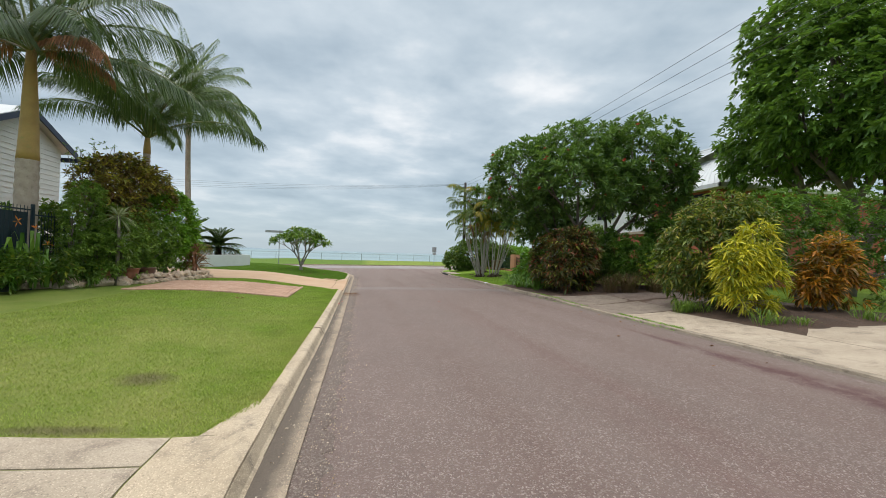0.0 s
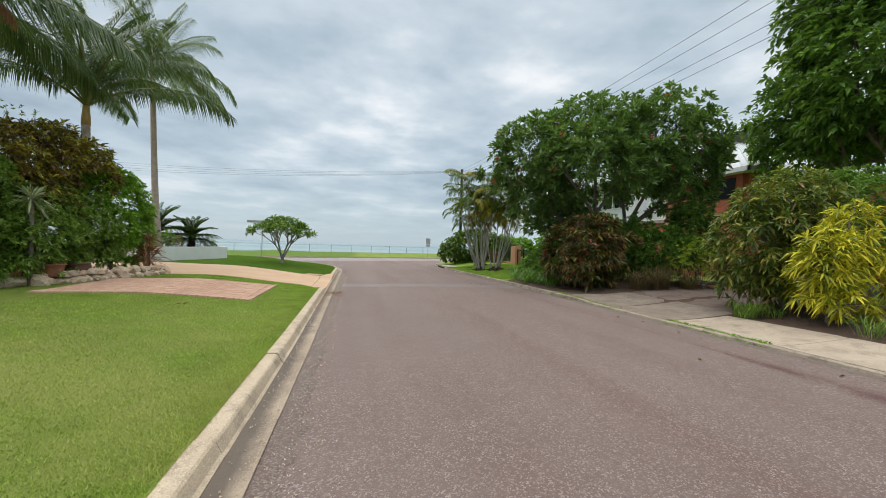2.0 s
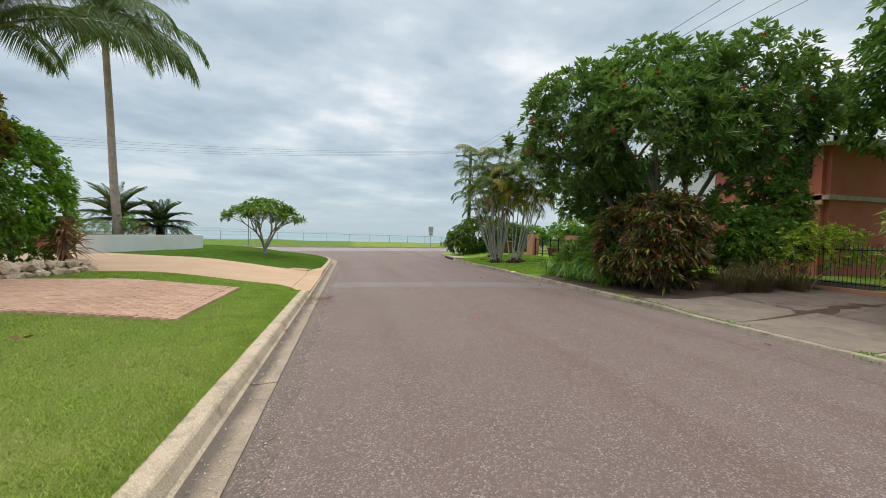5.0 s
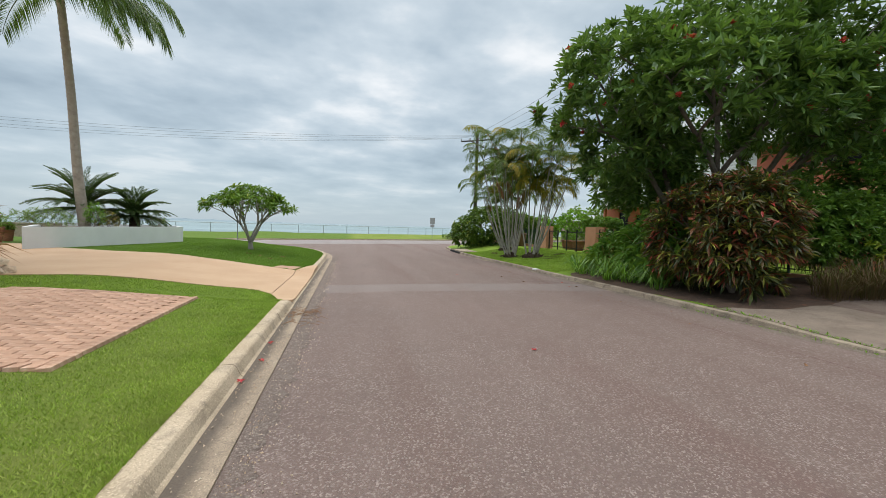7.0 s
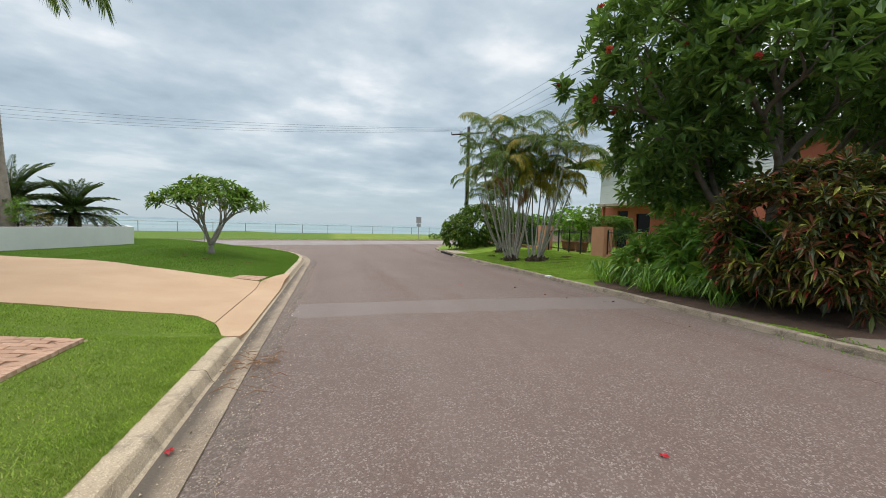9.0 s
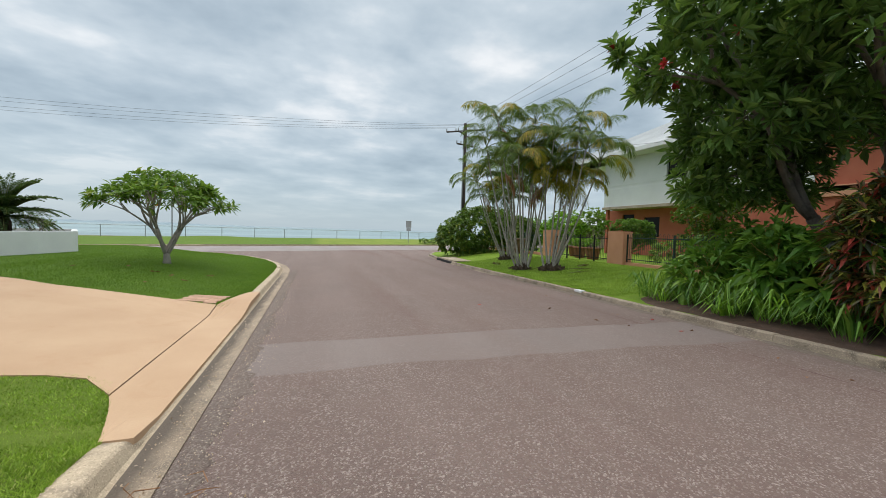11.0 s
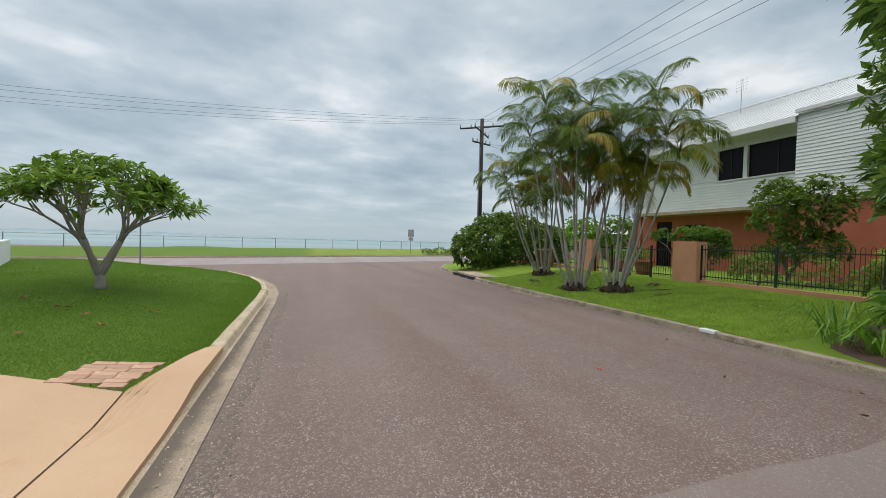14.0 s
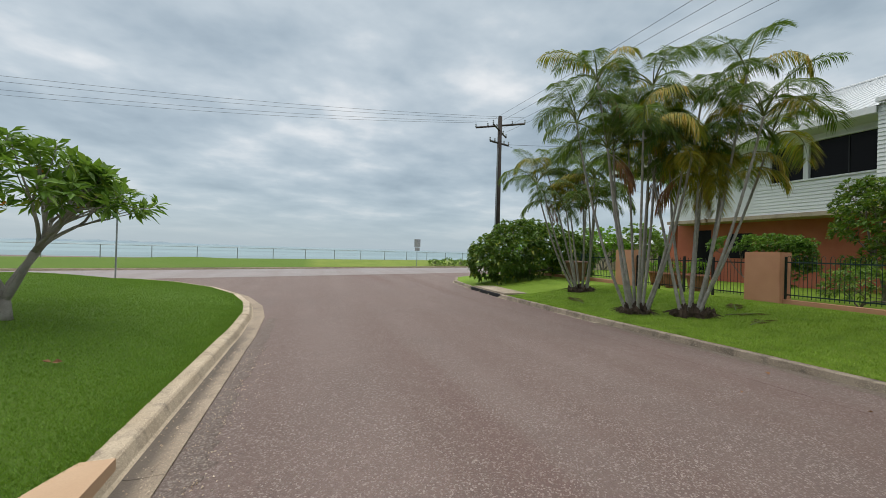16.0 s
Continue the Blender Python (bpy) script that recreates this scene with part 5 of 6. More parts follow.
    s = Soup()
    s.tube([(0, 0, -0.05), (0.03, 0, z * 0.5), (0, 0, z - 0.25)], [0.05, 0.045, 0.05], 7)
    s.put("stem", M_BARK, r_, "", True)
rng = np.random.default_rng(88)
for i in range(13):
    y = rng.uniform(10.4, 14.6)
    x = -8.15 + (y - 12.5) * 0.25 + rng.uniform(-0.3, 0.3)
    k = rng.uniform(0.75, 1.2)
    leafy("heliconia", "leafy green heliconia stems before the fence", "plant", (x, y, float(lawn_z(x, y)) + 0.1), [(0, 0, 0.4 * k, 0.42, 0.42, 0.42 * k), (0.05, 0.1, 0.7 * k, 0.3, 0.3, 0.35 * k)], 60, 6, 0.24, 0.055, F_LILY if i % 3 == 0 else F_CORNER, 240 + i, 20, 0.015, M_RIB, (0.3, 1.3), 0.3, -0.7, (0.4, 1.05), "heliconia before the fence")
for i, (x, y, z) in enumerate(((-8.15, 12.0, 1.75), (-8.2, 11.55, 1.9), (-8.1, 12.35, 1.35))):
    r_ = strap_plant("heliconia", "heliconia stem with an orange flower", x, y, float(lawn_z(x, y)) + 0.1, 8, z - 0.2, 0.1, F_LILY, 260 + i, 0.25, 0.1, "plant", "heliconia before the fence")
    s = Soup()
    g = np.random.default_rng(270 + i)
    s.leaves(np.tile([[0, 0, z - 0.25]], (7, 1)), g.normal(size=(7, 3)) + [0.4, 0, 0.6], g.uniform(0.1, 0.2, 7), 0.03, 0.1, 0.2, g)
    s.put("flower", F_ORPETAL, r_, "orange spiky bloom")


def rock_mesh(size, seed, stretch):
    bm = bmesh.new()
    bmesh.ops.create_icosphere(bm, subdivisions=2 if size > 0.19 else 1, radius=1.0)
    for v in bm.verts:
        n = v.co.normalized()
        k = 1 + 0.42 * noise.noise(n * 1.5 + Vector((seed, 0, 0))) + 0.1 * noise.noise(n * 3.5 + Vector((0, seed, 0)))
        v.co = Vector((n.x * stretch[0], n.y * stretch[1], max(n.z, -0.45) * stretch[2])) * k * size
    return bm


rng = np.random.default_rng(90)
border = [(-9.4, 11.9), (-8.55, 12.6), (-7.9, 13.6), (-7.3, 14.7), (-6.9, 15.8), (-6.6, 17.0), (-6.6, 18.2)]
count = 0
for k in range(58):
    t = k / 57 * (len(border) - 1)
    i = min(int(t), len(border) - 2)
    u = t - i
    x = border[i][0] * (1 - u) + border[i + 1][0] * u + rng.normal() * 0.09 + 0.22
    y = border[i][1] * (1 - u) + border[i + 1][1] * u + rng.normal() * 0.09
    large = y < 14.4
    layers = 1 if large else 2
    if large and k % 2:
        continue
    for lay in range(layers):
        size = rng.uniform(0.2, 0.34) if large else rng.uniform(0.12, 0.18)
        ob = part("rock", rock_mesh(size, k * 3.1 + lay, (rng.uniform(1.0, 1.4), rng.uniform(0.8, 1.1), rng.uniform(0.6, 0.85))), M_ROCK, None, "pale weathered rock edging the garden bed", False)
        ob.matrix_basis = pose(x - lay * 0.1, y, float(lawn_z(x, y)) + size * 0.3 + lay * 0.17, rng.uniform(-12, 12), rng.uniform(-12, 12), rng.uniform(0, 360))
        tagged(ob, "", "rock", "rocks edging the garden bed")


def pot(name, label, x, y, z, r, h, mat, plant=None, seed=0, category="flower pot", group=""):
    """A turned pot with a rolled rim, soil and perhaps a plant."""
    root_ = thing(name, x, y, z, label, category, group)
    prof = [(0.0, 0.0), (0.68 * r, 0.0), (0.72 * r, 0.02), (0.9 * r, h * 0.55), (0.97 * r, h * 0.86), (1.04 * r, h * 0.88), (1.05 * r, h * 0.97), (1.0 * r, h), (0.92 * r, h * 0.99), (0.88 * r, h * 0.85), (0.0, h * 0.84)]
    n_ = 24
    v, f = [], []
    for q, zz in prof:
        v += [(q * math.cos(a * 2 * math.pi / n_), q * math.sin(a * 2 * math.pi / n_), zz) for a in range(n_)]
    for i_ in range(len(prof) - 1):
        f += [(i_ * n_ + a, i_ * n_ + (a + 1) % n_, (i_ + 1) * n_ + (a + 1) % n_, (i_ + 1) * n_ + a) for a in range(n_)]
    put("pot_body", v, f, mat, root_, "", True)
    if plant is not None:
        g_ = np.random.default_rng(seed)
        s_ = Soup()
        pp, dd_ = crown([(0, 0, h + r * 0.6, r * 1.05, r * 1.05, r * 0.9)], 90, g_, (0.5, 1.05), -0.6)
        s_.whorls(pp, dd_ + [0, 0, 0.5], 7, 0.13, 0.045, g_)
        s_.put("plant", plant, root_, "leafy potted plant")
    return root_


for i, (x, y, r, h) in enumerate(((-7.55, 13.75, 0.21, 0.36), (-7.3, 14.6, 0.27, 0.34), (-7.15, 15.35, 0.26, 0.34), (-8.3, 13.0, 0.19, 0.3))):
    pot("plant_pot", "weathered terracotta pot behind the rocks" if i != 2 else "dark weathered pot behind the rocks", x, y, float(lawn_z(x, y)) + 0.17, r, h, M_POT if i != 2 else M_POTD, F_MID, 300 + i, group="pots behind the rocks")

# white planter wall with its bed
wall_path = [(-12.4, 28.9), (-10.25, 24.95), (-9.35, 28.2), (-8.6, 30.6), (-8.25, 32.2), (-10.2, 36.4), (-16.5, 37.5)]
planter = thing("planter_wall", 0, 0, 0, "low white rendered planter wall on the lawn", "planter")
bm = bmesh.new()
loop = []
for i, (x, y) in enumerate(wall_path):
    a, b = Vector(wall_path[max(i - 1, 0)]), Vector(wall_path[min(i + 1, len(wall_path) - 1)])
    n = Vector(((b - a).y, -(b - a).x)).normalized() * 0.11
    loop.append([bm.verts.new((x + n.x * s_, y + n.y * s_, z)) for s_, z in ((1, 0.05), (1, 1.05), (-1, 1.05), (-1, 0.05))])
for p0, p1 in zip(loop, loop[1:]):
    for j in range(4):
        bm.faces.new((p0[j], p1[j], p1[(j + 1) % 4], p0[(j + 1) % 4]))
bm.faces.new(loop[0][::-1])
bm.faces.new(loop[-1])
bmesh.ops.recalc_face_normals(bm, faces=bm.faces)
bmesh.ops.bevel(bm, geom=[e for e in bm.edges if len(e.link_faces) == 2 and e.calc_face_angle(0) > 0.6], offset=0.012, segments=2, affect="EDGES")
part("wall_body", bm, M_WHITE, planter)
put("soil", [(x, y, 0.86) for x, y in wall_path], [tuple(range(len(wall_path)))], M_SOIL, planter, "dark planting soil")


def cycad(x, y, z, seed, n, length, tilt):
    root_ = thing("cycad", x, y, z, "dark green cycad with stiff feather fronds in the planter", "cycad", "cycads in the planter")
    s_ = Soup()
    s_.tube([(0, 0, -0.05), (0, 0, 0.4 + tilt), (0, 0, 0.62 + tilt)], [0.24, 0.22, 0.14], 10)
    s_.put("trunk", M_FIBRE, root_)
    sets = [frond(length, 60, 0.28, 0.034, radians(a), radians(b), seed + k, F_PALM, 0.1, 0.25, 0.05) for k, (a, b) in enumerate(((78, 55), (55, 70), (30, 65), (5, 50)))]
    for i_ in range(n):
        m = Matrix.Translation((0, 0, 0.58 + tilt)) @ Euler((0, 0, i_ * 2.4)).to_matrix().to_4x4() @ Matrix.Scale(0.85 + 0.2 * ((i_ * 7) % 5) / 5, 4)
        set_frond(sets[i_ % 4], root_, m)


cycad(-12.3, 31.8, 0.86, 400, 96, 2.45, 0.4)
cycad(-10.4, 32.3, 0.86, 410, 96, 1.9, 0.1)
r_ = thing("cordyline", -6.7, 18.15, 0.2, "rusty red cordyline with long narrow leaves by the driveway", "plant")
s = Soup()
g = np.random.default_rng(425)
s.tube([(0, 0, -0.05), (0.05, 0, 0.5), (0.0, 0.03, 1.1)], [0.05, 0.045, 0.03], 7)
s.put("stem", M_BARK, r_, "", True)
s = Soup()
dd = g.normal(size=(150, 3)) + [0, 0, 0.25]
s.leaves(np.stack([g.normal(size=150) * 0.05, g.normal(size=150) * 0.05, g.uniform(0.5, 1.35, 150)], 1), dd, g.uniform(0.5, 0.85, 150), 0.055, 0.4, 0.12, g)
s.put("foliage", F_RUST, r_)
leafy("shrub", "soft grey green shrub in the planter", "shrub", (-11.9, 28.8, 0.86), [(0, 0, 0.45, 0.9, 0.8, 0.5), (-1.0, 0.0, 0.4, 0.7, 0.7, 0.42)], 300, 8, 0.16, 0.02, F_MID, 91, 40, 0.02, group="shrubs in the planter")
leafy("shrub", "low reddish and green shrub beside the palm", "shrub", (-10.6, 30.2, 0.86), [(0, 0, 0.42, 0.55, 0.55, 0.45)], 140, 8, 0.14, 0.025, F_BROWN, 92, 30, 0.02, group="shrubs in the planter")
leafy("shrub", "upright soft green shrub beside the palm", "shrub", (-10.7, 29.6, 0.86), [(0, 0, 0.6, 0.4, 0.4, 0.6)], 150, 8, 0.15, 0.02, F_BUSH, 93, 30, 0.02, group="shrubs in the planter")
root, p, d, rng = leafy("shrub", "twiggy pale shrub at the planter's end", "shrub", (-9.3, 32.0, 0.86), [(0, 0, 0.45, 0.55, 0.55, 0.45)], 60, 6, 0.14, 0.03, F_MID, 94, 60, 0.03, M_PALE_BARK, group="shrubs in the planter")

# things beyond the planter
s = Soup()
prism_along(s, (-30, 33.5), (-14.6, 38.2), 0.2, 0.0, 1.0)
s = s.put("garden_wall", M_SLAB, None, "low grey rendered garden wall beyond the planter")
tagged(s, "", "wall", "", "structure")
for i, (x, y, r, h) in enumerate(((-13.6, 28.5, 0.3, 0.62), (-14.5, 29.3, 0.26, 0.4), (-13.9, 29.6, 0.2, 0.5))):
    pot("plant_pot", "terracotta pot beside the driveway's end", x, y, float(lawn_z(x, y)) + 0.02, r, h, M_POT, F_MID if i != 1 else None, 310 + i, group="pots by the driveway")

# blue-green steel fence
def steel_fence(name, a, b, z0, height, gap, post_gap, mat, label, round_top=False, rail=0.035, bar=0.016):
    root_ = thing(name, a[0], a[1], z0, label, "fence")
    d_ = Vector((b[0] - a[0], b[1] - a[1]))
    length = d_.length
    root_.matrix_basis = pose(a[0], a[1], z0, 0, 0, math.degrees(math.atan2(d_.y, d_.x)))
    for k_, zz in enumerate((0.12, height - 0.12)):
        part("rail", box_bm(0, length, -rail / 2, rail / 2, zz, zz + rail, 0.004), mat, root_)
    n_ = max(1, round(length / post_gap))
    post_me = None
    for k_ in range(n_ + 1):
        if post_me is None:
            ob_ = part("post", box_bm(-0.033, 0.033, -0.033, 0.033, -0.1, height + 0.05, 0.006), mat, root_)
            post_me = ob_.data
        else:
            ob_ = new("post", post_me)
            ob_.parent = root_
        ob_.location = (k_ * length / n_, 0, 0)
    m_ = int(length / gap)
    s_ = Soup()
    if round_top:
        s_.tube([(0, 0, 0.06), (0, 0, height), (gap * 0.15, 0, height + 0.06), (gap * 0.5, 0, height + 0.085), (gap * 0.85, 0, height + 0.06), (gap, 0, height), (gap, 0, 0.06)], [bar / 2] * 7, 5)
    else:
        s_.tube([(0, 0, 0.06), (0, 0, height)], [bar / 2] * 2, 5)
    first = s_.put("bar", mat, root_)
    first.location = (gap * 0.6, 0, 0)
    for k_ in range(1, m_ // (2 if round_top else 1)):
        ob_ = new("bar", first.data)
        ob_.parent, ob_.location = root_, (gap * (0.6 + k_ * (2 if round_top else 1)), 0, 0)
    return root_


steel_fence("fence", (-8.42, 8.0), (-8.42, 12.3), 0.35, 2.12, 0.11, 2.1, M_BLUEF, "dark blue-green steel picket fence behind the plants")
steel_fence("fence", (-8.42, 12.3), (-8.35, 14.6), 0.35, 2.0, 0.11, 1.15, M_BLUEF, "dark steel picket fence in the shrubs")
leafy("shrub", "dark leafy shrubs behind the steel fence", "shrub", (-9.7, 13.3, 0.3), [(0, 0, 1.2, 0.5, 1.2, 1.0), (0.3, 0.9, 1.4, 0.5, 0.9, 1.1)], 600, 8, 0.26, 0.08, F_CORNER, 87, 40, 0.03, group=hedge_l)
s = Soup()
prism_along(s, (-8.47, 8.0), (-8.47, 12.2), 0.02, 0.3, 2.3)
tagged(s.put("fence_screen", M_BLUEF, None, "dark blue-green screen panel behind the pickets"), "", "fence")

# far shore fence
shore = thing("shore_fence", 0, 0, 0, "thin grey chain fence along the shore", "fence")
post_me = None
top_pts = []
for k in range(-22, 24):
    x, y = far_point(k * 3.0 + 0.8, 5.6)
    z = float(far_z(x, y))
    top_pts.append((x, y, 1.22))
    s = Soup()
    s.tube([(x, y, z - 0.2), (x, y, 1.25)], [0.032, 0.032], 6)
    s.put("post", M_GALV, shore)
s = Soup()
s.tube(top_pts, [0.022] * len(top_pts), 5)
s.put("top_rail", M_GALV, shore)
s = Soup()
for zz in (0.95, 0.7, 0.45):
    s.tube([(x, y, zz) for x, y, _ in top_pts], [0.004] * len(top_pts), 3)
s.put("wire", M_GALV, shore)

for i, (x, y, k) in enumerate(((13.2, 60.6, 0.7), (15.0, 61.2, 0.9), (16.8, 62.0, 0.8))):
    leafy("shrub", "low coastal shrub on the far verge", "shrub", (x, y, float(far_z(x, y))), [(0, 0, 0.45 * k, 1.0 * k, 0.7, 0.5 * k), (0.7, 0.1, 0.35 * k, 0.7, 0.6, 0.4 * k)], 90, 7, 0.2, 0.08, F_MID, 540 + i, 20, 0.03, group="low shrubs on the verge")

# signs
sx, sy = 10.95, 59.4
sign = thing("road_sign", sx, sy, float(far_z(sx, sy)), "road sign on a thin post seen from behind", "road sign")
s = Soup()
s.tube([(0, 0, -0.2), (0, 0, 2.75)], [0.03, 0.03], 8)
s.put("post", M_GALV, sign)
part("panel", box_bm(-0.32, 0.32, -0.07, -0.045, 1.95, 2.75, 0.008), M_SIGN, sign, "two grey sign plates")
part("panel", box_bm(-0.26, 0.26, -0.07, -0.045, 1.55, 1.9, 0.008), M_SIGN, sign)
post = thing("street_name_sign", -8.05, 42.35, -0.3, "slim street name sign post at the corner", "street sign")
s = Soup()
s.tube([(0, 0, -0.2), (0, 0, 3.75)], [0.035, 0.035], 8)
s.put("post", M_GALV, post)
part("blade", box_bm(-1.35, 0.35, -0.02, 0.02, 3.5, 3.72, 0.006), M_SIGN, post, "narrow grey name blade")

# ---- power pole and lines ----
pole = thing("power_pole", 10.55, 40.3, -0.15, "dark timber power pole with crossarms on the corner", "power pole")
s = Soup()
s.tube([(0, 0, -0.3), (0.0, 0, 4.5), (-0.02, -0.05, 9.3)], [0.17, 0.145, 0.115], 12)
s.put("pole", M_POLE, pole, "", True)
ARM = Vector((-0.93, -0.37, 0)).normalized()
ARM2 = Vector((0.9, -0.42, 0)).normalized()


def arm(z, a, b, turn, thick=0.055):
    s_ = Soup()
    d_ = Vector((math.cos(radians(turn)), math.sin(radians(turn)), 0))
    s_.tube([d_ * a + Vector((0, 0, z)), d_ * b + Vector((0, 0, z))], [thick, thick], 4)
    s_.put("crossarm", M_POLE, pole)
    for k_ in range(5):
        q = d_ * (a + (b - a) * k_ / 4)
        if abs(a + (b - a) * k_ / 4) < 0.15:
            continue
        s_ = Soup()
        s_.tube([q + Vector((0, 0, z)), q + Vector((0, 0, z + 0.1)), q + Vector((0, 0, z + 0.13)), q + Vector((0, 0, z + 0.2))], [0.02, 0.05, 0.03, 0.045], 8)
        s_.put("insulator", M_GALV, pole)


arm(8.8, -1.4, 1.4, 143)
arm(8.5, -1.3, 1.4, 48)
arm(7.8, -0.75, 0.75, 20)
s = Soup()
s.tube([(-0.16, -0.1, 0.3), (-0.15, -0.1, 5.0), (-0.14, -0.12, 7.5)], [0.035, 0.035, 0.03], 6)
s.put("conduit", M_GALV, pole, "grey cable conduit")


def span(name, a, b, sag, r=0.012):
    a, b = Vector(a), Vector(b)
    pts = [a.lerp(b, t) - Vector((0, 0, 4 * sag * t * (1 - t))) for t in np.linspace(0, 1, 25)]
    s_ = Soup()
    s_.tube(pts, [r] * len(pts), 4)
    return tagged(s_.put(name, M_BLACK, None, "black overhead power line sagging from the pole"), "", "power line", "overhead power lines")


PX, PY = 10.55, 40.3
for k, (o, z, sag) in enumerate(((-1.35, 9.0, 1.5), (-0.7, 8.97, 1.58), (0.7, 8.95, 1.66), (1.35, 8.92, 1.74))):
    c = Vector((math.cos(radians(143)), math.sin(radians(143)), 0)) * o
    span("power_line", (PX + c.x, PY + c.y, z), (-48 + c.x, 40.3 + c.y, z), sag, 0.006)
for k, o in enumerate((-1.2, -0.5, 0.55, 1.3)):
    span("power_line", (PX + o * 0.67, PY + o * 0.74, 8.65), (10.5 + o, -12, 8.4), 0.75, 0.007)
span("power_line", (PX, PY, 7.6), (21.0, 31.0, 7.2), 0.4, 0.007)
span("power_line", (PX, PY, 7.7), (40, 52, 7.5), 0.6, 0.007)

# stormwater pit in the right kerb
pit = thing("stormwater_pit", 0, 0, 0, "concrete stormwater pit lid and black block standing for the inlet's shade", "drain")
for k in range(3):
    y = 33.6 + k * 1.15
    x = line_x(RIGHT, y + 0.5)
    part("lid", box_bm(x + 0.12, x + 1.15, y, y + 1.12, float(verge_z(x + 0.4, y)) - 0.05, float(verge_z(x + 0.6, y)) + 0.05, 0.012), M_SLAB, pit, "pale concrete lid")
    # solid block, its black colour is the shade of the hole
    part("inlet", box_bm(x - 0.02, x + 0.1, y, y + 1.12, float(np.interp(y, ROAD_Y, ROAD_H)) + 0.0, float(np.interp(y, ROAD_Y, ROAD_H)) + 0.12, 0.008), M_SHADE_BLACK, pit, "black block standing for the inlet's shade")

# ---- right front fence with pillars and gate ----
def pillar(x, y, dx, dy, z0, z1, label):
    ob = part("gate_pillar", box_bm(x, x + dx, y, y + dy, z0 - 0.2, z1, 0.015), M_PILLAR, None, label)
    return tagged(ob, "", "gate pillar", "rendered gate pillars")


pillar(13.4, 27.7, 0.5, 1.0, 0.19, 1.68, "rendered peach terracotta gate pillar on the lawn")
pillar(13.4, 33.2, 0.5, 1.0, 0.19, 1.72, "rendered peach terracotta gate pillar by the canes")
s = Soup()
prism_along(s, (13.62, 27.7), (13.9, 12.0), 0.22, 0.0, 0.32)
tagged(s.put("plinth", M_PILLAR, None, "low rendered fence plinth behind the lawn"), "", "plinth", "", "structure")
s = Soup()
prism_along(s, (13.6, 34.2), (13.4, 44.0), 0.22, 0.0, 0.35)
tagged(s.put("plinth", M_PILLAR, None, "low rendered fence plinth by the corner"), "", "plinth", "", "structure")
steel_fence("fence", (13.9, 13.5), (13.62, 27.7), 0.32, 1.18, 0.1, 2.4, M_GREEN, "dark green steel fence with looped tops", True)
steel_fence("gate", (13.6, 28.75), (13.6, 33.15), 0.25, 1.2, 0.11, 1.1, M_BLACK, "black steel gate between the pillars", False)
steel_fence("fence", (13.6, 34.3), (13.4, 44.0), 0.35, 1.1, 0.1, 2.4, M_GREEN, "dark green steel fence beside the corner hedge", True)
leafy("hedge", "clipped green hedge arch behind the gate pillar", "hedge", (14.9, 29.3, 0.2), [(0, -0.2, 1.75, 0.55, 1.5, 0.35), (0, 1.0, 1.7, 0.5, 0.7, 0.35), (0, -1.2, 1.0, 0.55, 0.5, 0.95)], 1100, 8, 0.11, 0.055, F_DARK, 95, 60, 0.04)
leafy("tree", "leafy young tree behind the green fence", "tree", (17.4, 27.2, 0.2), [(0, 0, 2.4, 1.2, 1.3, 1.4), (0.3, 0.7, 3.2, 0.8, 0.8, 0.9), (-0.2, -1.0, 2.9, 0.9, 1.0, 1.0), (0, -0.3, 1.3, 1.2, 1.4, 0.9)], 1100, 8, 0.2, 0.08, F_CORNER, 96, 90, 0.07)
leafy("shrub", "yellow green shrub behind the fence", "shrub", (15.6, 23.2, 0.2), [(0, 0, 0.8, 0.8, 0.9, 0.8)], 200, 8, 0.15, 0.06, F_LIME, 97, 30, 0.03)
leafy("shrub", "low mixed shrubs inside the fence", "shrub", (14.8, 26.6, 0.2), [(0, 0, 0.55, 0.6, 0.9, 0.6), (0, -1.6, 0.5, 0.6, 0.9, 0.55), (0.1, -3.4, 0.5, 0.6, 1.0, 0.55)], 420, 8, 0.16, 0.05, F_MID, 98, 50, 0.03)
for i, (x, y, r, h, mat) in enumerate(((12.7, 36.0, 0.5, 0.95, M_POTD), (14.6, 31.2, 0.4, 0.62, M_POT), (14.7, 32.4, 0.36, 0.6, M_POT), (15.2, 33.6, 0.36, 0.6, M_POT))):
    pot("plant_pot", "large brown garden pot on the lawn" if i == 0 else "large terracotta pot inside the gate", x, y, float(verge_z(x, y)), r, h, mat, F_BUSH if i else None, 330 + i, group="pots by the gate")

# ---- houses ----
def boards(parent, x, y0_, y1_, z0_, z1_, pitch=0.15):
    """Overlapping weatherboards on a wall that faces -x, each a part."""
    n_ = int((z1_ - z0_) / pitch)
    for k_ in range(n_):
        za, zb = z0_ + k_ * pitch, min(z1_, z0_ + (k_ + 1) * pitch)
        put("weatherboard", [(x - 0.03, y0_, za), (x - 0.03, y1_, za), (x - 0.003, y1_, zb), (x - 0.003, y0_, zb), (x - 0.003, y0_, za), (x - 0.003, y1_, za)], [(0, 3, 2, 1), (0, 1, 5, 4)], M_CLAD, parent)


house = thing("house", 0, 0, 0, "two-storey house, white boarded above a terracotta ground floor", "house")


def hpart(name, fn, mat, label=""):
    s_ = Soup()
    fn(s_)
    return s_.put(name, mat, house, label)


def upper(s_):
    s_.box(21.2, 21.4, 28.7, 38.4, 3.6, 5.08)
    s_.box(21.2, 21.4, 32.9, 38.4, 5.08, 7.0)
    s_.box(21.2, 21.4, 28.7, 32.9, 6.68, 7.0)
    s_.box(21.2, 21.4, 31.36, 31.55, 5.08, 6.68)
    s_.box(21.4, 33.0, 38.2, 38.4, 3.6, 7.0)


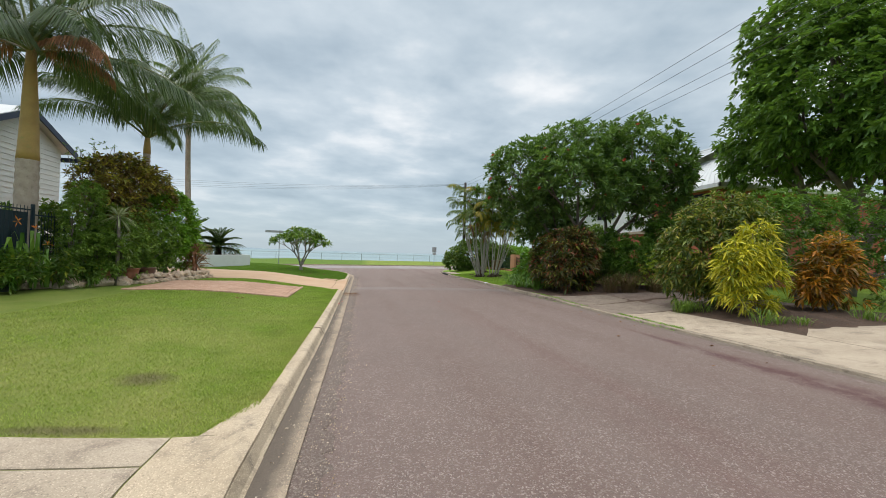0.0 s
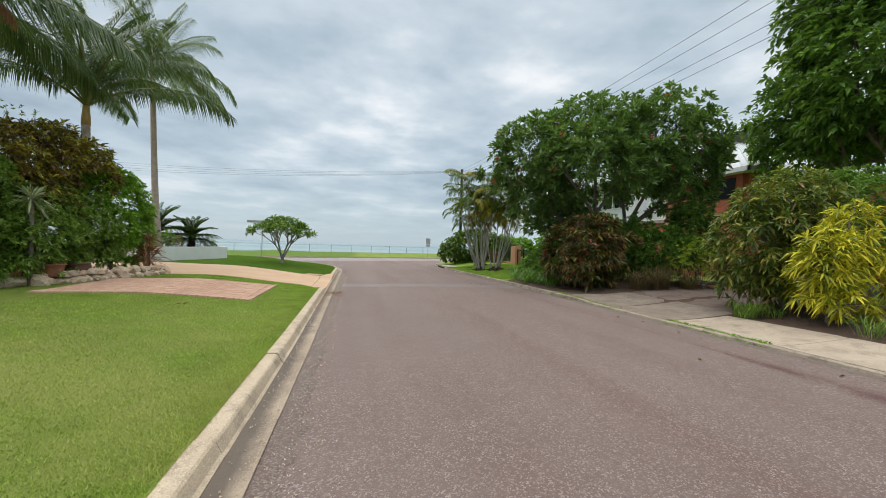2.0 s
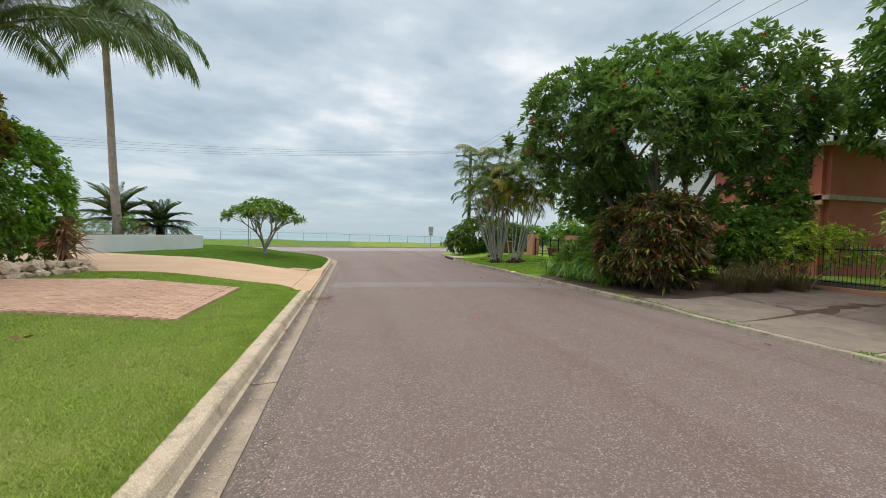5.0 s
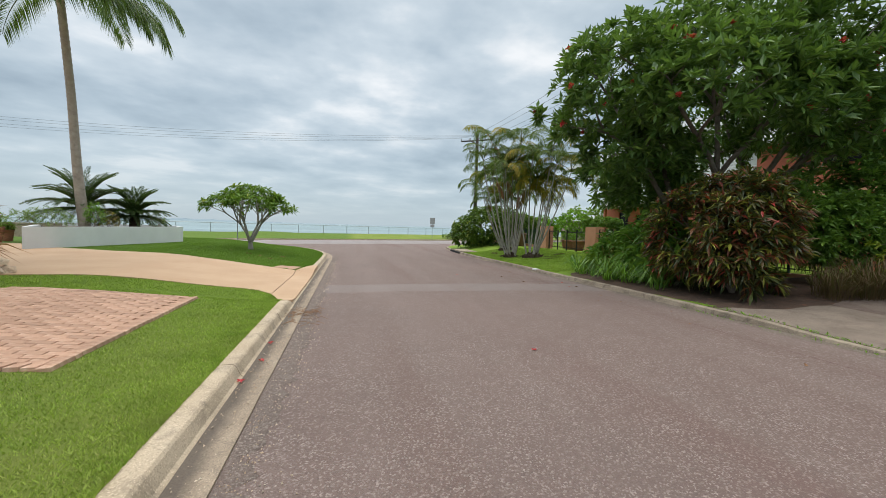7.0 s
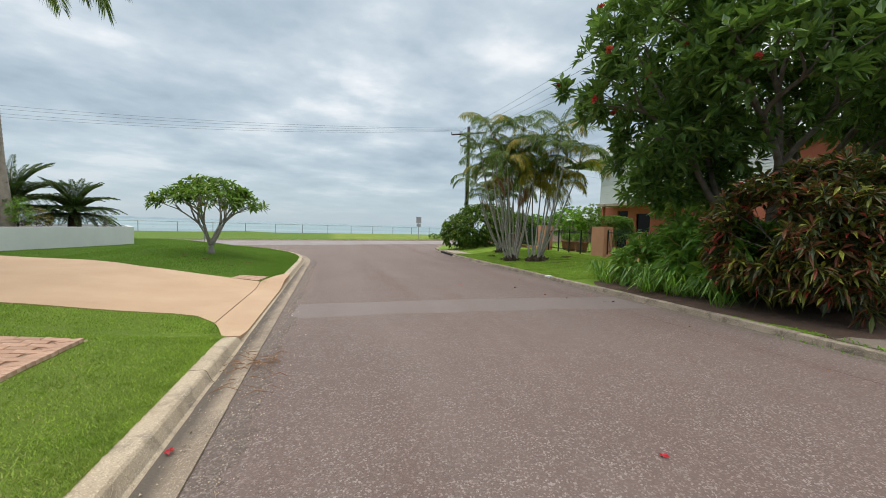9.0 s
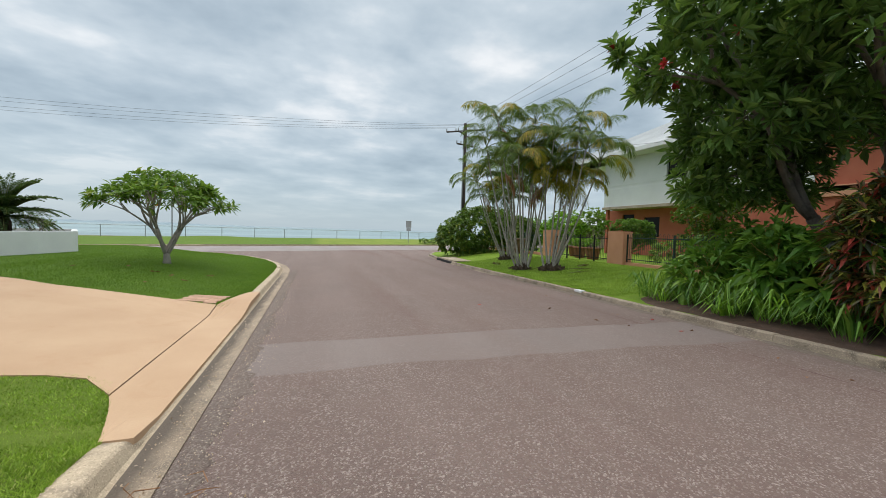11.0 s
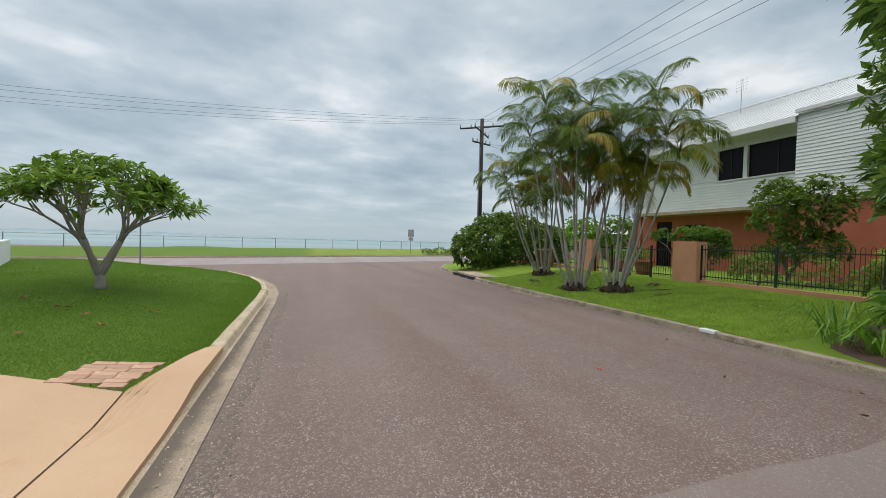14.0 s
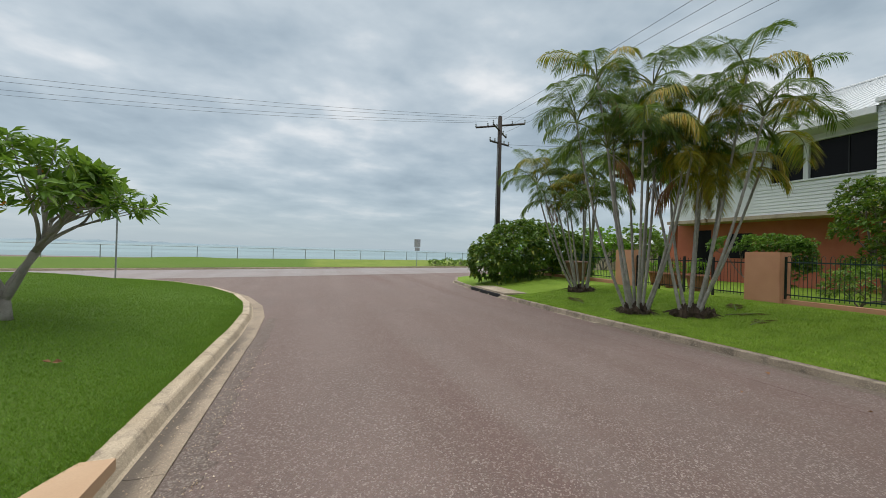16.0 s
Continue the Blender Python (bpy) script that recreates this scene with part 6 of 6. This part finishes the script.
uw = hpart("upper_wall", upper, M_CLAD, "white horizontal weatherboards")
boards(uw, 21.2, 28.7, 38.4, 3.6, 5.08)
boards(uw, 21.2, 32.9, 38.4, 5.1, 7.0)


def wing_wall(s_):
    s_.box(20.2, 20.4, 24.6, 28.7, 3.7, 7.35)
    s_.box(20.4, 21.2, 28.5, 28.7, 3.7, 7.2)


ww = hpart("wing_wall", wing_wall, M_CLAD, "projecting white weatherboard wall")
boards(ww, 20.2, 24.6, 28.7, 3.7, 7.35)
hpart("window_trim", lambda s_: (s_.box(21.15, 21.2, 31.36, 31.55, 5.02, 6.7), s_.box(21.13, 21.2, 28.75, 32.95, 5.0, 5.07), s_.box(21.15, 21.2, 28.75, 32.95, 6.68, 6.75)), M_TRIMW)
for a, b in ((31.56, 32.89), (28.72, 31.35)):
    w = hpart("window", lambda s_: s_.box(21.3, 21.32, a, b, 5.08, 6.68), M_OPENING, "black sheet for an unlit open window")
    mid = (a + b) / 2
    s = Soup()
    s.box(21.27, 21.31, mid - 0.02, mid + 0.02, 5.08, 6.68)
    s.put("mullion", M_BLACK, w)
hpart("floor_slab", lambda s_: (s_.box(21.1, 33, 28.6, 38.5, 3.42, 3.6), s_.box(20.1, 33, 19.0, 28.6, 3.5, 3.7)), M_SLAB)


def ground_wall(s_):
    s_.box(22.5, 22.7, 19.4, 34.5, -0.1, 3.45)
    s_.box(22.5, 22.7, 35.85, 36.75, -0.1, 3.45)
    s_.box(22.5, 22.7, 37.9, 39.6, -0.1, 3.45)
    s_.box(22.5, 22.7, 34.5, 35.85, 2.85, 3.45)
    s_.box(22.5, 22.7, 34.5, 35.85, -0.1, 1.5)
    s_.box(22.5, 22.7, 36.75, 37.9, 3.1, 3.45)
    s_.box(22.7, 33, 39.4, 39.6, -0.1, 3.45)


hpart("ground_floor_wall", ground_wall, M_TERRA, "terracotta rendered ground floor")
# added slab, painted black for the unlit room
hpart("dark_interior", lambda s_: s_.box(24.0, 24.1, 33, 39, -0.1, 3.4), M_SHADE_BLACK)
for a, b, c, d_ in ((34.5, 35.85, 1.5, 2.85), (36.75, 37.9, 0.0, 3.1)):
    hpart("opening", lambda s_: s_.box(22.6, 22.62, a, b, c, d_), M_OPENING, "black sheet for an unlit opening")
for y in (38.2,):
    hpart("post", lambda s_: s_.box(21.3, 21.5, y - 0.1, y + 0.1, -0.1, 3.45), M_TERRA)


def wing(s_):
    s_.box(20.2, 20.4, 19.4, 24.6, -0.1, 5.9)
    s_.box(20.4, 33, 19.2, 19.4, -0.1, 5.9)
    s_.box(20.2, 20.4, 24.6, 28.5, -0.1, 3.5)


hpart("wing_terracotta_wall", wing, M_TERRA, "terracotta wall of the near wing")
hpart("wing_window", lambda s_: s_.box(20.15, 20.2, 19.8, 21.5, 4.6, 5.7), M_OPENING, "dark wing window")
hpart("band", lambda s_: s_.box(20.1, 20.2, 19.3, 24.6, 3.3, 3.75), M_PILLAR, "peach rendered band")


def ribbed(s_, e0, e1, r1, r0, pitch=0.42):
    """A ribbed metal roof plane from eave e0-e1 up to ridge r0-r1."""
    e0, e1, r0, r1 = map(Vector, (e0, e1, r0, r1))
    n_ = max(2, int((e1 - e0).length / pitch))
    up_ = (e1 - e0).cross(r0 - e0).normalized()
    up_ = up_ if up_.z > 0 else -up_
    v, f = [], []
    for k_ in range(n_ + 1):
        for o, h in ((0, 0.0), (0.78, 0.0), (0.84, 0.035), (0.94, 0.035)):
            t = min(1.0, (k_ + o) / n_)
            v += [tuple(e0.lerp(e1, t) + up_ * h), tuple(r0.lerp(r1, t) + up_ * h)]
    for k_ in range(len(v) // 2 - 1):
        f.append((2 * k_, 2 * k_ + 2, 2 * k_ + 3, 2 * k_ + 1))
    s_.add(v, f)


roof = hpart("roof", lambda s_: (ribbed(s_, (20.1, 24.4, 7.25), (20.1, 42.6, 7.25), (26.8, 38.0, 10.5), (26.8, 24.4, 10.5)), ribbed(s_, (33.5, 42.6, 7.25), (33.5, 24.4, 7.25), (26.8, 24.4, 10.5), (26.8, 38.0, 10.5)),
                                 ribbed(s_, (20.1, 42.6, 7.25), (33.5, 42.6, 7.25), (26.8, 38.0, 10.5), (26.8, 38.0, 10.5))), M_ROOF, "pale ribbed metal roof")
s = Soup()
s.box(20.02, 20.12, 28.7, 42.7, 6.98, 7.24)
s.put("fascia", M_TRIMW, roof, "white fascia and gutter")
s = Soup()
s.box(20.0, 20.18, 24.4, 28.7, 7.35, 7.5)
s.put("gutter", M_TRIMW, roof)
s = Soup()
s.box(20.12, 22.0, 28.7, 42.6, 6.96, 7.0)
s.box(20.12, 33.4, 38.4, 42.6, 6.96, 7.0)
s.put("soffit", M_TRIMW, roof)
s = Soup()
s.tube([(26.8, 24.4, 10.54), (26.8, 38.0, 10.54)], [0.09, 0.09], 8)
s.put("ridge_cap", M_ROOF, roof)
wing_roof = hpart("wing_roof", lambda s_: (ribbed(s_, (19.7, 18.7, 6.1), (19.7, 26.0, 6.1), (25.5, 25.5, 9.2), (25.5, 24.5, 9.2)), ribbed(s_, (33.0, 18.7, 6.1), (19.7, 18.7, 6.1), (25.5, 24.5, 9.2), (28.0, 24.5, 9.2))), M_ROOF, "pale ribbed hip roof of the near wing")
s = Soup()
s.box(19.62, 19.72, 18.6, 24.5, 5.86, 6.1)
s.box(19.62, 33.0, 18.6, 18.7, 5.86, 6.1)
s.put("fascia", M_TRIMW, wing_roof)
s = Soup()
s.box(19.72, 33.0, 18.7, 24.5, 5.86, 5.9)
s.put("soffit", M_TRIMW, wing_roof)
aerial = thing("tv_aerial", 25.2, 34.6, 9.65, "thin television aerial on the roof", "aerial")
s = Soup()
s.tube([(0, 0, 0), (0, 0, 2.2)], [0.02, 0.015], 5)
for zz, w in ((2.1, 0.35), (1.9, 0.4), (1.7, 0.4), (1.5, 0.3)):
    s.tube([(0, -w, zz), (0, w, zz)], [0.008, 0.008], 4)
for yy in (-0.3, -0.1, 0.1, 0.3):
    s.tube([(0, yy, 1.4), (0, yy, 2.2)], [0.006, 0.006], 4)
s.put("aerial_frame", M_GALV, aerial)

# left white house with a navy gable
lhouse = thing("house", 0, 0, 0, "white boarded gable house with navy barge boards", "house")
GX = -14.0
s = Soup()
tri_pts = [(GX, 17.6, 0), (GX, 21.9, 0), (GX, 21.9, 5.85), (GX, 19.75, 6.95), (GX, 17.6, 5.85)]
s.add(tri_pts + [(x - 0.2, y, z) for x, y, z in tri_pts], [(0, 1, 2, 3, 4), (9, 8, 7, 6, 5)] + [(i, i + 5, (i + 1) % 5 + 5, (i + 1) % 5) for i in range(5)])
gable = s.put("wall", M_CLAD, lhouse, "white horizontal boards")
for k in range(30):
    za = 0.4 + k * 0.22
    half = 2.15 if za < 5.6 else max(0.05, (6.9 - za - 0.22) * 1.95)
    put("weatherboard", [(GX + 0.03, 19.75 - half, za), (GX + 0.03, 19.75 + half, za), (GX + 0.004, 19.75 + half, za + 0.22), (GX + 0.004, 19.75 - half, za + 0.22), (GX, 19.75 - half, za), (GX, 19.75 + half, za)], [(0, 1, 2, 3), (0, 4, 5, 1)], M_CLAD, gable)
s = Soup()
s.box(-26, -14.2, 21.7, 21.9, 0, 5.85)
s.box(-26, -14.2, 17.6, 17.8, 0, 5.85)
s.put("side_wall", M_CLAD, lhouse)
s = Soup()
for sy in (-1, 1):
    s.add([(GX + 0.42, 19.75, 7.18), (GX + 0.42, 19.75 + sy * 2.65, 5.82), (GX + 0.42, 19.75 + sy * 2.65, 5.56), (GX + 0.42, 19.75, 6.92), (GX + 0.36, 19.75, 7.18), (GX + 0.36, 19.75 + sy * 2.65, 5.82), (GX + 0.36, 19.75 + sy * 2.65, 5.56), (GX + 0.36, 19.75, 6.92)],
          [(0, 1, 2, 3), (4, 7, 6, 5), (0, 4, 5, 1), (3, 2, 6, 7), (1, 5, 6, 2)])
s.put("barge_board", M_NAVY, lhouse, "navy barge boards")
s = Soup()
for sy in (-1, 1):
    s.add([(GX + 0.4, 19.75, 7.2), (GX + 0.4, 19.75 + sy * 2.7, 5.84), (-26, 19.75 + sy * 2.7, 5.84), (-26, 19.75, 7.2), (GX + 0.4, 19.75, 7.14), (GX + 0.4, 19.75 + sy * 2.7, 5.78), (-26, 19.75 + sy * 2.7, 5.78), (-26, 19.75, 7.14)], [(0, 1, 2, 3), (4, 7, 6, 5), (0, 4, 5, 1), (1, 5, 6, 2), (2, 6, 7, 3)])
s.put("roof", M_ROOF, lhouse, "pale metal roof")
s = Soup()
s.box(-26, -13.5, 22.35, 22.5, 5.42, 5.62)
s.put("gutter", M_NAVY, lhouse)

# far headland and a few far trees and roofs past the corner
s = Soup()
for x0, x1, h, y in ((-2600, -900, 26, 4300), (-1150, -560, 13, 4400), (-700, 200, 7, 4600), (250, 1500, 6, 4700)):
    xs = np.linspace(x0, x1, 22)
    hs = [h * max(0.05, math.sin(math.pi * (i + 0.3) / 22.6)) ** 0.5 * (0.8 + 0.2 * math.sin(i * 2.1)) for i in range(22)]
    v = [(x, y, -7) for x in xs] + [(x, y + 40, -6.5 + q) for x, q in zip(xs, hs)]
    s.add(v, [(i, i + 1, 22 + i + 1, 22 + i) for i in range(21)])
tagged(s.put("backdrop", M_LAND, None, "hazy low land across the water"), "", "land", "", "structure")
for i, (x, y, z, r) in enumerate(((24.5, 48, 2.4, 2.2), (33, 60, 3.0, 3.0), (19.5, 46, 1.8, 1.7), (27, 46.5, 2.8, 2.2), (21, 55, 2.2, 2.0))):
    leafy("tree", "rounded far tree past the corner", "tree", (x, y, -0.3), [(0, 0, z, r, r, r * 0.8), (r * 0.6, 0.4, z * 0.9, r * 0.7, r * 0.7, r * 0.6)], 240, 8, 0.4, 0.2, F_MID if i % 2 else F_BUSH, 500 + i, 50, 0.1, group="far trees")
far_house = thing("house", 0, 0, 0, "low grey house with a pale roof past the corner", "house")
s = Soup()
s.box(27, 36, 49, 49.2, -0.3, 2.6)
s.box(27, 27.2, 49, 55, -0.3, 2.6)
s.put("wall", M_SLAB, far_house)
s = Soup()
ribbed(s, (26.5, 48.5, 2.6), (26.5, 55.5, 2.6), (31, 53, 3.6), (31, 51, 3.6))
ribbed(s, (36.5, 48.5, 2.6), (26.5, 48.5, 2.6), (31, 51, 3.6), (32, 51, 3.6))
s.put("roof", M_ROOF, far_house)


# ---- small things ----
def flat_bit(name, label, x, y, z, size, mat, seed, category, group, n=5):
    """A fallen flower or leaf: a few curled petals lying on the ground."""
    g_ = np.random.default_rng(seed)
    s_ = Soup()
    a_ = g_.uniform(0, 6.28) + np.arange(n) * 6.28 / n
    s_.leaves(np.zeros((n, 3)), np.stack([np.cos(a_), np.sin(a_), g_.uniform(0.1, 0.5, n)], 1), g_.uniform(0.8, 1.1, n) * size, size * 0.55, 0.1, 0.2, g_)
    ob = s_.put(name, mat, None, label)
    ob.location = (x, y, z + 0.006)
    return tagged(ob, "", category, group)


for i, (x, y) in enumerate(((2.66, 13.2), (-0.62, 12.75), (-0.55, 13.35), (-0.58, 14.05), (6.4, 18.6), (6.7, 19.5), (3.9, 21.4))):
    flat_bit("fallen_flower", "fallen crimson flower on the road", x, y, float(road_z(x, y)) + (0.02 if x < 0 else 0), 0.045, F_PETAL, 600 + i, "flower", "fallen flowers")
rng = np.random.default_rng(9)
for i in range(26):
    x, y = rng.uniform(5.2, 7.1), rng.uniform(5, 24)
    flat_bit("fallen_leaf", "dry fallen leaf on the road", x, y, float(road_z(x, y)), rng.uniform(0.05, 0.11), M_DRY, 620 + i, "leaf", "fallen leaves", 1)
for i, (x, y) in enumerate(((-2.45, 24.3), (-2.9, 24.9), (-3.4, 25.4), (-2.2, 25.6), (-4.2, 26.0), (-3.0, 23.6), (-5.2, 25.6), (-3.1, 11.4))):
    flat_bit("fallen_leaf", "dark fallen leaf on the lawn", x, y, float(lawn_z(x, y)) + 0.035, rng.uniform(0.09, 0.16), M_DRY, 660 + i, "leaf", "fallen leaves", 2)
twigs = Soup()
for i in range(46):
    x, y, a = -0.35 + rng.normal() * 0.2, 15.6 + rng.normal() * 0.3, rng.uniform(0, 6.28)
    l = rng.uniform(0.08, 0.3)
    z = float(road_z(x, y)) + 0.03
    twigs.tube([(x, y, z), (x + math.cos(a) * l * 0.5, y + math.sin(a) * l * 0.5, z + 0.03), (x + math.cos(a + 0.4) * l, y + math.sin(a + 0.4) * l, z)], [0.004, 0.004, 0.002], 3)
tagged(twigs.put("palm_litter", M_DRY, None, "dry palm twigs caught in the gutter"), "", "litter", "", "stuff")

for i, (x, y, turn_) in enumerate(((9.85, 26.7, -20), (10.5, 26.9, 35), (9.35, 25.8, 10), (8.6, 30.2, 70))):
    root = thing("fallen_frond", x, y, float(verge_z(x, y)) + 0.03, "dead brown palm frond lying on the lawn", "palm frond", "fallen palm fronds", turn_)
    set_frond(fallen_set, root, pose(0, 0, 0))

# loose chips at the road's edge
chips = Soup()
for i in range(5200):
    y = rng.uniform(2.5, 27)
    x = -0.35 + abs(rng.normal()) * 0.16 if rng.random() < 0.8 else rng.uniform(-0.61, -0.39)
    r = rng.uniform(0.003, 0.009)
    z = float(road_z(x, y)) + 0.004 + (0.016 if x < -0.37 else 0)
    o = rng.normal(size=(4, 3)) * r
    c = np.array([[r, 0, 0], [-r * 0.7, r, 0], [-r * 0.7, -r, 0], [0, 0, r * 1.1]]) + o * 0.35 + [x, y, z]
    chips.add(c, [(0, 1, 3), (1, 2, 3), (2, 0, 3)])
tagged(chips.put("loose_gravel", M_ROCK, None, "loose pale gravel chips along the road's edge"), "", "gravel", "", "stuff")

# weeds in the right kerb
weeds = Soup()
g = np.random.default_rng(12)
n = 900
wy = np.concatenate([g.uniform(8.0, 10.4, 600), g.uniform(12.0, 15.6, 300)])
wx = np.where(g.random(n) < 0.7, 7.49, 7.27) + g.normal(size=n) * 0.035
wz = verge_z(wx, wy) + 0.0
weeds.leaves(np.stack([wx, wy, np.where(wx < 7.38, road_z(wx, wy), wz)], 1), g.normal(size=(n, 3)) * 0.7 + [0, 0, 0.8], g.uniform(0.04, 0.11, n), 0.02, 0.3, 0.15, g)
tagged(weeds.put("kerb_weed", F_BUSH, None, "low green weeds growing in the kerb joint"), "", "weed", "", "stuff")
paint = part("kerb_paint", box_bm(7.296, 7.45, 22.45, 22.75, -0.10, -0.044, 0.006), M_WHITE, None, "flaking white paint mark on the kerb")
tagged(paint, "", "paint mark", "", "structure")


# ---- grass blades ----
def in_quad(x, y, quad):
    inside = np.ones_like(x, bool)
    for (ax, ay), (bx, by) in zip(quad, quad[1:] + quad[:1]):
        inside &= (bx - ax) * (y - ay) - (by - ay) * (x - ax) > -0.02
    return inside


def blades(name, x, y, zf, tall, mat, label, seed):
    g_ = np.random.default_rng(seed)
    n_ = len(x)
    a_ = g_.uniform(0, 6.28, n_)
    h = tall * g_.uniform(0.55, 1.15, n_)
    w = g_.uniform(0.004, 0.008, n_)
    z = zf(x, y) - 0.004
    lean = g_.uniform(0.3, 1.1, n_) * h
    b_ = g_.uniform(0, 6.28, n_)
    base_ = np.stack([x, y, z], 1)
    side = np.stack([np.cos(a_), np.sin(a_), np.zeros(n_)], 1) * w[:, None]
    tip = base_ + np.stack([np.cos(b_) * lean, np.sin(b_) * lean, h], 1)
    v = np.stack([base_ - side, base_ + side, tip], 1).reshape(-1, 3)
    me = bpy.data.meshes.new(name)
    me.vertices.add(n_ * 3)
    me.vertices.foreach_set("co", v.ravel())
    me.loops.add(n_ * 3)
    me.loops.foreach_set("vertex_index", np.arange(n_ * 3))
    me.polygons.add(n_)
    me.polygons.foreach_set("loop_start", np.arange(n_) * 3)
    me.update(calc_edges=True)
    me.materials.append(mat)
    return tagged(new(name, me), label, "grass", "", "stuff")


g = np.random.default_rng(15)
n = 430000
gy = g.uniform(3.45, 31.5, n)
gx = -0.86 - np.interp(gy, [3, 9], [0.05, 0.0]) - 6.2 * g.random(n) ** 1.9
keep = ~in_quad(gx, gy, pad) & ((gy < np.interp(gx, NEAR_X, NEAR_Y) + 0.02) | (gy > np.interp(gx, FAR_X, FAR_Y) - 0.02))
keep &= ~((gx < -6.0) & (gy < 18.6)) & (gx < np.interp(gy, [28, 30.2, 32.2], [-0.87, -0.95, -1.2]) + 0.02)
keep &= ~((gy < 4.06) & (gy < 3.42 + (gx + 1.19) * 2.1))
blades("grass", gx[keep], gy[keep], lawn_z, 0.03, F_GRASS, "short mown grass of the front lawn", 16)
n = 230000
gy = g.uniform(22.0, 41.3, n)
edge = np.interp(gy, [28, 30.2, 32.2, 34.6, 37, 39.4, 40.9, 41.7], [-0.88, -0.95, -1.2, -1.85, -3.0, -4.8, -6.6, -8.4])
gx = edge - 0.02 - 9.5 * g.random(n) ** 1.3
keep = ((gy > 31.5) | (gx < -6.3)) & (gy > np.interp(gx, FAR_X, FAR_Y) - 0.02) & (gy < np.interp(gx, [-20, -13.5, -10.5], [38.0, 40.4, 41.4]))
keep &= ~((gx < np.interp(gy, [24.9, 28.2, 30.6, 32.2, 36.4], [-10.2, -9.2, -8.4, -8.1, -10.1])) & (gy > 24.9) & (gy < 36.5))
blades("grass", gx[keep], gy[keep], lawn_z, 0.032, F_GRASS, "short mown grass round the frangipani", 18)
n = 120000
gy = g.uniform(21.6, 33.4, n)
gx = 7.46 + 5.9 * g.random(n) ** 1.5
keep = gx > np.interp(gy, [28, 33, 37], [7.3, 7.45, 7.75]) + 0.15
blades("grass", gx[keep], gy[keep], verge_z, 0.04, F_GRASS, "short bright grass of the lawn strip", 17)

# ---- clay pavers, last ----
bw, bl = 0.112, 0.226
proto = []
for k in range(4):
    bm = box_bm(-bl / 2 + 0.004, bl / 2 - 0.004, -bw / 2 + 0.004, bw / 2 - 0.004, -0.03, 0.012)
    bmesh.ops.bevel(bm, geom=[e for e in bm.edges if all(v.co.z > 0 for v in e.verts)], offset=0.004, segments=1, affect="EDGES")
    for v in bm.verts:
        v.co += Vector((math.sin(k * 3 + v.co.y * 40), math.cos(k * 5 + v.co.x * 30), 0)) * 0.0015
    me = bpy.data.meshes.new("brick")
    bm.to_mesh(me)
    bm.free()
    me.materials.append(M_BRICK)
    proto.append(me)
turn = math.atan2(0.15, 4.38)
ux, uy = Vector((math.cos(turn), math.sin(turn))), Vector((-math.sin(turn), math.cos(turn)))
spots = []
edge_rows = []
for (ax, ay), (bx, by) in ((pad[0], pad[1]), (pad[1], pad[2])):
    d_ = Vector((bx - ax, by - ay))
    n_ = int(d_.length / bw)
    e_ = d_.normalized()
    q_ = Vector((-e_.y, e_.x)) * (bl / 2 + 0.01)
    for k in range(n_):
        o = Vector((ax, ay)) + e_ * ((k + 0.5) * bw) + q_
        edge_rows.append((o.x, o.y, 1000 + math.degrees(math.atan2(e_.y, e_.x)) + 90))
inner = [(pad[0][0], pad[0][1] + 0.2), (pad[1][0] - 0.2, pad[1][1] + 0.2), (pad[2][0] - 0.2, pad[2][1] - 0.02), pad[3]]
for r in range(-4, 48):
    for c in range(-3, 26):
        o = Vector((-6.6, 12.6)) + ux * ((c + (0.5 if r % 2 else 0)) * bl) + uy * (r * bw)
        if bool(in_quad(np.array([o.x]), np.array([o.y]), inner)[0]):
            spots.append((o.x, o.y, math.degrees(turn)))
spots += edge_rows
for r in range(7):
    for c in range(3):
        o = Vector((-1.24, 21.84)) + Vector((0.16, 1)).normalized() * (r * bw) - Vector((1, -0.1)).normalized() * ((c + (0.7 if r % 2 else 0.55)) * bl)
        if o.x > -1.85 and o.y > np.interp(o.x, FAR_X, FAR_Y) + 0.04:
            spots.append((o.x, o.y, -6.0))
spots.sort(key=lambda q: -q[0])
rng = np.random.default_rng(33)
rest = Soup()
for i, (x, y, way) in enumerate(spots):
    z = float(lawn_z(x, y)) + 0.012 + rng.normal() * 0.0015 + (0.005 if way > 500 else 0)
    way = way - 1000 if way > 500 else way
    slope = math.degrees(math.atan2(float(lawn_z(x - 0.1, y) - lawn_z(x + 0.1, y)), 0.2))
    m = pose(x, y, z, rng.normal() * 0.6, slope + rng.normal() * 0.6, way + rng.normal() * 0.7)
    if i < 300:
        ob = new("brick", proto[i % 4])
        ob.parent, ob.matrix_basis = base_pad, m
    else:
        me = proto[i % 4]
        rest.add([tuple(m @ v.co) for v in me.vertices], [tuple(f.vertices) for f in me.polygons])
ob = rest.put("brick_rest", M_BRICK, base_pad)
tagged(ob, "", "", "", "stuff")
